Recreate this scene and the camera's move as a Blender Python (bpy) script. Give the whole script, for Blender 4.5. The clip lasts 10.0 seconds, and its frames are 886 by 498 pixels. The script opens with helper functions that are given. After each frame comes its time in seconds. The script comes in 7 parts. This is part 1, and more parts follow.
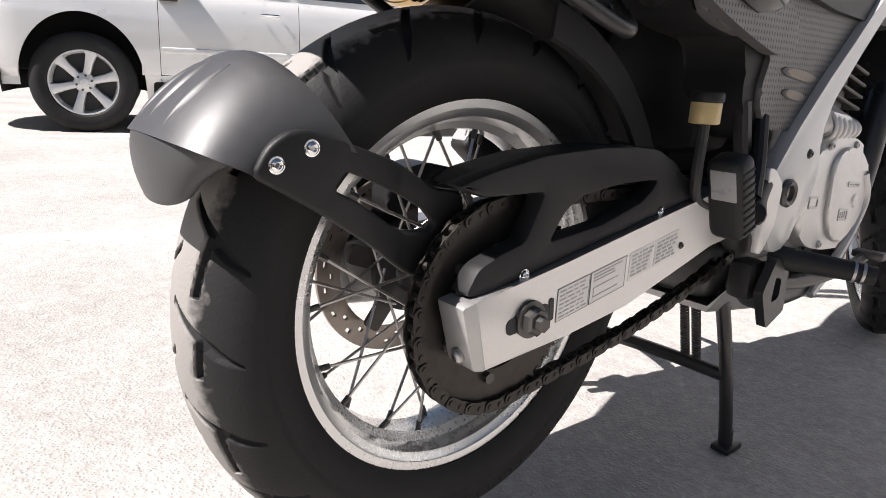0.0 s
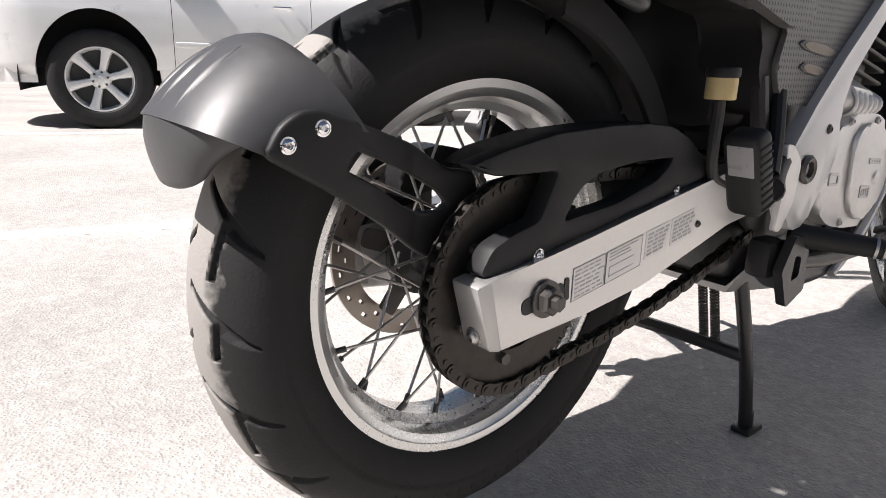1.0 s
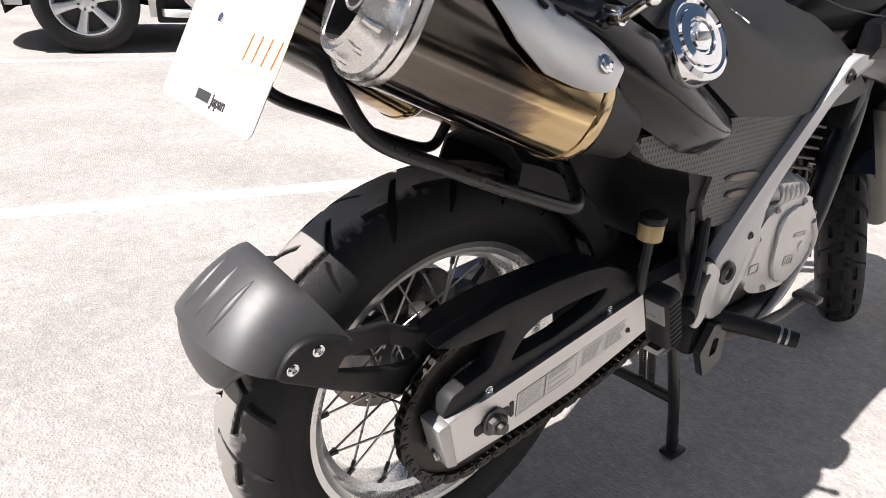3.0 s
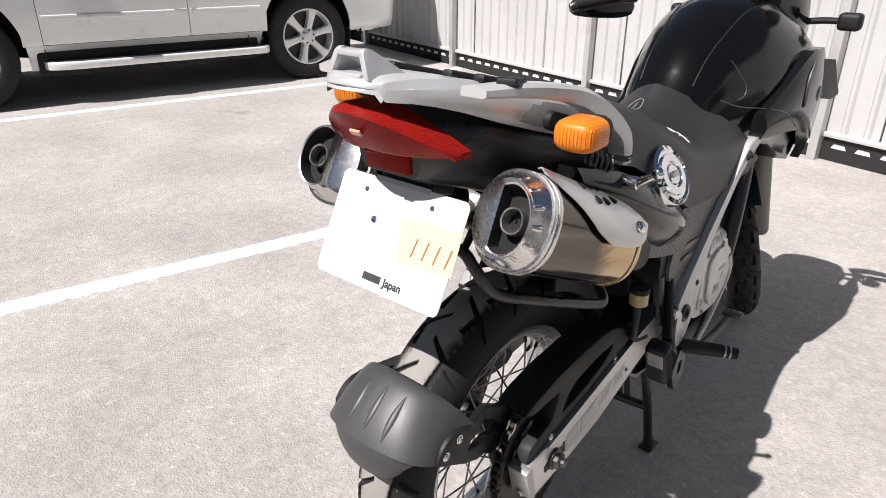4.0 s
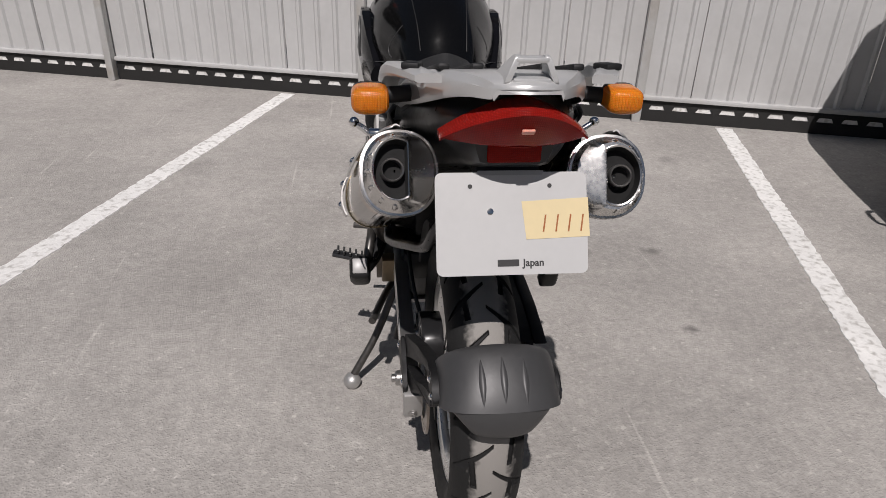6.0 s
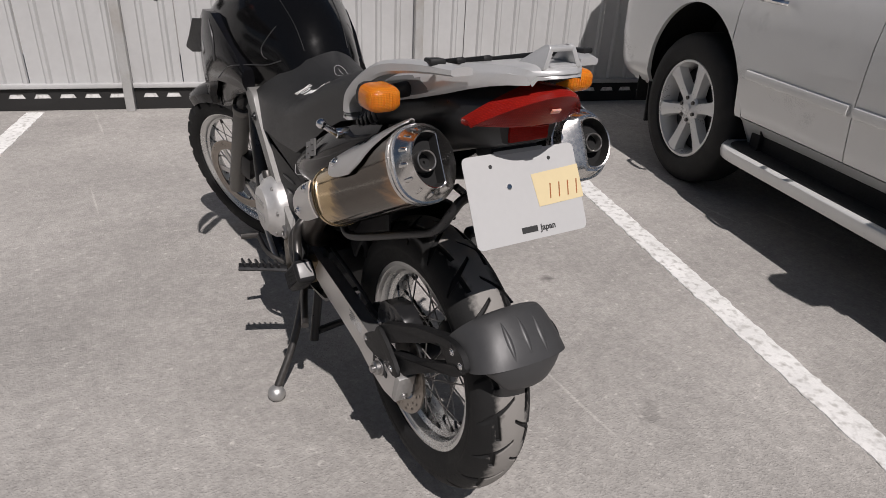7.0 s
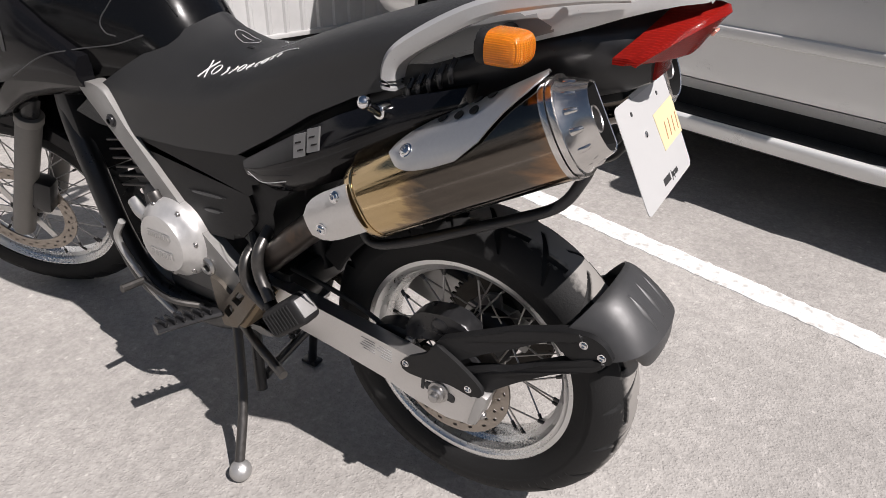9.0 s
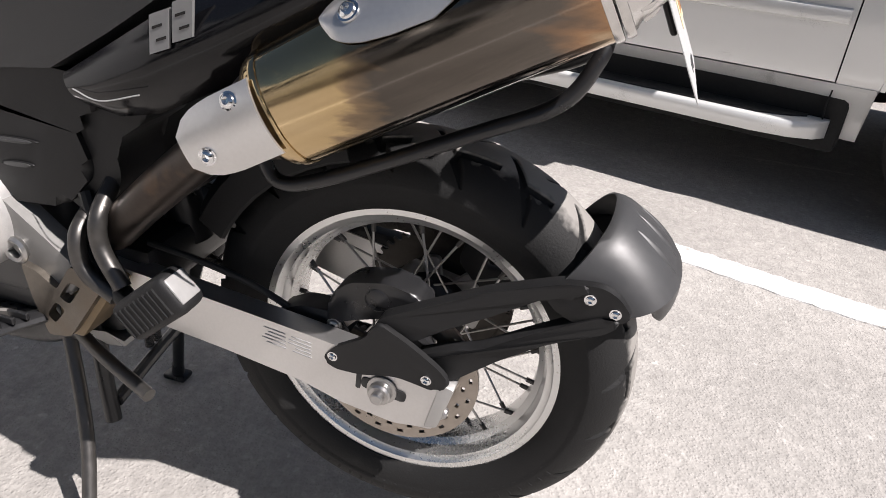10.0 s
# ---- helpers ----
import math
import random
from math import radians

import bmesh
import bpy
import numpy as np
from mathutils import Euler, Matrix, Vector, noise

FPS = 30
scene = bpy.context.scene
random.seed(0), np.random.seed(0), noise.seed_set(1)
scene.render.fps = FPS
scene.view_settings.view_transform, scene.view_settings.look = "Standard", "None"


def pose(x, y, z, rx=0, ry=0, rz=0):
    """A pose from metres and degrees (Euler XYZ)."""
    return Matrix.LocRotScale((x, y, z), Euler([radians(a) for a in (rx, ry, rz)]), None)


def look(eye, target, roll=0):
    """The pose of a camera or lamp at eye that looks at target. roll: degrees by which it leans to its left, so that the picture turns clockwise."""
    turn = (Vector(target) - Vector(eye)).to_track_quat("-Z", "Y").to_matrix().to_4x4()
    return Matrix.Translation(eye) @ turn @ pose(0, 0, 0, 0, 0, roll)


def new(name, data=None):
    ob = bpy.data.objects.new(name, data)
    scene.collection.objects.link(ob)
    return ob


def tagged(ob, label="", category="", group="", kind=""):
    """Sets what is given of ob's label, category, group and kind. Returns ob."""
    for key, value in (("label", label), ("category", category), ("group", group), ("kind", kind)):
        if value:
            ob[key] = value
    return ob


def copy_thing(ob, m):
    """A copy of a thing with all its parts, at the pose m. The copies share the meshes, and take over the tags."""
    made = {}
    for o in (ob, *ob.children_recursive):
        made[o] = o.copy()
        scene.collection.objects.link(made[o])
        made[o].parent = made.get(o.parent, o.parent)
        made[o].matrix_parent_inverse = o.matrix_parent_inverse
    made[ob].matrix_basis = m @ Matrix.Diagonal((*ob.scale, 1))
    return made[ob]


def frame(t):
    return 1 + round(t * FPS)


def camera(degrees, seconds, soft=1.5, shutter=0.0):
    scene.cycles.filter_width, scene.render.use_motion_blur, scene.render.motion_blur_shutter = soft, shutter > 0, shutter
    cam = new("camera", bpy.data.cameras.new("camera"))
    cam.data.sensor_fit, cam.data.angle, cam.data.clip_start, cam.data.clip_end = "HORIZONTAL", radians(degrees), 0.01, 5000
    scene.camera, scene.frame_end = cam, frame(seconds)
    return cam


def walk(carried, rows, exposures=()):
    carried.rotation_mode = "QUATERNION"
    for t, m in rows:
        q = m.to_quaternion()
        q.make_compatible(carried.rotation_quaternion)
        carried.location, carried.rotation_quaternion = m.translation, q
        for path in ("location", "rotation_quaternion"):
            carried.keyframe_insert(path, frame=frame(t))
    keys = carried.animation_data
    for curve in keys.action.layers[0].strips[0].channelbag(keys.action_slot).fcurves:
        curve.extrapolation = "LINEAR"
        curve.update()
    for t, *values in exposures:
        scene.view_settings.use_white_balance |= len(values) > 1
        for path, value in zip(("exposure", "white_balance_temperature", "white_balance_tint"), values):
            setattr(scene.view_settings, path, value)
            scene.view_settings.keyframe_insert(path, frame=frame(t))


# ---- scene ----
from mathutils.bvhtree import BVHTree

cam = camera(67.17, 10.0, soft=0.7)
PATH = [
    (0, (0.5993, -0.5172, 0.6175), (-0.8472, 0.6912, 0.1176), 2.94),
    (0.5, (0.5968, -0.5149, 0.6082), (-0.8556, 0.6707, 0.0721), 2.25),
    (1, (0.6018, -0.5155, 0.6072), (-0.8681, 0.6521, 0.0793), 1.61),
    (1.5, (0.6055, -0.5170, 0.6162), (-0.8774, 0.6417, 0.1056), 1.24),
    (2, (0.6060, -0.5175, 0.6683), (-0.8890, 0.6185, 0.1422), 1.95),
    (2.2, (0.6181, -0.5153, 0.7195), (-0.8609, 0.6146, 0.1379), 3.23),
    (3.3, (0.6739, -0.5706, 1.0513), (-0.6689, 0.5530, 0.1929), 2.69),
    (3.5, (0.6847, -0.6669, 1.1154), (-0.6301, 0.5047, 0.2780), 2.49),
    (4, (0.5984, -0.8749, 1.2317), (-0.5362, 0.4831, 0.4125), 0.09),
    (4.5, (0.3819, -0.9887, 1.2431), (-0.3604, 0.6348, 0.4584), 0.11),
    (5, (0.1764, -1.1498, 1.2699), (-0.1857, 0.5925, 0.4724), 1.76),
    (5.2, (0.0900, -1.1819, 1.2954), (-0.1411, 0.5497, 0.4290), 1.89),
    (6.3, (-0.3545, -1.1719, 1.2775), (0.0966, 0.5039, 0.3882), 2.85),
    (6.5, (-0.4622, -1.1751, 1.2737), (0.1699, 0.4564, 0.4128), 3.59),
    (7, (-0.6695, -1.1146, 1.2895), (0.2370, 0.3676, 0.4042), 2.88),
    (7.5, (-0.7918, -0.9465, 1.2795), (0.3023, 0.4186, 0.4182), 1.71),
    (8, (-0.9003, -0.8089, 1.2706), (0.3165, 0.4130, 0.3602), 2.03),
    (8.5, (-1.0151, -0.6497, 1.2713), (0.3403, 0.3758, 0.3154), 1.45),
    (9, (-0.9421, -0.4822, 1.1968), (0.5171, 0.3733, 0.2266), 1.33),
    (9.3, (-0.8889, -0.3971, 1.1572), (0.6045, 0.3413, 0.1438), 1.71),
    (9.5, (-0.8707, -0.3549, 1.1271), (0.6559, 0.3013, 0.1065), 1.29),
    (10, (-0.7876, -0.2564, 0.9694), (0.8555, 0.1890, 0.0185), 4.36),
]
walk(cam, [(t, look(eye, target, roll)) for t, eye, target, roll in PATH],
     exposures=[(0, 1.24), (2.2, 1.12), (3.5, 1.12), (4.2, 0.55), (5.0, 0.1), (6.3, -0.3), (8.0, 0.08), (9.0, 0.41), (10, 0.81)])

# ---- light ----
SUN_TO = Vector((-0.160, -0.72, 1.0)).normalized()
world = bpy.data.worlds.new("sky")
scene.world = world
world.use_nodes = True
_bg = world.node_tree.nodes["Background"]
_sky = world.node_tree.nodes.new("ShaderNodeTexSky")
_sky.sky_type = "NISHITA"
_sky.sun_disc = False
_sky.sun_elevation = math.asin(SUN_TO.z)
_sky.sun_rotation = math.atan2(SUN_TO.x, SUN_TO.y)
world.node_tree.links.new(_sky.outputs[0], _bg.inputs[0])
_bg.inputs[1].default_value = 0.031
sun = new("sun", bpy.data.lights.new("sun", "SUN"))
sun.data.energy, sun.data.angle, sun.data.color = 4.75, radians(0.55), (1.0, 0.937, 0.925)
sun.matrix_world = look(SUN_TO * 30, (0, 0, 0))


# ---- materials ----
def mat(name, color, rough=0.5, metal=0.0, vary=0.12, scale=6.0, fine=90.0, bump=0.0, bump_scale=160.0, coat=0.0,
        rough_vary=0.12, tint=None, tint_scale=2.5, tint_amount=0.0, spec=0.5, island=0.0):
    """A surface with variation at two scales, a fine relief and uneven gloss. tint: the colour of stains or dust."""
    m = bpy.data.materials.new(name)
    m.use_nodes = True
    n, l = m.node_tree.nodes, m.node_tree.links
    b = n["Principled BSDF"]
    b.inputs["Metallic"].default_value = metal
    b.inputs["Coat Weight"].default_value = coat
    b.inputs["Coat Roughness"].default_value = 0.04
    b.inputs["Specular IOR Level"].default_value = spec
    tc = n.new("ShaderNodeTexCoord")
    big = n.new("ShaderNodeTexNoise")
    big.inputs["Scale"].default_value, big.inputs["Detail"].default_value = scale, 5
    small = n.new("ShaderNodeTexNoise")
    small.inputs["Scale"].default_value, small.inputs["Detail"].default_value = fine, 3
    for t in (big, small):
        l.new(tc.outputs["Object"], t.inputs["Vector"])
    add = n.new("ShaderNodeMath")
    add.operation = "MULTIPLY_ADD"
    add.inputs[1].default_value = 0.6
    l.new(big.outputs[0], add.inputs[0])
    half = n.new("ShaderNodeMath")
    half.operation = "MULTIPLY"
    half.inputs[1].default_value = 0.4
    l.new(small.outputs[0], half.inputs[0])
    l.new(half.outputs[0], add.inputs[2])
    ramp = n.new("ShaderNodeMapRange")
    ramp.inputs[1].default_value, ramp.inputs[2].default_value = 0.3, 0.7
    ramp.inputs[3].default_value, ramp.inputs[4].default_value = 1 - vary, 1 + vary
    l.new(add.outputs[0], ramp.inputs[0])
    hsv = n.new("ShaderNodeHueSaturation")
    hsv.inputs["Color"].default_value = (*color, 1)
    l.new(ramp.outputs[0], hsv.inputs["Value"])
    out = hsv.outputs[0]
    if tint:
        st = n.new("ShaderNodeTexNoise")
        st.inputs["Scale"].default_value, st.inputs["Detail"].default_value = tint_scale, 6
        l.new(tc.outputs["Object"], st.inputs["Vector"])
        sr = n.new("ShaderNodeMapRange")
        sr.inputs[1].default_value, sr.inputs[2].default_value = 0.5, 0.72
        sr.inputs[3].default_value, sr.inputs[4].default_value = 0, tint_amount
        l.new(st.outputs[0], sr.inputs[0])
        mx = n.new("ShaderNodeMix")
        mx.data_type = "RGBA"
        l.new(sr.outputs[0], mx.inputs[0])
        l.new(out, mx.inputs[6])
        mx.inputs[7].default_value = (*tint, 1)
        out = mx.outputs[2]
    l.new(out, b.inputs["Base Color"])
    rr = n.new("ShaderNodeMapRange")
    rr.inputs[1].default_value, rr.inputs[2].default_value = 0.3, 0.7
    rr.inputs[3].default_value, rr.inputs[4].default_value = max(0.02, rough - rough_vary), min(1, rough + rough_vary)
    l.new(add.outputs[0], rr.inputs[0])
    l.new(rr.outputs[0], b.inputs["Roughness"])
    if bump:
        bn = n.new("ShaderNodeTexNoise")
        bn.inputs["Scale"].default_value, bn.inputs["Detail"].default_value = bump_scale, 4
        l.new(tc.outputs["Object"], bn.inputs["Vector"])
        bp = n.new("ShaderNodeBump")
        bp.inputs["Strength"].default_value = 1.0
        bp.inputs["Distance"].default_value = bump
        l.new(bn.outputs[0], bp.inputs["Height"])
        l.new(bp.outputs[0], b.inputs["Normal"])
    return m


WORNCAST = mat("polished_engine_cover", (0.62, 0.61, 0.595), 0.4, 0.6, vary=0.1, bump=0.0003, bump_scale=420)
RUBBER = mat("tyre_rubber", (0.014, 0.014, 0.014), 0.7, vary=0.25, scale=9, bump=0.0006, bump_scale=300,
             tint=(0.03, 0.029, 0.027), tint_scale=14, tint_amount=0.4, spec=0.28)


def tread_mat():
    """Tyre rubber whose running band is worn pale and dusty."""
    m = mat("worn_tread_rubber", (0.014, 0.014, 0.014), 0.7, vary=0.25, scale=9, bump=0.0005, bump_scale=300, spec=0.28)
    n, l = m.node_tree.nodes, m.node_tree.links
    b = n["Principled BSDF"]
    tc = n.new("ShaderNodeTexCoord")
    sep = n.new("ShaderNodeSeparateXYZ")
    l.new(tc.outputs["Object"], sep.inputs[0])
    ab = n.new("ShaderNodeMath")
    ab.operation = "ABSOLUTE"
    mid = n.new("ShaderNodeMath")
    mid.operation = "SUBTRACT"
    mid.inputs[1].default_value = -0.006
    l.new(sep.outputs[0], mid.inputs[0])
    l.new(mid.outputs[0], ab.inputs[0])
    nz = n.new("ShaderNodeTexNoise")
    nz.inputs["Scale"].default_value, nz.inputs["Detail"].default_value = 70, 7
    l.new(tc.outputs["Object"], nz.inputs["Vector"])
    ad = n.new("ShaderNodeMath")
    ad.operation = "MULTIPLY_ADD"
    ad.inputs[1].default_value = 0.030
    l.new(nz.outputs[0], ad.inputs[0])
    l.new(ab.outputs[0], ad.inputs[2])
    r = n.new("ShaderNodeMapRange")
    r.inputs[1].default_value, r.inputs[2].default_value = 0.040, 0.056
    r.inputs[3].default_value, r.inputs[4].default_value = 0.85, 0.0
    l.new(ad.outputs[0], r.inputs[0])
    # the blocks' tops lie on one curve; below it are the grooves
    def calc(op, a, c=None, k=None):
        x = n.new("ShaderNodeMath")
        x.operation = op
        l.new(a, x.inputs[0])
        if c is not None:
            l.new(c, x.inputs[1])
        if k is not None:
            x.inputs[1].default_value = k
        return x.outputs[0]

    dy, dz = calc("ADD", sep.outputs[1], k=0.0135), calc("SUBTRACT", sep.outputs[2], k=0.3675)
    rad = calc("SQRT", calc("ADD", calc("MULTIPLY", dy, dy), calc("MULTIPLY", dz, dz)))
    xa = calc("DIVIDE", calc("ADD", sep.outputs[0], k=0.006), k=0.068)
    cosa = calc("SQRT", calc("MAXIMUM", calc("MULTIPLY_ADD", calc("MULTIPLY", xa, xa), k=-1.0), k=0.0))
    n_add = [x for x in n if x.type == "MATH" and x.operation == "MULTIPLY_ADD" and x.inputs[1].default_value == -1.0][0]
    n_add.inputs[2].default_value = 1.0
    top = calc("ADD", calc("MULTIPLY", cosa, k=0.106 * 0.58), k=0.215 + 0.106 * 0.42)
    gap = calc("SUBTRACT", top, rad)
    flat = n.new("ShaderNodeMapRange")
    flat.inputs[1].default_value, flat.inputs[2].default_value = 0.001, 0.003
    flat.inputs[3].default_value, flat.inputs[4].default_value = 1.0, 0.0
    l.new(gap, flat.inputs[0])
    mx = n.new("ShaderNodeMix")
    mx.data_type = "RGBA"
    l.new(calc("MULTIPLY", r.outputs[0], flat.outputs[0]), mx.inputs[0])
    l.new(b.inputs["Base Color"].links[0].from_socket, mx.inputs[6])
    mx.inputs[7].default_value = (0.30, 0.285, 0.265, 1)
    l.new(mx.outputs[2], b.inputs["Base Color"])
    return m


TREAD = tread_mat()
FORK = mat("fork_grey_paint", (0.20, 0.19, 0.175), 0.5, 0.2, vary=0.1)
TAILGREY = mat("dark_silver_paint", (0.21, 0.21, 0.208), 0.4, 0.35, vary=0.06, fine=400)
ALU = mat("brushed_aluminium", (0.62, 0.61, 0.60), 0.36, 0.9, vary=0.06, fine=240, rough_vary=0.08)
RIMALU = mat("rim_aluminium", (0.70, 0.70, 0.69), 0.30, 0.9, vary=0.06, fine=200, rough_vary=0.1)
SILVER = mat("silver_paint", (0.53, 0.53, 0.525), 0.36, 0.35, vary=0.05, fine=400, coat=0.25)
DARKCAST = mat("grimy_cast_aluminium", (0.18, 0.16, 0.135), 0.42, 0.75, vary=0.25, bump=0.0004, bump_scale=420, tint=(0.16, 0.12, 0.08), tint_scale=12, tint_amount=0.6)
CAST = mat("cast_aluminium", (0.47, 0.465, 0.455), 0.45, 0.75, vary=0.1, bump=0.0004, bump_scale=420)
BEAM = mat("grey_frame_paint", (0.25, 0.245, 0.235), 0.48, 0.2, vary=0.12, tint=(0.17, 0.15, 0.13), tint_scale=8, tint_amount=0.4)
STAINLESS = mat("stainless_steel", (0.66, 0.645, 0.625), 0.24, 1.0, vary=0.08, fine=160, rough_vary=0.07)
CHROME = mat("chrome", (0.78, 0.78, 0.78), 0.07, 1.0, vary=0.03, rough_vary=0.04)
STEEL = mat("bare_steel", (0.42, 0.41, 0.40), 0.34, 0.95, vary=0.12, fine=150)
DARKSTEEL = mat("dark_steel", (0.10, 0.095, 0.09), 0.42, 0.8, vary=0.2)
CHAIN = mat("oiled_chain_steel", (0.05, 0.045, 0.04), 0.45, 0.75, vary=0.3, scale=60)
DISC = mat("worn_disc_steel", (0.36, 0.32, 0.28), 0.35, 0.9, vary=0.15, scale=20)
BLACK = mat("black_plastic", (0.010, 0.010, 0.0105), 0.55, vary=0.15, spec=0.35, bump=0.0002, bump_scale=900, rough_vary=0.08)
GREYPLASTIC = mat("grey_black_plastic", (0.046, 0.046, 0.047), 0.45, vary=0.1, bump=0.00006, bump_scale=2200, rough_vary=0.06)
SATIN = mat("satin_black_paint", (0.014, 0.014, 0.015), 0.34, vary=0.15)
GLOSS = mat("black_gloss_paint", (0.005, 0.005, 0.006), 0.13, vary=0.1, rough_vary=0.04, spec=0.3)
NAVY = mat("black_tank_paint", (0.004, 0.004, 0.0042), 0.14, vary=0.1, coat=0.0, rough_vary=0.03, spec=0.3)
VINYL = mat("seat_vinyl", (0.020, 0.020, 0.020), 0.48, vary=0.12, bump=0.0005, bump_scale=1100, rough_vary=0.06)
LETTER = mat("white_print", (0.72, 0.72, 0.71), 0.5)
GREYPRINT = mat("grey_print", (0.36, 0.36, 0.36), 0.5)
EMBLEM = mat("emblem_grey", (0.20, 0.20, 0.20), 0.5)
INK = mat("black_print", (0.03, 0.03, 0.03), 0.6)
LABEL = mat("sticker_grey", (0.60, 0.595, 0.585), 0.42, 0.6, vary=0.04)
FAIRING = mat("satin_dark_fairing_paint", (0.006, 0.006, 0.007), 0.14, vary=0.1, spec=0.2, rough_vary=0.04)
PLATE = mat("plate_white", (0.48, 0.48, 0.475), 0.42, vary=0.03, tint=(0.42, 0.41, 0.40), tint_scale=6, tint_amount=0.25)
PAPER = mat("note_paper", (0.66, 0.55, 0.33), 0.8, vary=0.04)
PEN = mat("brown_pen", (0.30, 0.10, 0.03), 0.7)
LOOPGOLD = mat("yellowish_reservoir_plastic", (0.55, 0.42, 0.20), 0.35, 0.1, vary=0.1)
HOSE = mat("rubber_hose", (0.02, 0.02, 0.02), 0.6)


def lens_mat(name, color, prisms=0.0, gloss=0.3):
    m = mat(name, color, 0.16, vary=0.18, scale=18, fine=300, coat=gloss * 0.5, spec=gloss, bump=0.0004, bump_scale=260, rough_vary=0.05)
    b = m.node_tree.nodes["Principled BSDF"]
    if prisms:
        n, l = m.node_tree.nodes, m.node_tree.links
        tc = n.new("ShaderNodeTexCoord")
        waves = []
        for axis in ("X", "Z"):
            w = n.new("ShaderNodeTexWave")
            w.bands_direction = axis
            w.inputs["Scale"].default_value = prisms
            l.new(tc.outputs["Object"], w.inputs["Vector"])
            waves.append(w)
        mm = n.new("ShaderNodeMath")
        mm.operation = "MULTIPLY"
        l.new(waves[0].outputs["Fac"], mm.inputs[0])
        l.new(waves[1].outputs["Fac"], mm.inputs[1])
        bp = n.new("ShaderNodeBump")
        bp.inputs["Strength"].default_value, bp.inputs["Distance"].default_value = 0.5, 0.0005
        l.new(mm.outputs[0], bp.inputs["Height"])
        l.new(bp.outputs[0], b.inputs["Normal"])
        # bright and dark of the moulded prisms, put into the lens colour
        mr = n.new("ShaderNodeMapRange")
        mr.inputs[3].default_value, mr.inputs[4].default_value = 0.84, 1.16
        l.new(mm.outputs[0], mr.inputs[0])
        hs = n.new("ShaderNodeHueSaturation")
        l.new(b.inputs["Base Color"].links[0].from_socket, hs.inputs["Color"])
        l.new(mr.outputs[0], hs.inputs["Value"])
        l.new(hs.outputs[0], b.inputs["Base Color"])
    b.inputs["IOR"].default_value = 1.5 if gloss > 0.2 else 1.28
    b.inputs["Subsurface Weight"].default_value = 0.35
    b.inputs["Subsurface Radius"].default_value = (0.03, 0.01, 0.004)
    return m


RED = lens_mat("red_lens", (0.24, 0.011, 0.008), 105, 0.12)
AMBER = lens_mat("amber_lens", (0.62, 0.185, 0.013), 120)


def heat_metal(name, shift):
    """Polished steel with straw and brown heat tints towards the front of the silencer."""
    m = mat(name, (0.52, 0.49, 0.46), 0.12, 1.0, vary=0.06, rough_vary=0.06)
    n, l = m.node_tree.nodes, m.node_tree.links
    b = n["Principled BSDF"]
    tc = n.new("ShaderNodeTexCoord")
    sep = n.new("ShaderNodeSeparateXYZ")
    l.new(tc.outputs["Object"], sep.inputs[0])
    nz = n.new("ShaderNodeTexNoise")
    nz.inputs["Scale"].default_value, nz.inputs["Detail"].default_value = 24, 9
    mp = n.new("ShaderNodeMapping")
    mp.inputs["Scale"].default_value = (1, 0.45, 2.2)
    l.new(tc.outputs["Object"], mp.inputs[0])
    l.new(mp.outputs[0], nz.inputs["Vector"])
    ad = n.new("ShaderNodeMath")
    ad.operation = "MULTIPLY_ADD"
    ad.inputs[1].default_value = 0.13
    l.new(nz.outputs[0], ad.inputs[0])
    l.new(sep.outputs[1], ad.inputs[2])
    cr = n.new("ShaderNodeValToRGB")
    r = n.new("ShaderNodeMapRange")
    r.inputs[1].default_value, r.inputs[2].default_value = -0.25 + shift, 0.25 + shift
    l.new(ad.outputs[0], r.inputs[0])
    l.new(r.outputs[0], cr.inputs[0])
    e = cr.color_ramp.elements
    e[0].position, e[0].color = 0.0, (0.58, 0.50, 0.40, 1)
    e[1].position, e[1].color = 1.0, (0.56, 0.38, 0.16, 1)
    for p, c in ((0.14, (0.50, 0.38, 0.25, 1)), (0.2, (0.36, 0.22, 0.13, 1)), (0.28, (0.13, 0.115, 0.10, 1)), (0.54, (0.10, 0.088, 0.076, 1)),
                 (0.60, (0.26, 0.19, 0.12, 1)), (0.63, (0.50, 0.37, 0.20, 1)), (0.86, (0.55, 0.42, 0.25, 1))):
        x = e.new(p)
        x.color = c
    l.new(cr.outputs[0], b.inputs["Base Color"])
    return m


HEAT = heat_metal("heat_tinted_steel", 0.0)
HEAT_SHORT = heat_metal("heat_tinted_short_silencer", -0.075)
PIPE = mat("discoloured_pipe", (0.05, 0.04, 0.034), 0.38, 0.85, vary=0.3, tint=(0.22, 0.13, 0.07), tint_amount=0.7, tint_scale=9)


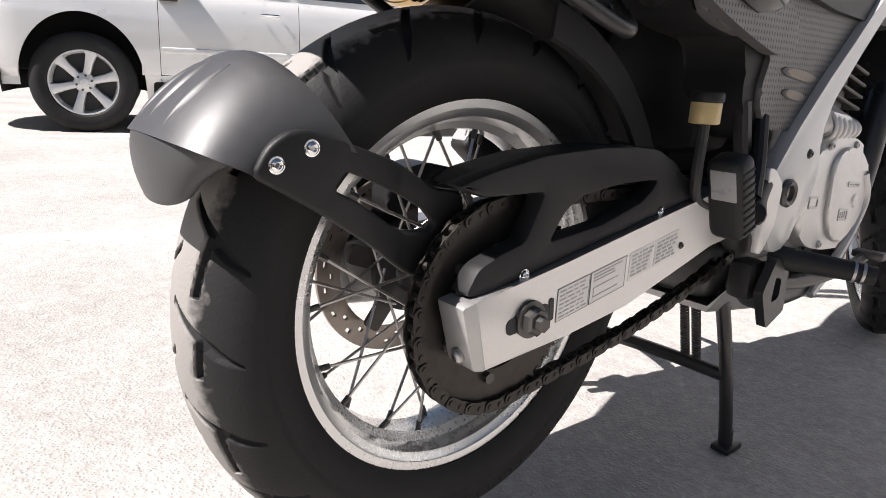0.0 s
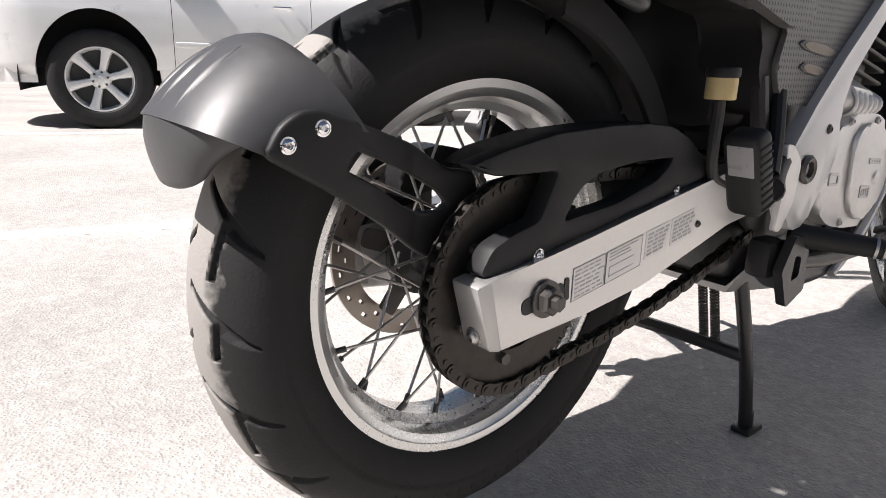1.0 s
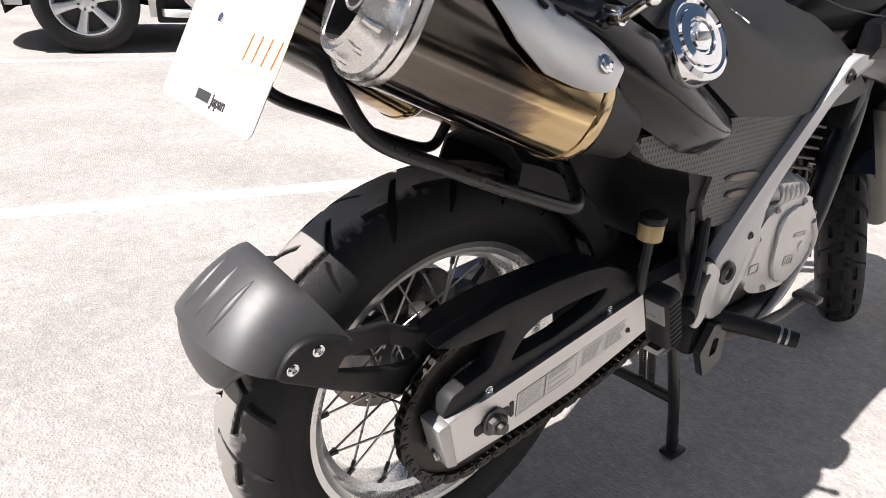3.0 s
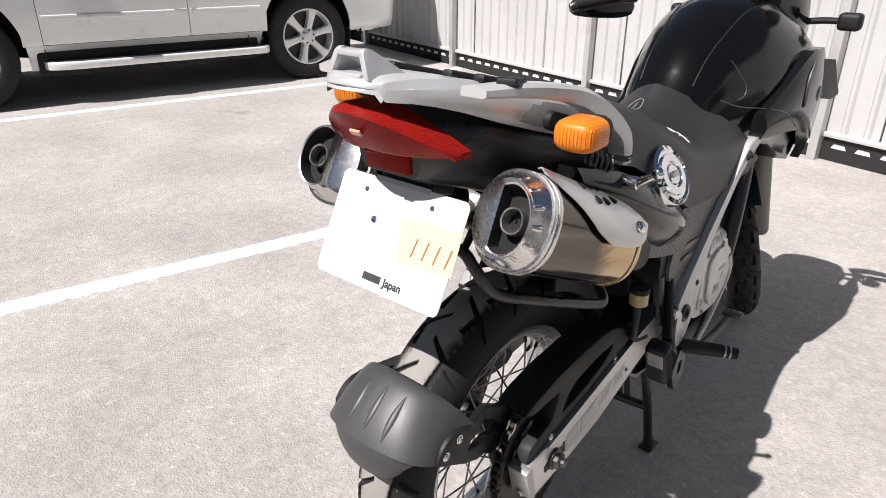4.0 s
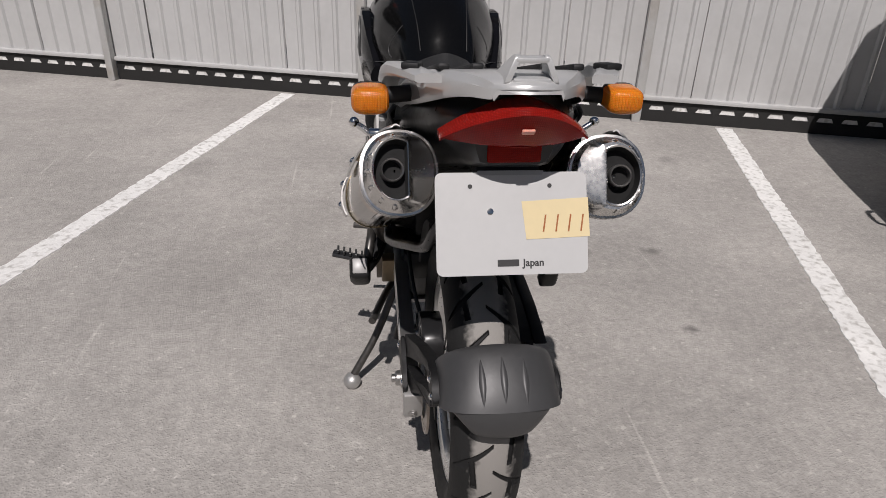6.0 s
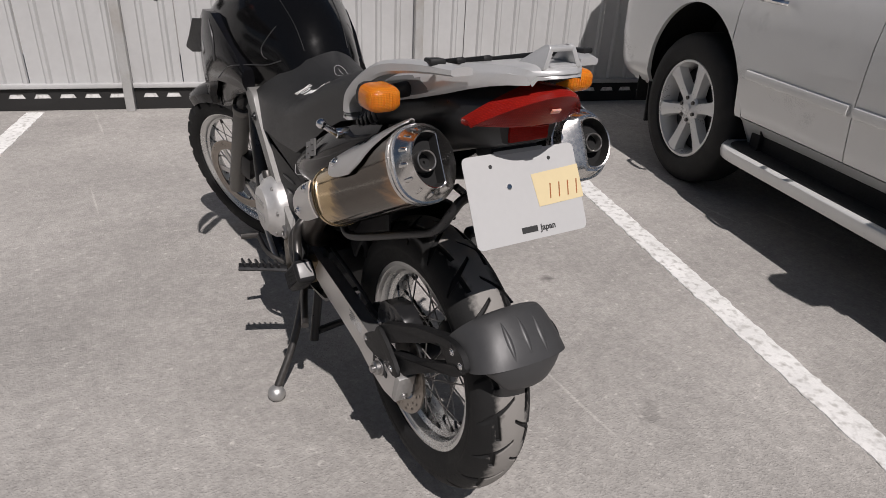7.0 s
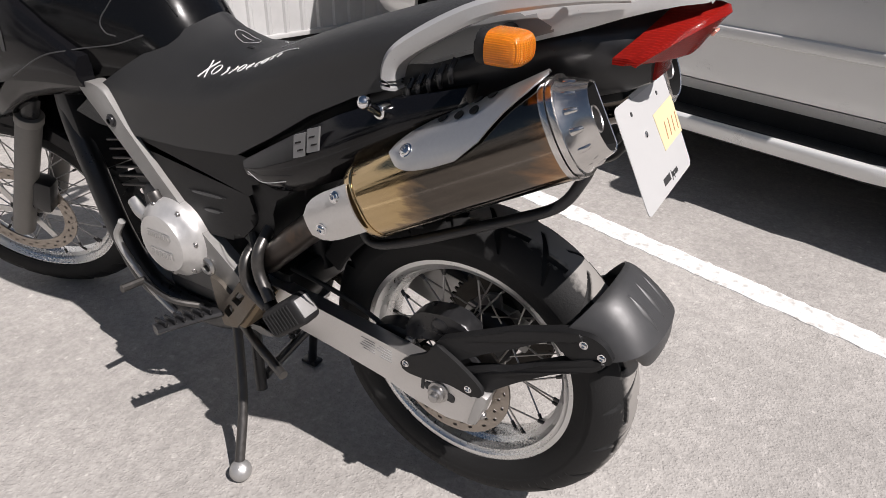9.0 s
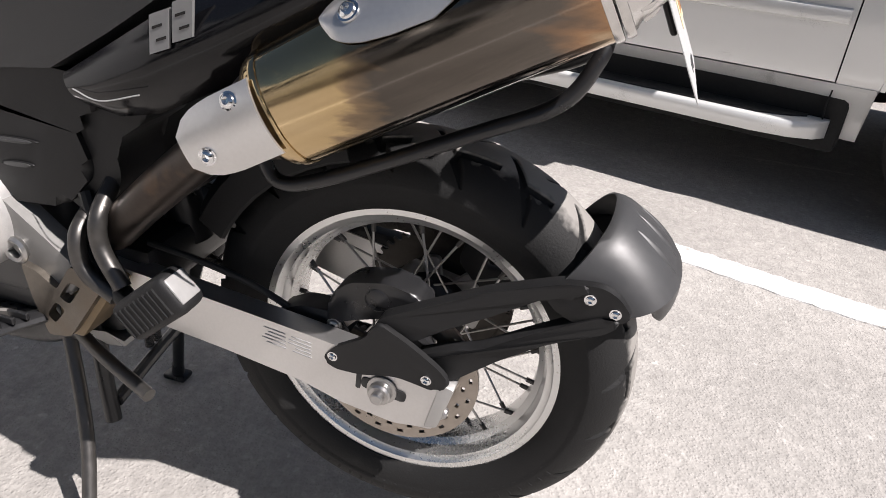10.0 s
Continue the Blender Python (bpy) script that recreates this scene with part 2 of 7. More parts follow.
def perforated():
    """Dark plastic with rows of small round holes."""
    m = mat("perforated_plastic", (0.098, 0.096, 0.094), 0.42, vary=0.08)
    n, l = m.node_tree.nodes, m.node_tree.links
    b = n["Principled BSDF"]
    tc = n.new("ShaderNodeTexCoord")
    sc = n.new("ShaderNodeVectorMath")
    sc.operation = "MULTIPLY"
    sc.inputs[1].default_value = (0, 143, 125)
    l.new(tc.outputs["Object"], sc.inputs[0])
    fr = n.new("ShaderNodeVectorMath")
    fr.operation = "FRACTION"
    l.new(sc.outputs[0], fr.inputs[0])
    # each hole is an upright oval
    mid = n.new("ShaderNodeVectorMath")
    mid.operation = "MULTIPLY_ADD"
    mid.inputs[1].default_value, mid.inputs[2].default_value = (0, 1.25, 0.95), (0, -0.625, -0.475)
    l.new(fr.outputs[0], mid.inputs[0])
    ds = n.new("ShaderNodeVectorMath")
    ds.operation = "LENGTH"
    l.new(mid.outputs[0], ds.inputs[0])
    mr = n.new("ShaderNodeMapRange")
    mr.inputs[1].default_value, mr.inputs[2].default_value = 0.24, 0.31
    l.new(ds.outputs["Value"], mr.inputs[0])
    # the moulded edges have no holes
    nx = n.new("ShaderNodeSeparateXYZ")
    l.new(tc.outputs["Normal"], nx.inputs[0])
    edge = n.new("ShaderNodeMapRange")
    edge.inputs[1].default_value, edge.inputs[2].default_value = 0.90, 0.80
    l.new(nx.outputs[0], edge.inputs[0])
    hole = n.new("ShaderNodeMath")
    hole.operation = "MAXIMUM"
    l.new(mr.outputs[0], hole.inputs[0])
    l.new(edge.outputs[0], hole.inputs[1])
    bp = n.new("ShaderNodeBump")
    bp.inputs["Distance"].default_value = 0.0005
    l.new(hole.outputs[0], bp.inputs["Height"])
    l.new(bp.outputs[0], b.inputs["Normal"])
    mx = n.new("ShaderNodeMix")
    mx.data_type = "RGBA"
    mx.inputs[6].default_value = (0.008, 0.008, 0.008, 1)
    src = b.inputs["Base Color"].links[0].from_socket
    l.new(src, mx.inputs[7])
    l.new(hole.outputs[0], mx.inputs[0])
    l.new(mx.outputs[2], b.inputs["Base Color"])
    return m


PERF = perforated()


def ground_mat():
    m = bpy.data.materials.new("worn_concrete_asphalt")
    m.use_nodes = True
    n, l = m.node_tree.nodes, m.node_tree.links
    b = n["Principled BSDF"]
    b.inputs["Roughness"].default_value = 0.9
    tc = n.new("ShaderNodeTexCoord")

    def tex(kind, scale, detail=4):
        t = n.new(kind)
        t.inputs["Scale"].default_value = scale
        if kind == "ShaderNodeTexNoise":
            t.inputs["Detail"].default_value = detail
        l.new(tc.outputs["Object"], t.inputs["Vector"])
        return t

    def rng(src, a, c, lo, hi):
        r = n.new("ShaderNodeMapRange")
        r.inputs[1].default_value, r.inputs[2].default_value = a, c
        r.inputs[3].default_value, r.inputs[4].default_value = lo, hi
        l.new(src, r.inputs[0])
        return r.outputs[0]

    def mul(a, c):
        x = n.new("ShaderNodeMath")
        x.operation = "MULTIPLY"
        l.new(a, x.inputs[0])
        l.new(c, x.inputs[1])
        return x.outputs[0]

    patches = tex("ShaderNodeTexNoise", 1.3, 7)
    mottle = tex("ShaderNodeTexNoise", 9, 6)
    grain = tex("ShaderNodeTexNoise", 120, 4)
    stones = tex("ShaderNodeTexVoronoi", 150)
    v = mul(mul(rng(patches.outputs[0], 0.3, 0.7, 0.83, 1.15), rng(mottle.outputs[0], 0.3, 0.7, 0.94, 1.05)),
            mul(rng(grain.outputs[0], 0.3, 0.7, 0.93, 1.06), rng(stones.outputs["Color"], 0, 1, 0.95, 1.05)))
    gravel = tex("ShaderNodeTexNoise", 62, 3)
    v = mul(v, rng(gravel.outputs[0], 0.32, 0.68, 0.89, 1.09))
    clumps = tex("ShaderNodeTexNoise", 24, 4)
    v = mul(v, rng(clumps.outputs[0], 0.35, 0.65, 0.92, 1.07))
    spots = tex("ShaderNodeTexNoise", 2.1, 3)
    v = mul(v, rng(spots.outputs[0], 0.70, 0.76, 1.0, 0.72))
    chips = tex("ShaderNodeTexNoise", 34, 2)
    v = mul(v, rng(chips.outputs[0], 0.65, 0.72, 1.0, 1.30))
    # oil spots with ragged edges
    warp = tex("ShaderNodeTexNoise", 7, 4)
    off = n.new("ShaderNodeVectorMath")
    off.operation = "MULTIPLY_ADD"
    off.inputs[1].default_value = (0.16, 0.16, 0)
    l.new(warp.outputs["Color"], off.inputs[0])
    l.new(tc.outputs["Object"], off.inputs[2])
    for x, y, r, dark in ((0.73, 1.31, 0.09, 0.62), (1.12, 2.22, 0.10, 0.7), (1.62, 2.42, 0.08, 0.75), (0.98, 0.72, 0.035, 0.5), (1.35, 2.95, 0.22, 0.86), (1.05, 1.32, 0.05, 0.6), (-1.05, 2.4, 0.16, 0.85)):
        ds = n.new("ShaderNodeVectorMath")
        ds.operation = "DISTANCE"
        ds.inputs[1].default_value = (x, y, 0)
        l.new(off.outputs[0], ds.inputs[0])
        v = mul(v, rng(ds.outputs["Value"], r * 0.3, r, dark, 1.0))
    # pale scratches along the way cars turn
    sm = n.new("ShaderNodeMapping")
    sm.inputs["Rotation"].default_value = (0, 0, 0.5)
    sm.inputs["Scale"].default_value = (26, 0.9, 1)
    l.new(tc.outputs["Object"], sm.inputs[0])
    sc = n.new("ShaderNodeTexNoise")
    sc.inputs["Scale"].default_value, sc.inputs["Detail"].default_value = 1.0, 2
    l.new(sm.outputs[0], sc.inputs["Vector"])
    v = mul(v, rng(sc.outputs[0], 0.70, 0.76, 1.0, 1.28))
    hs = n.new("ShaderNodeHueSaturation")
    hs.inputs["Color"].default_value = (0.352, 0.335, 0.314, 1)
    l.new(v, hs.inputs["Value"])
    l.new(hs.outputs[0], b.inputs["Base Color"])
    bp = n.new("ShaderNodeBump")
    bp.inputs["Distance"].default_value = 0.0028
    l.new(mul(rng(grain.outputs[0], 0.3, 0.7, 0.3, 1.0), rng(stones.outputs["Distance"], 0, 0.6, 1.0, 0.3)), bp.inputs["Height"])
    l.new(bp.outputs[0], b.inputs["Normal"])
    return m


GROUND = ground_mat()


def line_mat():
    """White road paint, chipped at the grain of the ground."""
    m = mat("worn_road_paint", (0.74, 0.735, 0.715), 0.75, vary=0.12, scale=5, fine=60, bump=0.0015, bump_scale=130,
            tint=(0.36, 0.345, 0.32), tint_scale=34, tint_amount=0.85)
    return m


LINE = line_mat()
FENCE = mat("white_painted_sheet", (0.47, 0.47, 0.465), 0.45, vary=0.06, scale=2, fine=25, tint=(0.34, 0.33, 0.32), tint_scale=1.6, tint_amount=0.35)
WALL = mat("grey_render", (0.26, 0.25, 0.24), 0.9, vary=0.1, scale=1.2)
POST = mat("galvanised_post", (0.50, 0.50, 0.49), 0.45, 0.3, vary=0.1, tint=(0.30, 0.24, 0.18), tint_scale=5, tint_amount=0.4)
BOARD = mat("dark_base_board", (0.014, 0.0135, 0.013), 0.7, vary=0.2)
CARPAINT = mat("silver_white_car_paint", (0.69, 0.69, 0.675), 0.3, 0.25, vary=0.03, fine=500, coat=0.7, rough_vary=0.04)
CARBLACK = mat("car_black_plastic", (0.02, 0.02, 0.02), 0.55)
GLASS = mat("dark_car_glass", (0.02, 0.022, 0.024), 0.04, coat=1.0)
WELL = mat("wheel_well_black", (0.008, 0.008, 0.008), 0.9)
ALLOY = mat("car_alloy", (0.66, 0.66, 0.65), 0.34, 0.35, vary=0.05)

# ---- shape helpers ----
def part(name, bm, material, parent=None, label="", angle=35):
    """Links a bmesh as one mesh object under a thing or a part."""
    bmesh.ops.recalc_face_normals(bm, faces=bm.faces)
    me = bpy.data.meshes.new(name)
    bm.to_mesh(me)
    bm.free()
    me.polygons.foreach_set("use_smooth", [True] * len(me.polygons))
    me.set_sharp_from_angle(angle=radians(angle))
    me.materials.append(material)
    ob = new(name, me)
    if parent:
        ob.parent = parent
    if label:
        tagged(ob, label)
    return ob


def again(ob, m, parent):
    """One more piece on the same mesh, at the pose m."""
    o = new(ob.name.split(".")[0], ob.data)
    o.parent = parent
    o.matrix_basis = m
    return o


def thing(name, label, category, at=(0, 0, 0), group="", kind=""):
    e = new(name)
    e.empty_display_size = 0.1
    e.location = at
    return tagged(e, label, category, group, kind)


def box(bm, c, s, rot=None, bevel=0.0, seg=2):
    m = Matrix.Translation(c) @ (rot if rot else Matrix()) @ Matrix.Diagonal((*s, 1))
    vs = bmesh.ops.create_cube(bm, size=1.0, matrix=m)["verts"]
    if bevel:
        es = list({e for v in vs for e in v.link_edges})
        bmesh.ops.bevel(bm, geom=es, offset=bevel, segments=seg, profile=0.5, affect="EDGES")
    return bm


def rounded(pts, r, n=4):
    """A polygon with its corners rounded."""
    out, k = [], len(pts)
    for i in range(k):
        p, a, c = Vector(pts[i]), Vector(pts[i - 1]), Vector(pts[(i + 1) % k])
        u, v = (a - p), (c - p)
        q = min(r, u.length * 0.45, v.length * 0.45)
        s, e = p + u.normalized() * q, p + v.normalized() * q
        for j in range(n + 1):
            t = j / n
            out.append(s.lerp(p, t).lerp(p.lerp(e, t), t))
    return out


def prism(bm, pts, x0, x1, bevel=0.0, axis=0, seg=2):
    """A polygon in the plane across an axis, made solid from x0 to x1."""
    def at(p, x):
        return Vector((x, p[0], p[1])) if axis == 0 else Vector((p[0], x, p[1])) if axis == 1 else Vector((p[0], p[1], x))
    a = [bm.verts.new(at(p, x0)) for p in pts]
    b = [bm.verts.new(at(p, x1)) for p in pts]
    f0, f1 = bm.faces.new(a), bm.faces.new(b[::-1])
    for i in range(len(pts)):
        bm.faces.new((a[i], b[i], b[i - 1], a[i - 1]))
    if bevel:
        es = list(f0.edges) + list(f1.edges)
        bmesh.ops.bevel(bm, geom=es, offset=bevel, segments=seg, profile=0.5, affect="EDGES")
    return bm


def cut_plate(bm, outer, holes, x0, x1, bevel=0.0, seg=2):
    """A flat piece across x with openings through it, its rims rounded."""
    loops = []
    for pts in (outer, *holes):
        vs = [bm.verts.new((x0, y, z)) for y, z in pts]
        loops += [bm.edges.new((vs[i], vs[i - 1])) for i in range(len(vs))]
    bmesh.ops.triangle_fill(bm, use_beauty=True, edges=loops)
    got = bmesh.ops.extrude_face_region(bm, geom=bm.faces[:])
    for v in got["geom"]:
        if isinstance(v, bmesh.types.BMVert):
            v.co.x = x1
    bmesh.ops.recalc_face_normals(bm, faces=bm.faces)
    if bevel:
        es = [e for e in bm.edges if len(e.link_faces) == 2 and e.calc_face_angle(0) > 1.2 and abs(e.verts[0].co.x - e.verts[1].co.x) < 1e-5]
        bmesh.ops.bevel(bm, geom=es, offset=bevel, segments=seg, profile=0.5, affect="EDGES")
    return bm


def smooth_path(pts, n=8):
    """A curve through the points."""
    p = [Vector(q) for q in pts]
    if len(p) < 3:
        return p
    p = [2 * p[0] - p[1]] + p + [2 * p[-1] - p[-2]]
    out = []
    for i in range(1, len(p) - 2):
        for j in range(n):
            t = j / n
            a, b, c, d = p[i - 1:i + 3]
            out.append(0.5 * (2 * b + (c - a) * t + (2 * a - 5 * b + 4 * c - d) * t * t + (3 * b - a - 3 * c + d) * t ** 3))
    return out + [p[-2]]


def skin(bm, rings, closed=True, caps=True):
    rows = [[bm.verts.new(v) for v in r] for r in rings]
    k = len(rows[0])
    for a, b in zip(rows, rows[1:]):
        for i in range(k if closed else k - 1):
            bm.faces.new((a[i], a[(i + 1) % k], b[(i + 1) % k], b[i]))
    if caps and closed:
        bm.faces.new(rows[0][::-1])
        bm.faces.new(rows[-1])
    return bm


def tube(bm, pts, r, seg=12, n=8, flat=1.0, taper=None, loop=False):
    """A round bar along a curve."""
    path = smooth_path(pts, n)
    rings = []
    up = Vector((0, 0, 1))
    for i, p in enumerate(path):
        d = (path[min(i + 1, len(path) - 1)] - path[max(i - 1, 0)]).normalized()
        if i == 0:
            side = d.cross(up)
            side = side.normalized() if side.length > 0.05 else d.cross(Vector((1, 0, 0))).normalized()
        else:
            side = (side - d * side.dot(d)).normalized()
        nrm = d.cross(side)
        k = r * (1 if not taper else 1 + (taper - 1) * i / (len(path) - 1))
        rings.append([p + side * math.cos(a) * k + nrm * math.sin(a) * k * flat for a in (2 * math.pi * j / seg for j in range(seg))])
    return skin(bm, rings)


def cyl(bm, a, b, r0, r1=None, seg=20, bevel=0.0):
    a, b = Vector(a), Vector(b)
    m = Matrix.Translation((a + b) / 2) @ (b - a).to_track_quat("Z", "Y").to_matrix().to_4x4()
    vs = bmesh.ops.create_cone(bm, cap_ends=True, segments=seg, radius1=r0, radius2=r0 if r1 is None else r1, depth=(b - a).length, matrix=m)["verts"]
    if bevel:
        es = [e for e in {e for v in vs for e in v.link_edges} if len(e.link_faces) == 2 and e.calc_face_angle(0) > 0.9]
        bmesh.ops.bevel(bm, geom=es, offset=bevel, segments=2, profile=0.5, affect="EDGES")
    return bm


def lathe(bm, profile, c, seg=64, axis=Vector((1, 0, 0)), closed=True, about=0.0):
    """Turns a profile of (radius, place along the axis) round an axis through c."""
    q = Vector((0, 0, 1)).rotation_difference(axis).to_matrix().to_4x4()
    m = Matrix.Translation(c) @ q @ pose(0, 0, 0, 0, 0, about)
    rings = [[m @ Vector((r * math.cos(a), r * math.sin(a), h)) for r, h in profile] for a in (2 * math.pi * i / seg for i in range(seg))]
    rows = [[bm.verts.new(v) for v in r] for r in rings]
    k = len(profile)
    for i in range(seg):
        a, b = rows[i], rows[(i + 1) % seg]
        for j in range(k if closed else k - 1):
            bm.faces.new((a[j], b[j], b[(j + 1) % k], a[(j + 1) % k]))
    return bm


def section(y, hwb, zb, hw, zm, zt, n=2.4, shear=0.0, k=12, ease=1.0):
    """A closed cross-section, broad at zm and domed to zt. shear: how much further ahead the lower parts lie."""
    half = [(hwb * 0.75, zb - 0.004), (hwb, zb)]
    for j in range(1, 5):
        t = j / 5
        half.append((hwb + (hw - hwb) * math.sin(t * math.pi / 2), zb + (zm - zb) * t))
    for j in range(k + 1):
        a = math.pi / 2 * j / k
        half.append((hw * math.cos(a) ** (2 / n), zm + (zt - zm) * math.sin(a) ** (2 / n)))
    ring = [(x, z) for x, z in half] + [(-x, z) for x, z in half[-2::-1]]
    return [Vector((x, y + shear * (zt - z) ** ease, z)) for x, z in ring]


# ---- the ground, its lines and the fence ----
TURN = radians(-16.7)
E_DIR, U_DIR = Vector((math.cos(TURN), math.sin(TURN), 0)), Vector((-math.sin(TURN), math.cos(TURN), 0))


def lot(e, u, z=0.0):
    """A place in the car park: along the fence, towards it, up."""
    return E_DIR * e + U_DIR * u + Vector((0, 0, z))


LOT = Matrix.Rotation(TURN, 4, "Z")
bm = bmesh.new()
steps = [-900, -120, -30, -12, -8, -5, -2, 0, 2, 5, 8, 12, 30, 120, 900]
grid = [[bm.verts.new((x, y, 0)) for x in steps] for y in steps]
for i in range(len(steps) - 1):
    for j in range(len(steps) - 1):
        bm.faces.new((grid[i][j], grid[i][j + 1], grid[i + 1][j + 1], grid[i + 1][j]))
ground = part("ground", bm, GROUND)
tagged(ground, "pale worn grey concrete car park surface with stains", "ground", kind="structure")


def marking(e, u0, u1, w=0.105):
    """A painted bay line with a slightly ragged edge."""
    bm = bmesh.new()
    rnd = random.Random(round(e * 100))
    n = int((u1 - u0) / 0.025)
    left, right, lowl, lowr = [], [], [], []
    for i in range(n + 1):
        u = u0 + (u1 - u0) * i / n
        a, b = e - w / 2 + rnd.uniform(-0.005, 0.005), e + w / 2 + rnd.uniform(-0.005, 0.005)
        left.append(bm.verts.new(lot(a, u, 0.004)))
        right.append(bm.verts.new(lot(b, u, 0.004)))
        lowl.append(bm.verts.new(lot(a - 0.002, u, -0.002)))
        lowr.append(bm.verts.new(lot(b + 0.002, u, -0.002)))
    for i in range(n):
        bm.faces.new((left[i], right[i], right[i + 1], left[i + 1]))
        bm.faces.new((lowl[i], left[i], left[i + 1], lowl[i + 1]))
        bm.faces.new((right[i], lowr[i], lowr[i + 1], right[i + 1]))
    return tagged(part("bay_line", bm, LINE), "worn white painted parking bay line", "road marking", "bay lines", "structure")


for e in (-5.10, -1.838, 1.251, 4.5):
    marking(e, -2.4, 3.45)

FENCE_U = 3.517
fence = thing("fence", "white corrugated steel sheet fence on grey posts", "fence", lot(0, FENCE_U), kind="structure")
PITCH, POST0 = 2.0, -1.265


def fpart(name, bm, material, label=""):
    """A part of the fence, built along x with its face towards -y."""
    bmesh.ops.transform(bm, matrix=LOT, verts=bm.verts)
    return part(name, bm, material, fence, label)


def sheet(e0, e1):
    """A trapezoid-ribbed sheet."""
    bm = bmesh.new()
    xs = []
    x = e0
    while x < e1 - 0.01:
        xs += [(x, 0), (x + 0.088, 0), (x + 0.101, 0.016), (x + 0.121, 0.016)]
        x += 0.134
    xs = [(min(a, e1), b) for a, b in xs] + [(e1, 0)]
    low, top = [], []
    for a, b in xs:
        low.append((a, -b))
        top.append((a, -b))
    ring0 = [bm.verts.new((a, b, 0.165)) for a, b in low] + [bm.verts.new((a, b + 0.003, 0.165)) for a, b in low[::-1]]
    ring1 = [bm.verts.new((a, b, 2.5)) for a, b in top] + [bm.verts.new((a, b + 0.003, 2.5)) for a, b in top[::-1]]
    k = len(ring0)
    for i in range(k):
        if i != len(low) - 1 and i != k - 1:
            bm.faces.new((ring0[i], ring0[(i + 1) % k], ring1[(i + 1) % k], ring1[i]))
    return bm


def post_at(i):
    """Where a post stands along the fence; one is set a little off the even spacing."""
    return POST0 + PITCH * i - (0.065 if i == 1 else 0.0)


first = -7
for i in range(first, 8):
    p0, gap = post_at(i), post_at(i + 1) - post_at(i)
    bm = bmesh.new()
    box(bm, (p0, -0.045, 1.25), (0.058, 0.058, 2.5), bevel=0.006)
    fpart("post", bm, POST)
    for a, b in ((p0 + 0.02, p0 + 0.34), (p0 + 0.345, p0 + 1.41), (p0 + 1.415, p0 + gap + 0.018)):
        fpart("sheet", sheet(a, b), FENCE)
    bm = bmesh.new()
    box(bm, (p0 + gap / 2, -0.012, 0.16), (gap - 0.06, 0.05, 0.03), bevel=0.004)
    fpart("bottom_rail", bm, FENCE)
    bm = bmesh.new()
    box(bm, (p0 + gap / 2, 0.0, 0.039), (gap - 0.06, 0.03, 0.078))
    box(bm, (p0 + gap / 2, 0.0, 0.1255), (gap - 0.06, 0.03, 0.035))
    n = 13
    w = (gap - 0.06) / n
    for j in range(n):
        prism(bm, [(p0 + 0.03 + j * w + 0.002, 0.078), (p0 + 0.03 + j * w + 0.048, 0.078), (p0 + 0.03 + j * w + 0.064, 0.108), (p0 + 0.03 + j * w - 0.014, 0.108)], -0.015, 0.015, axis=1)
    fpart("slotted_base_board", bm, BOARD, "black base board with a row of slots")
    # added white strip: stands in for sunlit surfaces seen through the slots
    bm = bmesh.new()
    box(bm, (p0 + gap / 2, 0.0, 0.093), (gap - 0.07, 0.022, 0.028))
    fpart("slot_daylight", bm, LINE, "white strip added behind the slots in place of sunlit surfaces beyond")


# ---- wheels ----
def tyre_mesh(c, r, half, groove, seg=420, bead=0.215, k=64):
    """A tyre round the x axis through c, with grooves cut by groove(angle, across)."""
    bm = bmesh.new()
    prof = []
    for j in range(k + 1):
        t = -1 + 2 * j / k
        t = math.copysign(0.6 * abs(t) / 0.82 if abs(t) < 0.82 else 0.6 + 0.4 * (abs(t) - 0.82) / 0.18, t)
        a = t * radians(128)
        x = half * math.sin(a) / (1 if abs(a) < math.pi / 2 else 1) * (1.0 if abs(a) <= math.pi / 2 else 0.97)
        h = r - bead
        ca = math.cos(a)
        rr = bead + h * (0.42 + 0.58 * ca) if ca > 0 else bead + h * (0.42 + 0.58 * ca * 0.95)
        prof.append((rr, x, t * 128 / 90))
    rows = []
    for i in range(seg):
        a = 2 * math.pi * i / seg
        row = []
        for rr, x, t in prof:
            d = groove(a, t) if abs(t) < 1.0 else 0
            row.append(bm.verts.new((c[0] + x, c[1] + (rr - d) * math.cos(a), c[2] + (rr - d) * math.sin(a))))
        rows.append(row)
    for i in range(seg):
        p, q = rows[i], rows[(i + 1) % seg]
        for j in range(k):
            bm.faces.new((p[j], p[j + 1], q[j + 1], q[j]))
        bm.faces.new((p[k], p[0], q[0], q[k]))
    return bm


def rear_groove(a, t):
    """Slanting grooves from the middle to each shoulder, each with a branch along the band."""
    n = 20
    s = 1 if t > 0 else -1
    turn = a * n / (2 * math.pi) + (0.5 if s > 0 else 0.0)
    u = turn % 1.0
    v = abs(t)
    deep = 0.0075

    def cut(path, wide):
        g = abs((u - path + 0.5) % 1.0 - 0.5)
        return deep * min(1.0, max(0.0, (wide - g) / 0.016))

    d = 0.0
    if v < 0.78:
        wide = 0.045 + 0.04 * min(1.0, v / 0.5) if v < 0.5 else 0.085 - 0.066 * (v - 0.5) / 0.28
        d = cut(0.15 + 0.95 * v - 0.25 * v * v, wide)
    start = (0.15 + 0.95 * 0.36 - 0.25 * 0.13) % 1.0
    along = (u - start) % 1.0
    longer = math.floor(turn - start) % 2
    if along < (0.62 if longer else 0.42):
        mid = 0.36 - 0.10 * along
        d = max(d, deep * min(1.0, max(0.0, (0.055 - abs(v - mid)) / 0.012)))
    return d


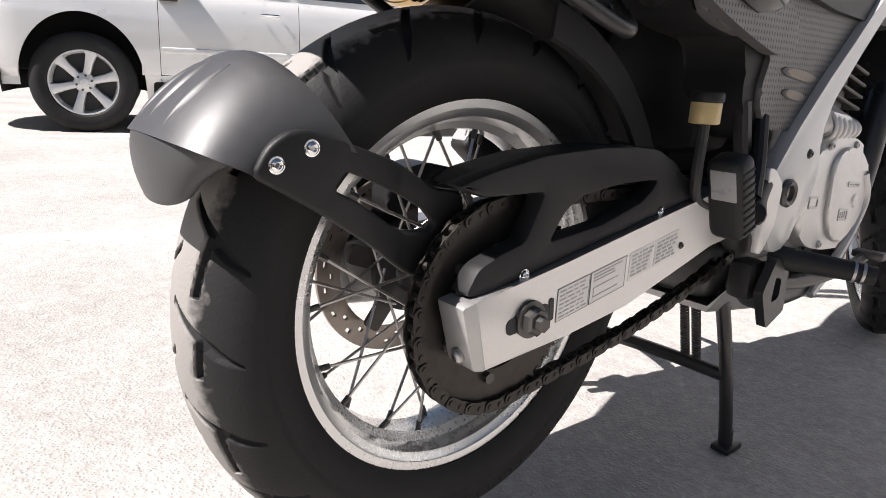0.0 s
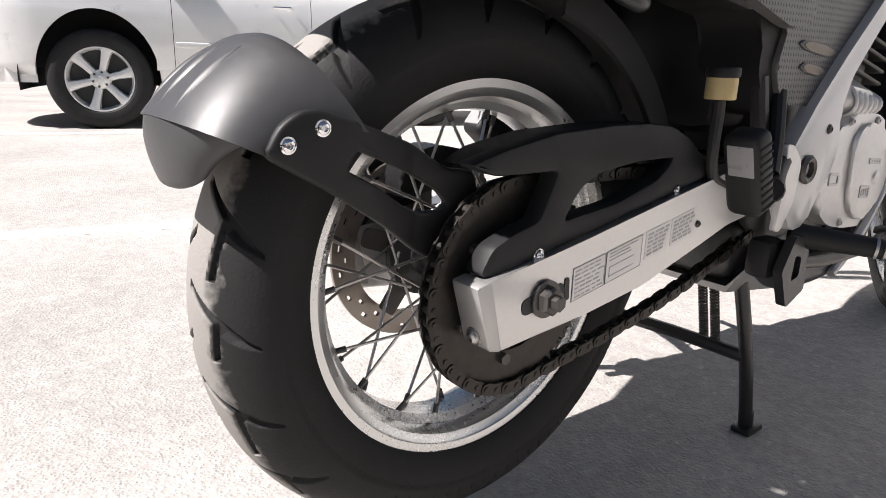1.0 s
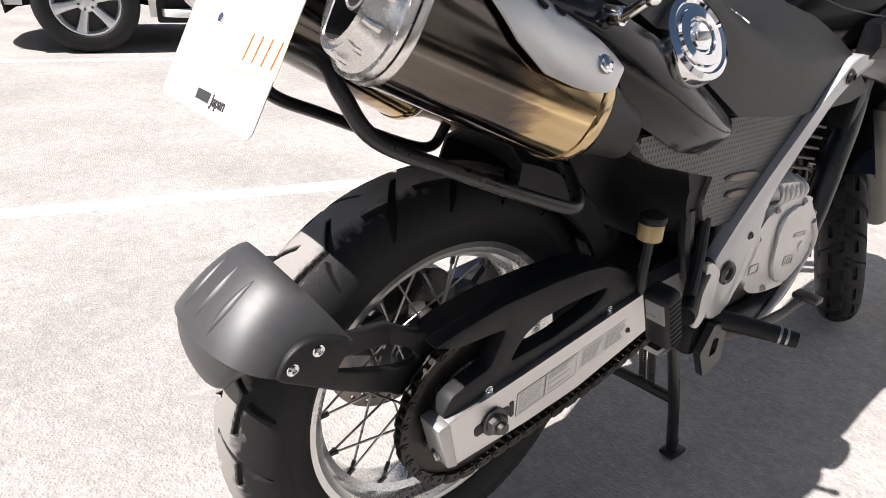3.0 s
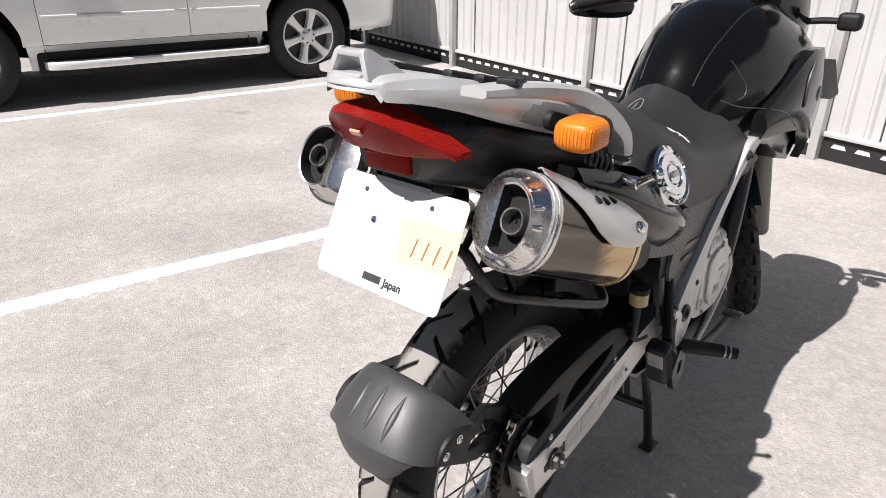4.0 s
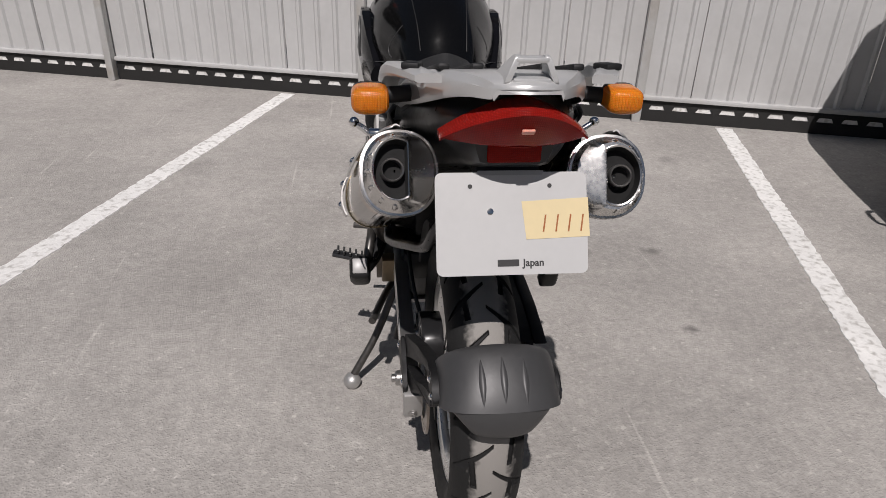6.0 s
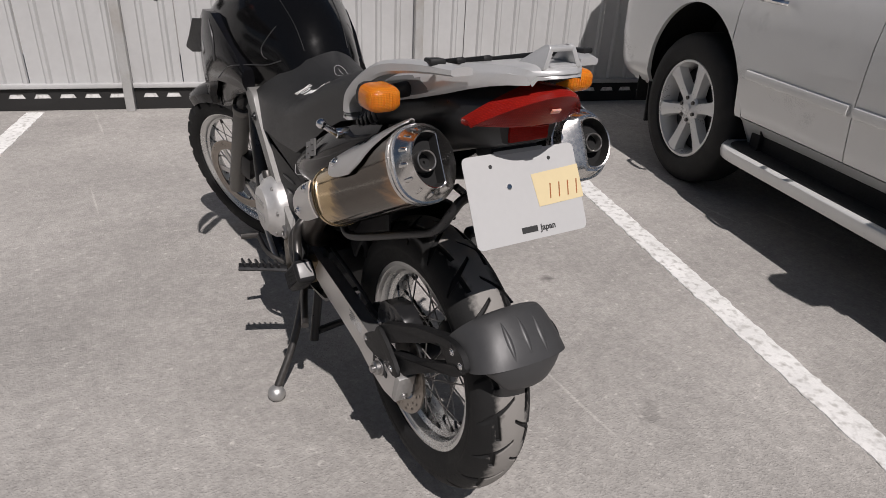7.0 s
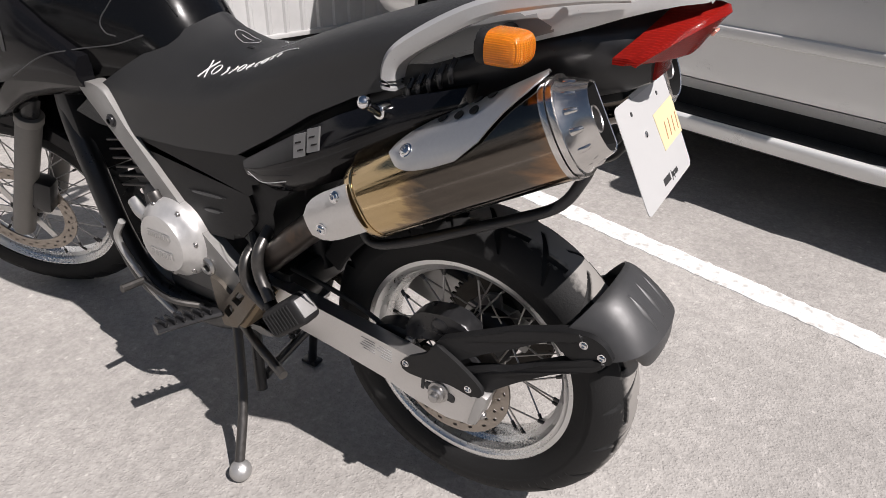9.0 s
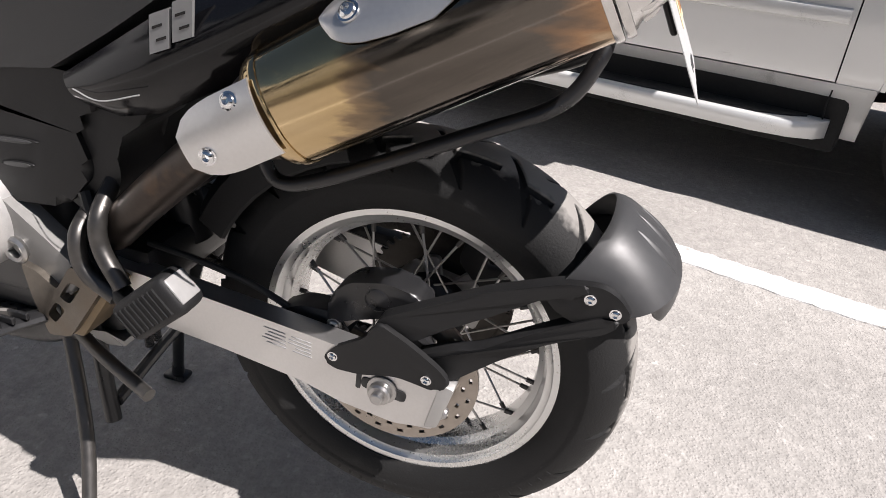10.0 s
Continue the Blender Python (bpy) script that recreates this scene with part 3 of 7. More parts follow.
def front_groove(a, t):
    n = 26
    s = 1 if t > 0 else -1
    u = (a * n / (2 * math.pi) + (0.5 if s > 0 else 0.0)) % 1.0
    v = abs(t)
    d = 0
    g = abs((u - 0.5 - 0.7 * (v - 0.4)) % 1.0 - 0.0)
    g = min(g, 1 - g)
    if v < 0.85 and g < 0.15:
        d = 0.010 * min(1, (0.15 - g) / 0.04)
    if abs(v - 0.34) < 0.06 and u > 0.35:
        d = 0.009
    return d


def rim_profile(r, half):
    """The cross-section of a spoked rim with raised flanges and a dropped middle."""
    o = [(r - 0.004, -half), (r, -half + 0.003), (r, -half + 0.006), (r - 0.013, -half + 0.011), (r - 0.016, -half * 0.55), (r - 0.03, -half * 0.3),
         (r - 0.03, half * 0.3), (r - 0.016, half * 0.55), (r - 0.013, half - 0.011), (r, half - 0.006), (r, half - 0.003), (r - 0.004, half)]
    i = [(r - 0.014, half - 0.001), (r - 0.0155, half - 0.003), (r - 0.024, half - 0.007), (r - 0.029, half * 0.66), (r - 0.030, half * 0.52), (r - 0.039, half * 0.36), (r - 0.041, 0),
         (r - 0.039, -half * 0.36), (r - 0.030, -half * 0.52), (r - 0.029, -half * 0.66), (r - 0.024, -half + 0.007), (r - 0.0155, -half + 0.003), (r - 0.014, -half + 0.001)]
    return o + i


def spoke_set(parent, c, m0, n, r_hub, x_hub, r_rim, x_rim):
    """Crossed wire spokes with their nipples, each one a piece."""
    bm = bmesh.new()
    L = 1.0
    cyl(bm, (0, 0, 0), (0, 0, 1), 0.0019, seg=6)
    wire = None
    nip = None
    for i in range(n):
        s = 1 if i % 2 == 0 else -1
        w = 1 if (i // 2) % 2 == 0 else -1
        a = 2 * math.pi * i / n
        h = a + w * radians(62)
        p = Vector((c[0] + s * x_hub, c[1] + r_hub * math.cos(h), c[2] + r_hub * math.sin(h)))
        q = Vector((c[0] + s * x_rim, c[1] + r_rim * math.cos(a), c[2] + r_rim * math.sin(a)))
        d = q - p
        m = m0 @ Matrix.Translation(p) @ d.to_track_quat("Z", "Y").to_matrix().to_4x4()
        if wire is None:
            wire = part("spoke", bm, STEEL, parent, "steel wire spoke")
            wire.matrix_basis = m @ Matrix.Diagonal((1, 1, d.length, 1))
            b2 = bmesh.new()
            cyl(b2, (0, 0, -0.024), (0, 0, 0.004), 0.0036, seg=8)
            nip = part("spoke_nipple", b2, DARKSTEEL, parent)
            nip.matrix_basis = m @ Matrix.Translation((0, 0, d.length))
        else:
            again(wire, m @ Matrix.Diagonal((1, 1, d.length, 1)), parent)
            again(nip, m @ Matrix.Translation((0, 0, d.length)), parent)


def disc_mesh(c, r0, r1, x, holes, thick=0.005):
    """A drilled brake disc: rings of holes cut through a flat ring."""
    bm = bmesh.new()
    seg = holes * 8
    rad = [r0, r0 + (r1 - r0) * 0.3, r0 + (r1 - r0) * 0.45, r0 + (r1 - r0) * 0.6, r0 + (r1 - r0) * 0.75, r1]
    for sx in (x - thick / 2, x + thick / 2):
        rows = [[bm.verts.new((c[0] + sx, c[1] + r * math.cos(2 * math.pi * i / seg), c[2] + r * math.sin(2 * math.pi * i / seg))) for r in rad] for i in range(seg)]
        for i in range(seg):
            for j in range(len(rad) - 1):
                if (i % 8 in (0, 1) and j == 1) or (i % 8 in (4, 5) and j == 3):
                    continue
                a, b = rows[i], rows[(i + 1) % seg]
                bm.faces.new((a[j], a[j + 1], b[j + 1], b[j]))
    bm.verts.ensure_lookup_table()
    k = seg * len(rad)
    for i in range(seg):
        for j in (0, len(rad) - 1):
            a, b = i * len(rad) + j, ((i + 1) % seg) * len(rad) + j
            bm.faces.new((bm.verts[a], bm.verts[b], bm.verts[b + k], bm.verts[a + k]))
    return bm


# unseen walls added behind the camera and to both sides
for name, a, b in (("wall_back", (-16.2, -14), (18.2, -14)), ("wall_left", (-16, -14), (-16, 3.5)), ("wall_right", (18, -14), (18, 3.5))):
    bm = bmesh.new()
    p, q = lot(*a), lot(*b)
    box(bm, (p + q) / 2 + Vector((0, 0, 2.2)), ((q - p).length, 0.2, 4.4), Matrix.Rotation(math.atan2((q - p).y, (q - p).x), 4, "Z"))
    tagged(part(name, bm, WALL), "plain grey rendered wall added out of view round the car park", "wall", kind="structure")

bike = thing("motorcycle", "black dual-sport motorcycle with silver rack and twin silencers, on its stand", "motorcycle", (0, 0, 0))
A = Vector((-0.006, -0.0135, 0.3675))

# rear wheel
bm = bmesh.new()
lathe(bm, rim_profile(0.228, 0.050), A, 128)
rear_wheel = part("rear_wheel", bm, RIMALU, bike, "spoked aluminium rear wheel")
part("tyre", tyre_mesh(A, 0.321, 0.068, rear_groove, 1300, 0.215, 170), TREAD, rear_wheel, "black dual-sport tyre with dusty tread", 50)
for s in (1, -1):
    # raised bars moulded on the sidewall
    bar = None
    for i in range(22):
        a = radians(-52 - i * 4.2 - (8 if i > 9 else 0)) if s < 0 else radians(-30 - i * 4.2)
        rr, hh = 0.268, 0.011 if i % 3 else 0.014
        m = Matrix.Translation((A.x + s * 0.0662, A.y + rr * math.cos(a), A.z + rr * math.sin(a))) @ Matrix.Rotation(a, 4, "X")
        if bar is None:
            b2 = bmesh.new()
            box(b2, (0, 0, 0), (0.0022, 0.018, 0.0045), None, 0.0007, 1)
            bar = part("sidewall_bar", b2, RUBBER, rear_wheel)
            bar.matrix_basis = m
        else:
            again(bar, m, rear_wheel)
bm = bmesh.new()
lathe(bm, [(0.012, -0.075), (0.05, -0.075), (0.056, -0.07), (0.056, -0.06), (0.03, -0.052), (0.028, 0.03), (0.058, 0.042), (0.064, 0.05), (0.064, 0.07), (0.05, 0.076), (0.012, 0.076)], A, 40)
part("hub", bm, SATIN, rear_wheel)
spoke_set(rear_wheel, A, Matrix(), 36, 0.05, 0.05, 0.2, 0.012)
part("brake_disc", disc_mesh(A, 0.088, 0.121, -0.094, 20), DISC, rear_wheel, "drilled steel brake disc")
for i in range(5):
    bm = bmesh.new()
    a = 2 * math.pi * i / 5 + 0.3
    prism(bm, rounded([(A.y + math.cos(a + w) * r, A.z + math.sin(a + w) * r) for w, r in ((-0.3, 0.045), (-0.13, 0.094), (0.13, 0.094), (0.3, 0.045))], 0.006), -0.079, -0.074)
    part("disc_spoke", bm, DARKSTEEL, rear_wheel)


def sprocket_mesh(c, r, teeth, x, hub, thick=0.006):
    bm = bmesh.new()
    pts = []
    for i in range(teeth):
        for t, rr in ((0.0, r - 0.009), (0.3, r - 0.006), (0.42, r + 0.001), (0.58, r + 0.001), (0.7, r - 0.006)):
            a = 2 * math.pi * (i + t) / teeth
            pts.append((rr, a))
    k = len(pts)
    rings = []
    for sx in (x - thick / 2, x + thick / 2):
        rings.append(([bm.verts.new((sx, c[1] + rr * math.cos(a), c[2] + rr * math.sin(a))) for rr, a in pts],
                      [bm.verts.new((sx, c[1] + hub * math.cos(a), c[2] + hub * math.sin(a))) for rr, a in pts]))
    (o0, i0), (o1, i1) = rings
    for i in range(k):
        j = (i + 1) % k
        bm.faces.new((o0[i], o0[j], i0[j], i0[i]))
        bm.faces.new((o1[j], o1[i], i1[i], i1[j]))
        bm.faces.new((o0[j], o0[i], o1[i], o1[j]))
        bm.faces.new((i0[i], i0[j], i1[j], i1[i]))
    return bm


CH_X = 0.098
part("sprocket", sprocket_mesh(A, 0.121, 47, CH_X, 0.075), CHAIN, rear_wheel, "dark oily chain sprocket", 20)
for i in range(6):
    bm = bmesh.new()
    a = 2 * math.pi * i / 6 + 0.35
    prism(bm, rounded([(A.y + math.cos(a + w) * r, A.z + math.sin(a + w) * r) for w, r in ((-0.35, 0.04), (-0.2, 0.08), (0.2, 0.08), (0.35, 0.04))], 0.008), CH_X - 0.012, CH_X - 0.002)
    part("carrier_arm", bm, CAST, rear_wheel)
bm = bmesh.new()
lathe(bm, [(0.01, CH_X - 0.02), (0.045, CH_X - 0.02), (0.045, CH_X + 0.004), (0.01, CH_X + 0.008)], A, 32)
part("sprocket_carrier", bm, CAST, rear_wheel)
for i in range(6):
    bm = bmesh.new()
    a = 2 * math.pi * i / 6 + 0.35
    cyl(bm, (CH_X, A.y + 0.083 * math.cos(a), A.z + 0.083 * math.sin(a)), (CH_X + 0.01, A.y + 0.083 * math.cos(a), A.z + 0.083 * math.sin(a)), 0.007, seg=6)
    part("sprocket_nut", bm, DARKSTEEL, rear_wheel)

# chain round both sprockets
B = Vector((0, 0.565, 0.43))
R_A, R_B = 0.119, 0.042


def chain_path():
    d = (B - A)
    dist = math.hypot(d.y, d.z)
    base = math.atan2(d.z, d.y)
    off = math.acos((R_A - R_B) / dist)
    pts = []
    a0, a1 = base + off, base + 2 * math.pi - off
    n = 60
    for i in range(n + 1):
        a = a0 + (a1 - a0) * i / n
        pts.append(Vector((CH_X, A.y + R_A * math.cos(a), A.z + R_A * math.sin(a))))
    p_low = Vector((CH_X, B.y + R_B * math.cos(a1), B.z + R_B * math.sin(a1)))
    for i in range(1, 30):
        t = i / 30
        q = pts[n].lerp(p_low, t)
        q.z -= 0.022 * math.sin(math.pi * t)
        pts.append(q)
    for i in range(13):
        a = a1 + (2 * math.pi - 2 * math.pi + 2 * off) * i / 12
        pts.append(Vector((CH_X, B.y + R_B * math.cos(a), B.z + R_B * math.sin(a))))
    return pts + [pts[0]]


def resample(pts, step):
    out, carry = [pts[0]], 0.0
    for a, b in zip(pts, pts[1:]):
        L = (b - a).length
        s = step - carry
        while s <= L:
            out.append(a.lerp(b, s / L))
            s += step
        carry = L - (s - step)
    return out


bm = bmesh.new()
for s in (1, -1):
    for o, th in ((0.0068, 0.002),):
        pts = []
        for e, cx in ((1, 0.0159), (-1, 0.0)):
            for j in range(7):
                a = (-math.pi / 2 + math.pi * j / 6) if e == 1 else (math.pi / 2 + math.pi * j / 6)
                pts.append((cx + 0.0072 * math.cos(a), 0.0072 * math.sin(a)))
        x0 = s * o
        prism(bm, pts, x0 - th / 2, x0 + th / 2)
cyl(bm, (-0.009, 0, 0), (0.009, 0, 0), 0.0034, seg=8)
cyl(bm, (-0.009, 0.0159, 0), (0.009, 0.0159, 0), 0.0034, seg=8)
cyl(bm, (-0.005, 0, 0), (0.005, 0, 0), 0.0055, seg=8)
chain = part("chain_link", bm, CHAIN, bike, "oiled drive chain link")
path = resample(chain_path(), 0.0159)
head = None
for i, (a, b) in enumerate(zip(path, path[1:])):
    ang = math.atan2(b.z - a.z, b.y - a.y)
    m = Matrix.Translation(a + Vector((0.0022 if i % 2 else 0, 0, 0))) @ Matrix.Rotation(ang, 4, "X")
    if i == 0:
        chain.matrix_basis = m
    else:
        again(chain, m, bike)

# front wheel, turned with the steering
STEER_P, STEER_D = Vector((0, 1.035, 1.0)), Vector((0, -0.485, 0.875)).normalized()
STEER = Matrix.Translation(STEER_P) @ Matrix.Rotation(radians(29), 4, STEER_D) @ Matrix.Translation(-STEER_P)
C = Vector((0, 1.458, 0.332))


def turned(bm):
    bmesh.ops.transform(bm, matrix=STEER, verts=bm.verts)
    return bm


bm = bmesh.new()
lathe(bm, rim_profile(0.256, 0.037), C, 112)
front_wheel = part("front_wheel", turned(bm), RIMALU, bike, "spoked aluminium front wheel turned to one side")
part("tyre", turned(tyre_mesh(C, 0.331, 0.052, front_groove, 360, 0.24)), RUBBER, front_wheel, "black block-pattern front tyre", 50)
bm = bmesh.new()
lathe(bm, [(0.012, -0.06), (0.04, -0.06), (0.046, -0.05), (0.026, -0.04), (0.026, 0.04), (0.046, 0.05), (0.04, 0.06), (0.012, 0.06)], C, 32)
part("hub", turned(bm), SATIN, front_wheel)
spoke_set(front_wheel, C, STEER, 36, 0.04, 0.045, 0.225, 0.01)
part("brake_disc", turned(disc_mesh(C, 0.115, 0.15, -0.066, 22)), DISC, front_wheel, "drilled steel front brake disc")
for i in range(6):
    bm = bmesh.new()
    a = 2 * math.pi * i / 6
    prism(bm, rounded([(C.y + math.cos(a + w) * r, C.z + math.sin(a + w) * r) for w, r in ((-0.3, 0.035), (0.02, 0.12), (0.2, 0.12), (0.3, 0.035))], 0.006), -0.063, -0.059)
    part("disc_spoke", turned(bm), ALU, front_wheel)

# ---- swing arm, axle and chain guard ----
def screw(parent, p, d, r=0.008, material=None, name="screw"):
    """A dome-headed socket screw at p, its head towards d."""
    d = Vector(d).normalized()
    bm = bmesh.new()
    lathe(bm, [(0.0, -0.001), (r * 1.25, -0.001), (r * 1.25, r * 0.15), (r, r * 0.2), (r * 0.92, r * 0.5), (r * 0.62, r * 0.72), (r * 0.5, r * 0.74), (r * 0.45, r * 0.3), (0.0, r * 0.3)], p, 18, d, closed=False)
    return part(name, bm, material or CHROME, parent)


TOP = {1: [(-0.096, 0.400), (-0.043, 0.407), (0.043, 0.422), (0.142, 0.441), (0.257, 0.463), (0.34, 0.478), (0.45, 0.488)],
       -1: [(-0.100, 0.400), (-0.040, 0.407), (0.043, 0.419), (0.142, 0.432), (0.257, 0.446), (0.34, 0.456), (0.45, 0.470)]}
LOW = {1: [(-0.076, 0.320), (0.056, 0.334), (0.160, 0.349), (0.278, 0.383), (0.345, 0.403), (0.45, 0.415)],
       -1: [(-0.086, 0.317), (-0.030, 0.313), (0.050, 0.325), (0.110, 0.344), (0.222, 0.363), (0.317, 0.376), (0.45, 0.400)]}
for s, lab in ((1, "brushed aluminium swing arm with a printed sticker"), (-1, "brushed aluminium swing arm")):
    bm = bmesh.new()
    pts = rounded([*TOP[s], *LOW[s][::-1]], 0.006, 2)
    prism(bm, pts, s * 0.112, s * 0.145, 0.004)
    arm = part("swing_arm", bm, ALU, bike, lab)
    bm = bmesh.new()
    prism(bm, rounded([(-0.112, 0.397), (-0.092, 0.401), (-0.074, 0.322), (-0.092, 0.326)], 0.004, 2), s * 0.108, s * 0.148, 0.002)
    part("end_cap", bm, CAST, arm)
    bm = bmesh.new()
    prism(bm, rounded([(-0.048, 0.371), (0.016, 0.381), (0.018, 0.363), (-0.046, 0.353)], 0.009, 4), s * 0.143, s * 0.1462)
    part("axle_slot", bm, INK, arm)
    bm = bmesh.new()
    prism(bm, rounded([(0.0165, 0.384), (0.0235, 0.385), (0.0255, 0.359), (0.0185, 0.358)], 0.003, 3), s * 0.143, s * 0.1462)
    part("adjust_mark_slot", bm, INK, arm)
    bm = bmesh.new()
    lathe(bm, [(0, 0.0), (0.021, 0.0), (0.021, 0.003), (0.019, 0.004), (0, 0.004)], Vector((s * 0.1465, A.y, A.z)), 28, Vector((s, 0, 0)), closed=False)
    lathe(bm, [(0, 0.004), (0.0165, 0.004), (0.0165, 0.012), (0.014, 0.015), (0.009, 0.015), (0.009, 0.022), (0.007, 0.0235), (0, 0.0235)], Vector((s * 0.1465, A.y, A.z)), 6 if s > 0 else 24, Vector((s, 0, 0)), closed=False)
    part("axle_nut", bm, DARKSTEEL if s > 0 else STEEL, arm, "steel rear axle nut")
    screw(arm, (s * 0.128, -0.096, 0.338), (0, -1, -0.2), 0.008, STEEL, "adjuster_bolt")

bm = bmesh.new()
box(bm, (0, 0.40, 0.44), (0.25, 0.10, 0.085), bevel=0.02)
box(bm, (0, 0.46, 0.45), (0.30, 0.05, 0.07), bevel=0.02)
part("swing_arm_bridge", bm, SATIN, bike)

# the sticker on the right arm and the print on the left one
def on_arm(s, y, dz):
    """A place on the outer face of an arm, by distance forward and below its upper edge."""
    t = TOP[s]
    for a, b in zip(t, t[1:]):
        if a[0] <= y <= b[0]:
            z = a[1] + (b[1] - a[1]) * (y - a[0]) / (b[0] - a[0])
            return (y, z - dz)
    return (y, 0.45 - dz)


def strip(bm, s, y0, y1, d0, d1, off):
    prism(bm, [on_arm(s, y0, d0), on_arm(s, y1, d0), on_arm(s, y1, d1), on_arm(s, y0, d1)], s * 0.1448, s * (0.1452 + off))


for k, (y0, y1) in enumerate(((0.030, 0.084), (0.086, 0.151), (0.158, 0.204), (0.209, 0.258))):
    bm = bmesh.new()
    strip(bm, 1, y0, y1, 0.027, 0.066 if k < 2 else 0.062, 0.0003)
    st = part("sticker", bm, LABEL, bike, "grey sticker with rows of small print")
    bm = bmesh.new()
    if k < 2:
        for a, b, c, d in ((y0, y1, 0.0272, 0.0280), (y0, y1, 0.0652, 0.066), (y0, y0 + 0.0008, 0.0272, 0.066), (y1 - 0.0008, y1, 0.0272, 0.066)):
            strip(bm, 1, a, b, c, d, 0.0006)
    rnd = random.Random(k)
    if k == 1:
        strip(bm, 1, y0 + 0.006, y1 - 0.014, 0.047, 0.0482, 0.0006)
        strip(bm, 1, y0 + 0.006, y1 - 0.014, 0.058, 0.0592, 0.0006)
        strip(bm, 1, y0 + 0.006, y0 + 0.0070, 0.047, 0.0592, 0.0006)
        for d in (0.0305, 0.0345, 0.0385):
            strip(bm, 1, y0 + 0.005, y1 - 0.006 - rnd.random() * 0.02, d, d + 0.0016, 0.0006)
    else:
        for d in (0.031, 0.036, 0.041, 0.046, 0.051, 0.056, 0.061)[: 7 if k < 2 else 6]:
            y = y0 + 0.004
            while y < y1 - 0.008:
                w = rnd.uniform(0.004, 0.011)
                strip(bm, 1, y, y + w, d, d + 0.0016 + 0.001 * (k > 1), 0.0006)
                y += w + rnd.uniform(0.0015, 0.004)
    part("print", bm, GREYPRINT, st)
bm = bmesh.new()
rnd = random.Random(9)
for d in (0.012, 0.018, 0.024, 0.03, 0.036):
    for a, b in ((0.09, 0.125), (0.128, 0.165)):
        strip(bm, -1, a, b - rnd.random() * 0.012, d, d + 0.0014, 0.0005)
part("print", bm, GREYPRINT, bike, "rows of small grey print")

# chain guard: a lower body along the arm and an upper beam that meets it ahead
bm = bmesh.new()
cut_plate(bm, rounded([(-0.099, 0.404), (-0.083, 0.430), (-0.052, 0.442), (-0.019, 0.450), (-0.005, 0.478), (0.006, 0.501), (-0.045, 0.501), (-0.083, 0.502), (-0.116, 0.515), (-0.071, 0.527), (0.0, 0.540),
                       (0.092, 0.545), (0.155, 0.545), (0.202, 0.540), (0.242, 0.524), (0.267, 0.505), (0.312, 0.488), (0.322, 0.476), (0.218, 0.457), (0.150, 0.444), (0.050, 0.424), (-0.020, 0.411), (-0.076, 0.399)], 0.008, 3),
          [rounded([(0.020, 0.446), (0.032, 0.465), (0.044, 0.479), (0.071, 0.493), (0.141, 0.501), (0.210, 0.502), (0.201, 0.490), (0.180, 0.476), (0.107, 0.456)], 0.006, 3)], 0.110, 0.137, 0.004)
guard = part("chain_guard", bm, BLACK, bike, "black plastic chain guard with an opening")
bm = bmesh.new()
prism(bm, rounded([(-0.100, 0.510), (-0.071, 0.524), (0.0, 0.537), (0.092, 0.542), (0.155, 0.542), (0.202, 0.537), (0.240, 0.522), (0.225, 0.512), (0.155, 0.526), (0.05, 0.522), (-0.04, 0.512)], 0.006), 0.072, 0.112, 0.004)
part("upper_beam", bm, BLACK, guard)
screw(guard, (0.137, -0.018, 0.414), (1, 0, 0), 0.006)
screw(guard, (0.1375, 0.222, 0.4615), (1, 0, 0), 0.0045)
screw(guard, (0.1455, 0.268, 0.413), (1, 0, 0), 0.0038, DARKSTEEL)

# ---- rear fender and its brackets ----
def shell(front, back, front_side, back_side, width, bulge, e=2.7, nu=28, ns=14, thick=0.004, taper=1.0, roll=0.005):
    """A moulded cover between a front edge and a back edge, each given by its middle and its side end (y, z)."""
    grid = []
    for j in range(ns + 1):
        q = j / ns
        row = []
        for i in range(nu + 1):
            f = -math.pi / 2 + math.pi * i / nu
            sn, cs = math.sin(f), abs(math.cos(f))
            x = width * (1 + (taper - 1) * q) * math.copysign(abs(sn) ** (2 / e), sn)
            g = 1 - cs ** (2 / e)
            a = front.lerp(Vector((0, *front_side)), g)
            b = back.lerp(Vector((0, *back_side)), g)
            p = a.lerp(b, q)
            out = (p - A)
            out.x = 0
            p = p + out.normalized() * (bulge * 4 * q * (1 - q) * (1 - 0.5 * g) - roll * max(0.0, 1 - q * 6) ** 2)
            row.append(Vector((x, p.y, p.z)))
        grid.append(row)
    bm = bmesh.new()
    outer = [[bm.verts.new(v) for v in r] for r in grid]
    inner = []
    for r in grid:
        row = []
        for v in r:
            d = Vector((v.x, v.y - A.y - 0.0, v.z - A.z))
            d = (Vector((v.x * 1.6, 0, 0)) + Vector((0, d.y, d.z)).normalized() * 0.06).normalized()
            row.append(bm.verts.new(v - d * thick))
        inner.append(row)
    for j in range(ns):
        for i in range(nu):
            bm.faces.new((outer[j][i], outer[j + 1][i], outer[j + 1][i + 1], outer[j][i + 1]))
            bm.faces.new((inner[j][i + 1], inner[j + 1][i + 1], inner[j + 1][i], inner[j][i]))
        for i in (0, nu):
            bm.faces.new((outer[j][i], outer[j + 1][i], inner[j + 1][i], inner[j][i]))
    for i in range(nu):
        for j in (0, ns):
            bm.faces.new((outer[j][i], outer[j][i + 1], inner[j][i + 1], inner[j][i]))
    return bm


FEN_TOP, FEN_SEAM = Vector((0, -0.267, 0.631)), Vector((0, -0.357, 0.557))
FEN_SIDE, SEAM_SIDE = (-0.212, 0.550), (-0.302, 0.532)


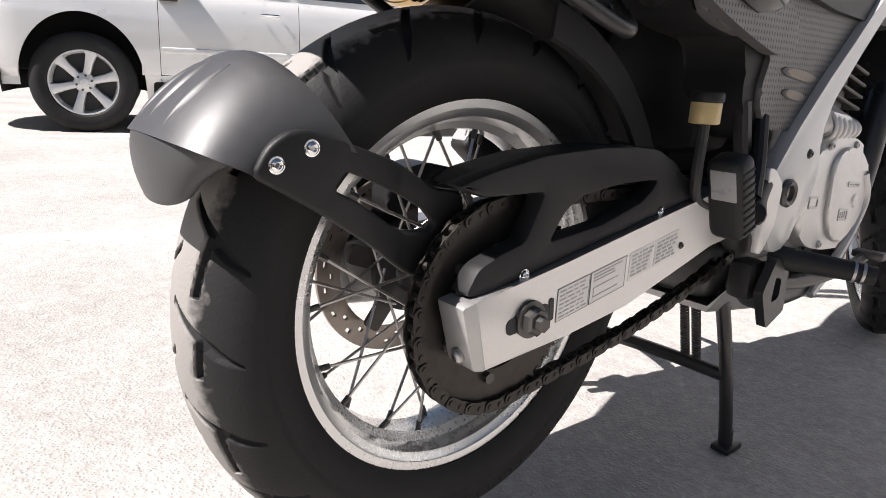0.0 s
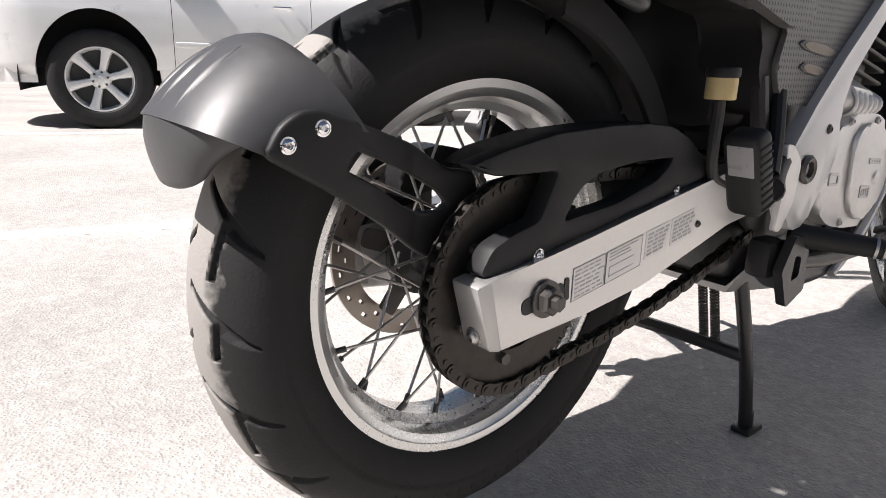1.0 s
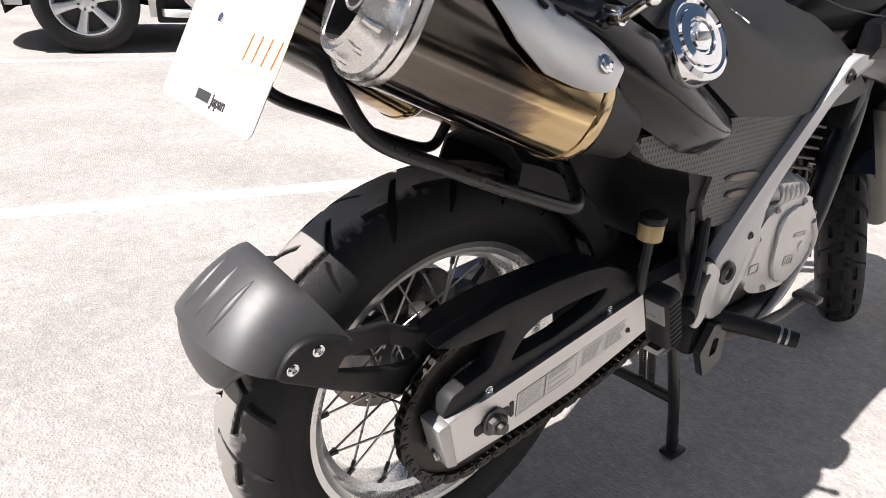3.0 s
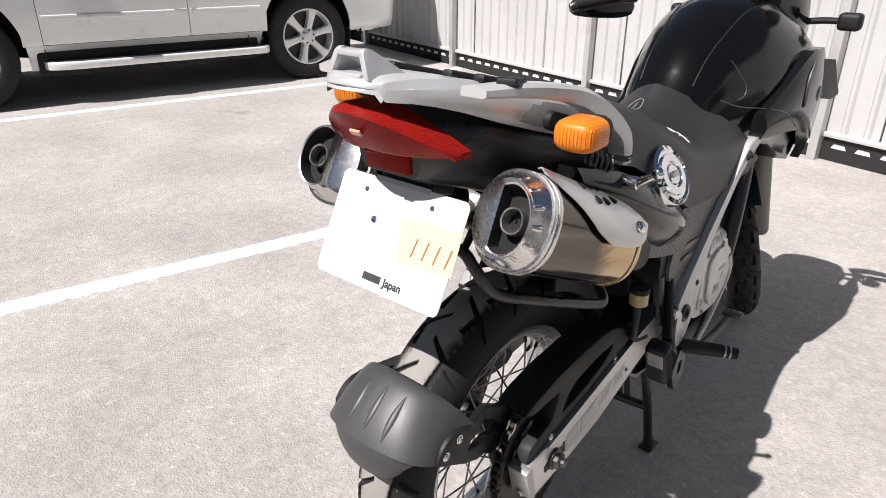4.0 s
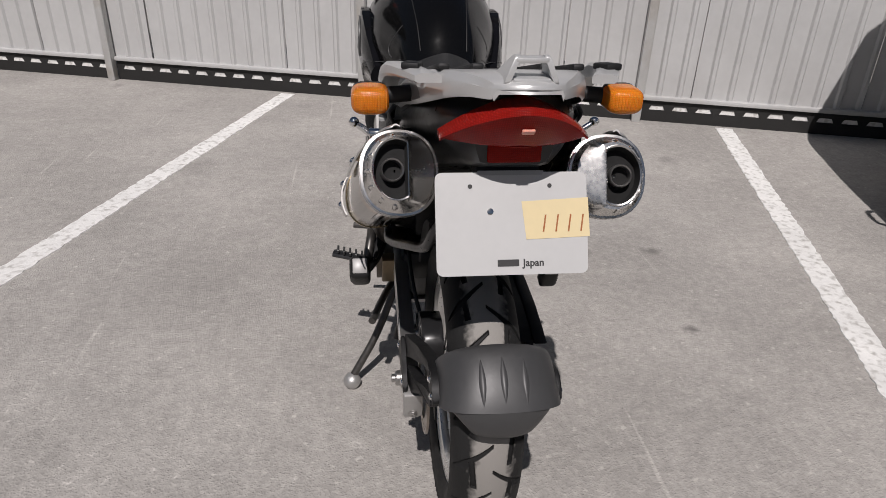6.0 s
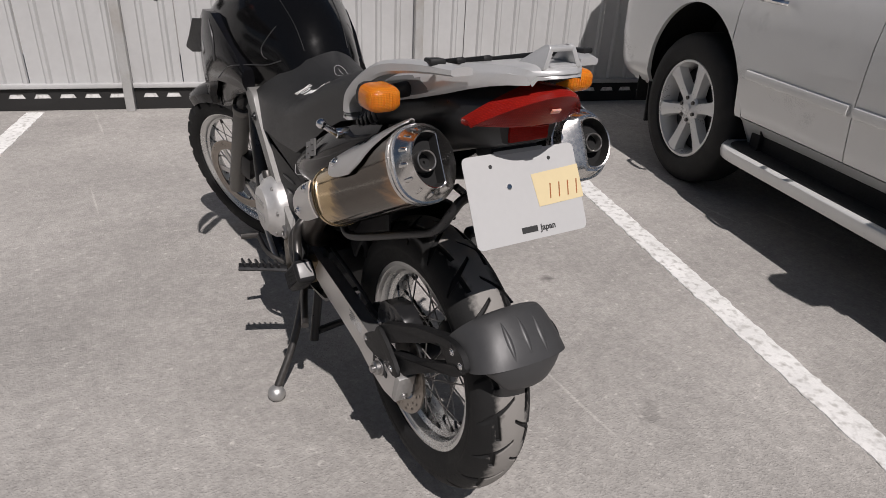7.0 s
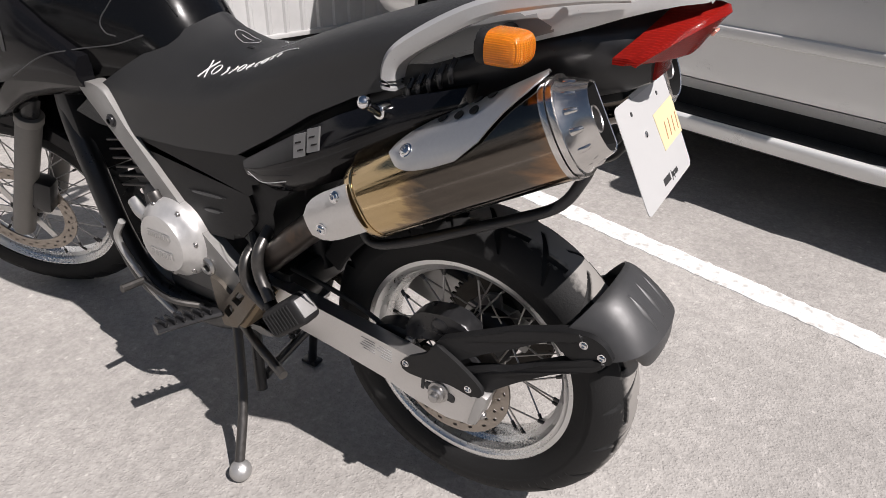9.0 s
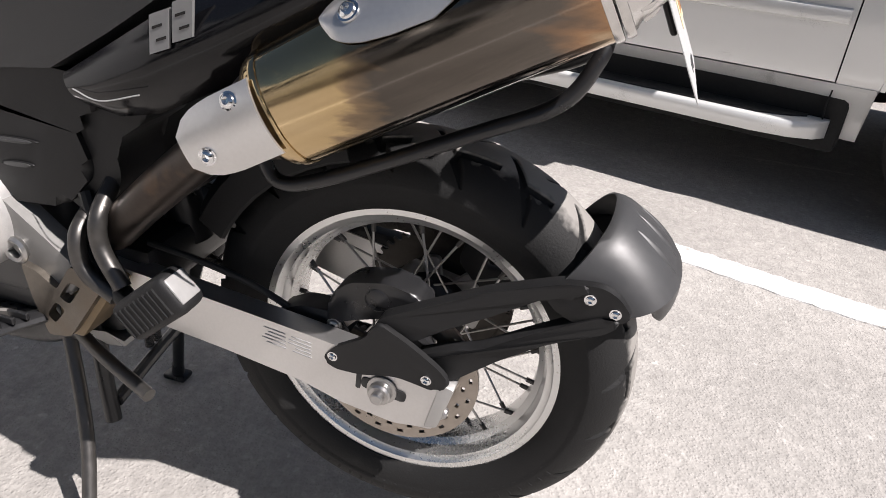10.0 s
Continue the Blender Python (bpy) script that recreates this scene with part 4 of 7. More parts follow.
def centred(bm):
    """The fender sits a little off the middle of the wheel."""
    bmesh.ops.translate(bm, vec=(0.003, 0, 0), verts=bm.verts)
    return bm


fender = part("rear_fender", centred(shell(FEN_TOP, FEN_SEAM, FEN_SIDE, SEAM_SIDE, 0.105, 0.008, 2.35)), GREYPLASTIC, bike,
              "grey-black moulded plastic rear wheel fender with three ribs", 60)
part("lower_lip", centred(shell(FEN_SEAM + Vector((0, 0.001, 0.001)), Vector((0, -0.350, 0.497)), (-0.316, 0.538), (-0.333, 0.512), 0.088, 0.006, 2.1, 24, 10, 0.004, 0.66, 0.0)), GREYPLASTIC, fender, "", 60)


def fender_at(x, q, lift):
    """A place on the fender's back, x across, q from its top edge (0) to its seam (1), lifted off the surface."""
    g = 1 - (1 - (abs(x) / 0.105) ** 2.35) ** (1 / 2.35)
    p = FEN_TOP.lerp(Vector((0, *FEN_SIDE)), g).lerp(FEN_SEAM.lerp(Vector((0, *SEAM_SIDE)), g), q)
    out = Vector((0, p.y - A.y, p.z - A.z)).normalized()
    return p + out * (0.008 * 4 * q * (1 - q) * (1 - 0.5 * g) + lift) + Vector((x, 0, 0))


for x in (-0.036, 0.0, 0.036):
    bm = bmesh.new()
    rows = []
    for j in range(17):
        t = j / 16
        h = 0.0024 * math.sin(math.pi * t) ** 0.7
        w = 0.0016 + 0.0046 * math.sin(math.pi * t)
        rows.append([fender_at(x + v * w, 0.86 - 0.66 * t + 0.03 * abs(x) / 0.036, k * (h + 0.004) - 0.004) for v, k in ((-1.7, 0), (-1.2, 0.42), (-0.7, 0.82), (-0.3, 0.97), (0, 1), (0.3, 0.97), (0.7, 0.82), (1.2, 0.42), (1.7, 0))])
    skin(bm, rows, closed=True)
    part("rib", centred(bm), GREYPLASTIC, fender, "", 70)

for s in (1, -1):
    bm = bmesh.new()
    if s > 0:
        # forked plate whose inner end passes behind the chain
        cut_plate(bm, rounded([(-0.304, 0.535), (-0.292, 0.555), (-0.275, 0.566), (-0.258, 0.568), (-0.237, 0.562), (-0.141, 0.531), (-0.098, 0.504), (-0.060, 0.498), (-0.050, 0.460), (-0.080, 0.425), (-0.120, 0.412), (-0.136, 0.423), (-0.183, 0.457), (-0.247, 0.498), (-0.299, 0.528)], 0.010, 4),
                  [rounded([(-0.221, 0.532), (-0.186, 0.519), (-0.140, 0.500), (-0.108, 0.482), (-0.094, 0.467), (-0.099, 0.460), (-0.131, 0.461), (-0.156, 0.473), (-0.198, 0.499), (-0.232, 0.516)], 0.005, 3)], 0.099, 0.113, 0.004, 3)
        for v in bm.verts:
            v.co.x -= 0.034 * min(1.0, max(0.0, (v.co.y + 0.215) / 0.075))
        bracket = part("fender_bracket", bm, BLACK, bike, "black plastic bracket arm of the rear fender")
        shapes = ()
    else:
        prism(bm, rounded([(-0.304, 0.541), (-0.288, 0.561), (-0.267, 0.571), (-0.244, 0.570), (-0.196, 0.548), (-0.226, 0.518), (-0.268, 0.515), (-0.300, 0.532)], 0.010), -0.100, -0.112, 0.003)
        bracket = part("fender_bracket", bm, BLACK, bike, "black plastic bracket arm of the rear fender")
        shapes = (("upper_arm", [(0.010, 0.447), (-0.005, 0.477), (-0.133, 0.539), (-0.225, 0.567), (-0.256, 0.571), (-0.246, 0.548), (-0.209, 0.545), (-0.139, 0.504), (-0.09, 0.478), (-0.05, 0.452)], 0.118, 0.140),
                  ("lower_arm", [(-0.05, 0.430), (-0.09, 0.446), (-0.130, 0.453), (-0.176, 0.478), (-0.237, 0.514), (-0.27, 0.532), (-0.298, 0.532), (-0.280, 0.511), (-0.217, 0.479), (-0.158, 0.441), (-0.11, 0.404), (-0.088, 0.387)], 0.118, 0.141),
                  ("joint", [(0.074, 0.396), (0.058, 0.417), (0.010, 0.447), (-0.004, 0.476), (-0.05, 0.452), (-0.09, 0.425), (-0.108, 0.404), (-0.088, 0.388), (-0.06, 0.393), (-0.032, 0.397), (0.017, 0.385), (0.055, 0.384)], 0.140, 0.149))
    for nm, pts, x0, x1 in shapes:
        bm = bmesh.new()
        prism(bm, rounded(pts, 0.012, 5), s * x0, s * x1, 0.004 if nm == "joint" else 0.006, seg=3)
        if nm != "joint":
            # the arms step inwards on their way to the fender
            for v in bm.verts:
                v.co.x += 0.026 * min(1.0, max(0.0, (-0.06 - v.co.y) / 0.14))
        part(nm, bm, BLACK, bracket)
    if s < 0:
        screw(bracket, (-0.1490, 0.057, 0.404), (-1, 0, 0), 0.0058)
        screw(bracket, (-0.1490, -0.074, 0.404), (-1, 0, 0), 0.0058)
    for y, z in ((-0.2545, 0.5525), (-0.2855, 0.540)):
        screw(bracket, (s * 0.1125, y, z), (s, 0, 0), 0.0058)

# brake caliper and hose on the left of the wheel
bm = bmesh.new()
prism(bm, rounded([(0.05, 0.410), (0.09, 0.402), (0.14, 0.402), (0.165, 0.420), (0.125, 0.440), (0.07, 0.441)], 0.008), -0.104, -0.068, 0.005)
caliper = part("brake_caliper", bm, SATIN, bike, "black rear brake caliper")
bm = bmesh.new()
prism(bm, rounded([(0.086, 0.418), (0.082, 0.468), (0.052, 0.496), (0.0, 0.507), (-0.044, 0.497), (-0.060, 0.470), (-0.054, 0.440), (0.0, 0.452), (0.05, 0.436)], 0.012, 4), -0.106, -0.062, 0.006)
lathe(bm, [(0, 0.0), (0.017, 0.0), (0.017, 0.002), (0.014, 0.004), (0, 0.004)], Vector((-0.105, 0.012, 0.478)), 24, Vector((-1, 0, 0)), closed=False)
part("caliper_body", bm, SATIN, caliper)
screw(caliper, (-0.1045, 0.075, 0.421), (-1, 0, 0), 0.009, STEEL)
bm = bmesh.new()
tube(bm, [(-0.095, 0.15, 0.425), (-0.104, 0.20, 0.455), (-0.108, 0.27, 0.475), (-0.108, 0.36, 0.487)], 0.005, 8)
part("brake_hose", bm, HOSE, caliper)

# inner mudguard over the wheel, ahead of the axle
bm = bmesh.new()
rings = []
for deg in range(28, 118, 6):
    a = radians(deg)
    d = Vector((0, math.cos(a), math.sin(a)))
    rr = 0.352 + (0.03 if deg > 95 else 0)
    o = [A + d * (rr + h) + Vector((x, 0, 0)) for x, h in ((-0.085, -0.05), (-0.08, -0.01), (-0.05, 0.008), (0, 0.012), (0.05, 0.008), (0.08, -0.01), (0.085, -0.05))]
    i = [A + d * (rr + h - 0.004) + Vector((x * 0.95, 0, 0)) for x, h in ((-0.085, -0.05), (-0.08, -0.01), (-0.05, 0.008), (0, 0.012), (0.05, 0.008), (0.08, -0.01), (0.085, -0.05))]
    rings.append(o + i[::-1])
skin(bm, rings[:9])
part("inner_mudguard", bm, BLACK, bike, "black inner mudguard over the rear wheel")

# ---- silencers ----
MUF_R, MUF_F = Vector((0.164, -0.205, 0.913)), Vector((0.200, 0.085, 0.751))


def muf_ring(c, d, side, up, w, h, n=40, e=2.3):
    out = []
    for i in range(n):
        a = 2 * math.pi * i / n
        ca, sa = math.cos(a), math.sin(a)
        out.append(c + side * (w * math.copysign(abs(ca) ** (2 / e), ca)) + up * (h * math.copysign(abs(sa) ** (2 / e), sa)))
    return out


for s in (1, -1):
    R, F = Vector((s * MUF_R.x, MUF_R.y, MUF_R.z)), Vector((s * MUF_F.x, MUF_F.y, MUF_F.z))
    if s > 0:
        R, F = Vector((0.166, -0.209, 0.905)), Vector((0.193, 0.011, 0.803))
    d = (R - F).normalized()
    side = Vector((s, 0, 0))
    side = (side - d * side.dot(d)).normalized()
    up = d.cross(side) * (-s)
    if up.z < 0:
        up = -up
    L = (R - F).length
    W, H = 0.060, 0.066
    SHIFT = L - 0.334
    bm = bmesh.new()
    skin(bm, [muf_ring(F + d * t, d, side, up, W * k, H * k) for t, k in ((-0.012, 0.70), (-0.004, 0.86), (0.004, 0.915), (0.02, 0.93), (L * 0.35, 0.96), (L * 0.7, 0.985), (L, 1.0))])
    silencer = part("silencer", bm, HEAT if s < 0 else HEAT_SHORT, bike, "polished steel silencer with brown and gold heat tint")
    bm = bmesh.new()
    skin(bm, [muf_ring(F + d * t, d, side, up, W * k, H * k) for t, k in ((-0.085, 0.46), (-0.05, 0.54), (-0.02, 0.70), (-0.008, 0.76))])
    part("inlet_cone", bm, PIPE if s < 0 else BLACK, silencer)
    for t, g in ((0.014, 0.93), (L - 0.003, 1.0), (L + 0.007, 0.99)):
        bm = bmesh.new()
        skin(bm, [muf_ring(F + d * (t + q), d, side, up, W * k * g, H * k * g) for q, k in ((-0.0045, 0.99), (-0.004, 1.022), (0.0, 1.032), (0.004, 1.022), (0.0045, 0.99))])
        part("band", bm, (HEAT if s < 0 else HEAT_SHORT) if t < 0.1 else STAINLESS, silencer, "" if t < 0.1 else "polished steel band")
    # end cap: a domed chrome cone that ends in a D-shaped outlet
    bm = bmesh.new()
    c0 = R + d * 0.008
    rr = [muf_ring(c0 + d * t, d, side, up, W * k, H * k) for t, k in ((0, 0.97), (0.005, 0.94), (0.010, 0.87), (0.020, 0.835))]
    n = 40
    oc = R + d * (0.050 if s < 0 else 0.040) + side * 0.010
    dshape = []
    for i in range(n):
        a = 2 * math.pi * i / n
        x, z = 0.038 * math.cos(a), 0.048 * math.sin(a)
        x = max(x, -0.018)
        dshape.append((x, z))
    rr.append([c0 + d * 0.028 + side * (x * 1.16 + 0.004) + up * (z * 1.08) for x, z in dshape])
    rr.append([oc - d * 0.004 + side * x + up * z for x, z in dshape])
    rr.append([oc + side * x * 0.97 + up * z * 0.97 for x, z in dshape])
    rr.append([oc - d * 0.001 + side * x * 0.91 + up * z * 0.92 for x, z in dshape])
    skin(bm, rr, caps=False)
    cap = part("end_cap", bm, STAINLESS, silencer, "chrome end cap with a D-shaped outlet", 40)
    bm = bmesh.new()
    skin(bm, [[oc - d * 0.001 + side * x * 0.91 + up * z * 0.92 for x, z in dshape], [oc - d * 0.022 + side * x * 0.84 + up * z * 0.85 for x, z in dshape], [oc - d * 0.024 + side * x * 0.05 + up * z * 0.05 for x, z in dshape]], caps=False)
    part("outlet_throat", bm, WELL, cap)
    bm = bmesh.new()
    lathe(bm, [(0.0178, -0.026), (0.0178, 0.0), (0.0165, 0.0015), (0.0150, 0.0), (0.0150, -0.026)], oc - d * 0.006 + side * 0.006, 28, d, closed=False)
    part("outlet_pipe", bm, STEEL, cap)
    for j in range(7):
        a = radians(-78 + j * 26)
        bm = bmesh.new()
        p = c0 + d * 0.012 + side * (W * 0.825 * math.cos(a)) + up * (H * 0.825 * math.sin(a))
        q = c0 + d * 0.026 + side * (0.045 * math.cos(a) + 0.002) + up * (0.051 * math.sin(a))
        tube(bm, [p, p.lerp(q, 0.5) + (side * math.cos(a) + up * math.sin(a)) * 0.0012, q], 0.0055, 10, 5, taper=0.6)
        part("flute", bm, STAINLESS, cap, "", 60)
    # heat shield: a curved plate with six holes
    bm = bmesh.new()

    def shield_at(t, a, h):
        c = F + d * (t + SHIFT)
        a = a - (0.21 if s > 0 else 0.0)
        return c + side * ((W + h) * math.cos(a)) + up * ((H + h) * math.sin(a))

    nt, na = 36, 16
    bounds = ((0.100, 44, 54), (0.105, 33, 60), (0.116, 25, 66), (0.132, 20, 74), (0.16, 16, 84), (0.20, 14, 92), (0.24, 24, 96), (0.282, 45, 97), (0.316, 60, 97), (0.333, 72, 96), (0.340, 82, 92))

    def edge_at(t, k):
        for a, b in zip(bounds, bounds[1:]):
            if t <= b[0] + 1e-6:
                q = (t - a[0]) / (b[0] - a[0])
                return radians(a[k] + (b[k] - a[k]) * q)
        return radians(bounds[-1][k])

    rows = []
    for i in range(nt + 1):
        t = 0.100 + (0.340 - 0.100) * i / nt
        lo_a, hi_a = edge_at(t, 1), edge_at(t, 2)
        rows.append([shield_at(t, lo_a + (hi_a - lo_a) * j / na, 0.008 + 0.003 * math.sin(math.pi * j / na)) for j in range(na + 1)])
    outs = [[bm.verts.new(v) for v in r] for r in rows]
    inn = [[bm.verts.new(v - (v - (F + d * (v - F).dot(d))).normalized() * 0.0025) for v in r] for r in rows]
    for i in range(nt):
        for j in range(na):
            bm.faces.new((outs[i][j], outs[i + 1][j], outs[i + 1][j + 1], outs[i][j + 1]))
            bm.faces.new((inn[i][j + 1], inn[i + 1][j + 1], inn[i + 1][j], inn[i][j]))
    for i in range(nt):
        for j in (0, na):
            bm.faces.new((outs[i][j], outs[i + 1][j], inn[i + 1][j], inn[i][j]))
    for j in range(na):
        for i in (0, nt):
            bm.faces.new((outs[i][j], outs[i][j + 1], inn[i][j + 1], inn[i][j]))
    shield = part("heat_shield", bm, ALU, silencer, "aluminium heat shield plate with six holes")
    for k, (t, da) in enumerate(((0.214, 84), (0.240, 80), (0.264, 75), (0.188, 69), (0.216, 62), (0.240, 60))):
        a = radians(da)
        p = shield_at(t, a, 0.010)
        nn = (side * math.cos(a) + up * math.sin(a))
        bm = bmesh.new()
        lathe(bm, [(0, 0.0022), (0.0072, 0.0022), (0.0072, -0.006), (0, -0.006)], p, 18, nn, closed=False)
        part("hole", bm, WELL, shield)
    a = radians(43)
    screw(shield, shield_at(0.130, a, 0.0105), side * math.cos(a) + up * math.sin(a), 0.0085)
    # pale cover plate where the pipe enters
    if s < 0:
        bm = bmesh.new()
        rows = []
        for i in range(9):
            t = -0.086 + 0.098 * i / 8
            span = (14, 25, 30, 32, 33, 33, 33, 33, 33)[i]
            rows.append([F + d * t + side * ((W + 0.006) * math.cos(radians(q)) - 0.006 * (1 - i / 8)) + up * ((H + 0.004) * math.sin(radians(q))) for q in
                         [2 - span + 2 * span * j / 12 for j in range(13)]])
        o = [[bm.verts.new(v) for v in r] for r in rows]
        n2 = [[bm.verts.new(v - side * 0.003) for v in r] for r in rows]
        for i in range(8):
            for j in range(12):
                bm.faces.new((o[i][j], o[i + 1][j], o[i + 1][j + 1], o[i][j + 1]))
                bm.faces.new((n2[i][j + 1], n2[i + 1][j + 1], n2[i + 1][j], n2[i][j]))
            for j in (0, 12):
                bm.faces.new((o[i][j], o[i + 1][j], n2[i + 1][j], n2[i][j]))
        for j in range(12):
            for i in (0, 8):
                bm.faces.new((o[i][j], o[i][j + 1], n2[i][j + 1], n2[i][j]))
        cover = part("pipe_cover", bm, ALU, silencer, "pale aluminium cover plate with two screws")
        screw(cover, rows[6][10] + side * 0.0008, side + up * 0.3, 0.0075)
        screw(cover, rows[2][4] + side * 0.0008, side - up * 0.1, 0.0075)
    # link pipe
    bm = bmesh.new()
    if s < 0:
        tube(bm, [F + d * 0.01, F - d * 0.06, (-0.186, 0.215, 0.662), (-0.178, 0.29, 0.597), (-0.155, 0.365, 0.530), (-0.10, 0.42, 0.49)], 0.026, 20, 8)
    else:
        tube(bm, [F + d * 0.01, F - d * 0.06, (0.155, 0.13, 0.745), (0.105, 0.20, 0.73), (0.06, 0.28, 0.72)], 0.024, 20, 8)
    part("link_pipe", bm, PIPE if s < 0 else BLACK, silencer, "brown-stained exhaust pipe" if s < 0 else "black exhaust pipe")

# ---- luggage support tubes under the tail ----
bm = bmesh.new()
tube(bm, [(-0.165, 0.135, 0.69), (-0.17, 0.11, 0.655), (-0.165, 0.05, 0.668), (-0.14, -0.10, 0.735), (-0.118, -0.185, 0.775), (-0.105, -0.215, 0.82), (-0.08, -0.22, 0.845), (0, -0.222, 0.85),
          (0.08, -0.22, 0.845), (0.105, -0.215, 0.82), (0.118, -0.185, 0.775), (0.14, -0.10, 0.735), (0.162, 0.03, 0.680), (0.165, 0.075, 0.668), (0.14, 0.095, 0.685), (0.10, 0.10, 0.72)], 0.0088, 12, 7)
part("silencer_guard_tube", bm, SATIN, bike, "bent black steel tube round the silencers")

# ---- tail ----
bm = bmesh.new()
skin(bm, [section(y, hb, zb, hw, zm, zt, 2.6) for y, hb, zb, hw, zm, zt in
          ((0.12, 0.10, 0.80, 0.15, 0.86, 0.95), (0.0, 0.10, 0.86, 0.148, 0.94, 1.0), (-0.10, 0.085, 0.89, 0.130, 0.97, 1.025), (-0.19, 0.07, 0.925, 0.108, 0.995, 1.045), (-0.24, 0.06, 0.94, 0.085, 0.985, 1.05), (-0.27, 0.05, 0.955, 0.06, 1.0, 1.045))])
part("tail_body", bm, SATIN, bike, "black underside of the tail")
bm = bmesh.new()
rings = []
for y, w, zt, skirt in ((0.045, 0.156, 0.985, 0.040), (-0.02, 0.155, 1.010, 0.046), (-0.08, 0.150, 1.036, 0.050), (-0.15, 0.138, 1.056, 0.050), (-0.22, 0.122, 1.072, 0.043), (-0.265, 0.104, 1.080, 0.034), (-0.30, 0.088, 1.084, 0.027), (-0.325, 0.074, 1.085, 0.022), (-0.342, 0.060, 1.083, 0.018), (-0.349, 0.054, 1.080, 0.014), (-0.352, 0.051, 1.075, 0.008)):
    o = [(-w, zt - skirt), (-w * 0.99, zt - skirt * 0.5), (-w * 0.95, zt - 0.010), (-w * 0.85, zt), (-w * 0.4, zt + 0.004), (0, zt + 0.005)]
    o = o + [(-x, z) for x, z in o[-2::-1]]
    i = [(x * 0.96, z - 0.006) for x, z in o]
    rings.append([Vector((x, y + (abs(x) / w) ** 2 * 0.03, z)) for x, z in o] + [Vector((x, y + (abs(x) / w) ** 2 * 0.03, z)) for x, z in i[::-1]])
skin(bm, rings)
cowl = part("tail_cowl", bm, SILVER, bike, "silver painted tail cowl")
for s in (1, -1):
    # darker panel low on the side, with a slanting end
    bm = bmesh.new()
    rows = []
    for y, w, zt, skirt, hi in ((0.045, 0.156, 0.985, 0.040, 0.006), (-0.02, 0.155, 1.010, 0.046, 0.010), (-0.08, 0.150, 1.036, 0.050, 0.013), (-0.13, 0.142, 1.051, 0.050, 0.015), (-0.165, 0.134, 1.060, 0.049, 0.018), (-0.190, 0.128, 1.066, 0.046, 0.042)):
        o = [(w * 1.012, zt - skirt - 0.001), (w * 1.004, zt - skirt * 0.5), (w * 0.966, zt - hi)]
        o[1] = (o[1][0], max(o[0][1] + 0.0005, min(o[1][1], o[2][1] - 0.0005))) if hi > 0.03 else o[1]
        rows.append([Vector((s * x, y + 0.03 * (x / w) ** 2, z)) for x, z in o] + [Vector((s * (x - 0.006), y + 0.03 * (x / w) ** 2, z)) for x, z in o[::-1]])
    skin(bm, rows)
    part("side_infill", bm, TAILGREY, cowl, "dark silver lower panel of the cowl")
for s in (1, -1):
    bm = bmesh.new()
    pts = smooth_path([(s * 0.174, 0.060, 0.922), (s * 0.174, 0.058, 0.950), (s * 0.175, 0.040, 0.976), (s * 0.175, -0.016, 1.012), (s * 0.171, -0.085, 1.046), (s * 0.161, -0.153, 1.062), (s * 0.147, -0.21, 1.070), (s * 0.128, -0.255, 1.072)], 6)
    rings = []
    for i, p in enumerate(pts):
        q = pts[min(i + 1, len(pts) - 1)] - pts[max(i - 1, 0)]
        q.normalize()
        sd = Vector((s, 0, 0))
        nn = sd.cross(q).normalized()
        if nn.z < 0:
            nn = -nn
        q2 = max(0.0, i / (len(pts) - 1) - 0.45) / 0.55
        w, h = 0.017 + 0.004 * q2, 0.0135 - 0.007 * q2
        rings.append([p + sd * a + nn * b for a, b in ((-w, -h), (-w, h * 0.6), (-w * 0.7, h), (w * 0.4, h), (w * 0.8, h * 0.5), (w * 0.8, -h * 0.6), (w * 0.6, -h))])
    skin(bm, rings)
    rail = part("grab_rail", bm, SILVER, bike, "silver grab rail of the luggage rack")
    bm = bmesh.new()
    box(bm, (s * 0.145, -0.205, 1.079), (0.026, 0.040, 0.010), pose(0, 0, 0, -8, 0, s * 14), 0.003)
    part("rubber_pad", bm, BLACK, rail)
for x in (-0.10, -0.05, 0.05, 0.10):
    bm = bmesh.new()
    box(bm, (x, -0.115, 1.055), (0.018, 0.20, 0.010), pose(0, 0, 0, -14), 0.004)
    part("rack_strip", bm, BLACK, bike, "black rubber strip of the rack")
bm = bmesh.new()
for s in (1, -1):
    prism(bm, rounded([(-0.262, 1.078), (-0.318, 1.118), (-0.330, 1.118), (-0.336, 1.084)], 0.004), s * 0.015, s * 0.023, 0.002)
for v in bm.verts:
    v.co.x += math.copysign(0.4 * max(0.0, 1.118 - v.co.z), v.co.x)
box(bm, (0, -0.323, 1.1125), (0.044, 0.018, 0.008), bevel=0.003)
box(bm, (0, -0.334, 1.087), (0.05, 0.010, 0.008), bevel=0.003)
part("rack_bracket", bm, SILVER, bike, "silver bracket at the end of the rack")

# tail light
bm = bmesh.new()
rings = []
n = 22
for i in range(n + 1):
    t = -1 + 2 * i / n
    u = abs(t)
    x = 0.109 * t
    yb = -0.345 + 0.078 * u ** 1.7
    zt = 1.057 - 0.010 * u - 0.052 * u ** 1.9
    zb = 0.990 - 0.004 * u - 0.001 * u ** 3
    depth = 0.070 - 0.036 * u
    lean = 1 - 0.55 * u
    rings.append([Vector((x, y, z)) for y, z in ((yb + depth, zb), (yb + 0.042 * lean, zb), (yb + 0.034 * lean, zb + 0.004), (yb + 0.008 * lean, zt - 0.022 * lean), (yb, zt - 0.012 * lean), (yb + 0.004, zt - 0.003), (yb + 0.016, zt), (yb + depth, zt - 0.002))])
skin(bm, rings)
light = part("tail_light", bm, RED, bike, "red faceted tail light lens")
bm = bmesh.new()
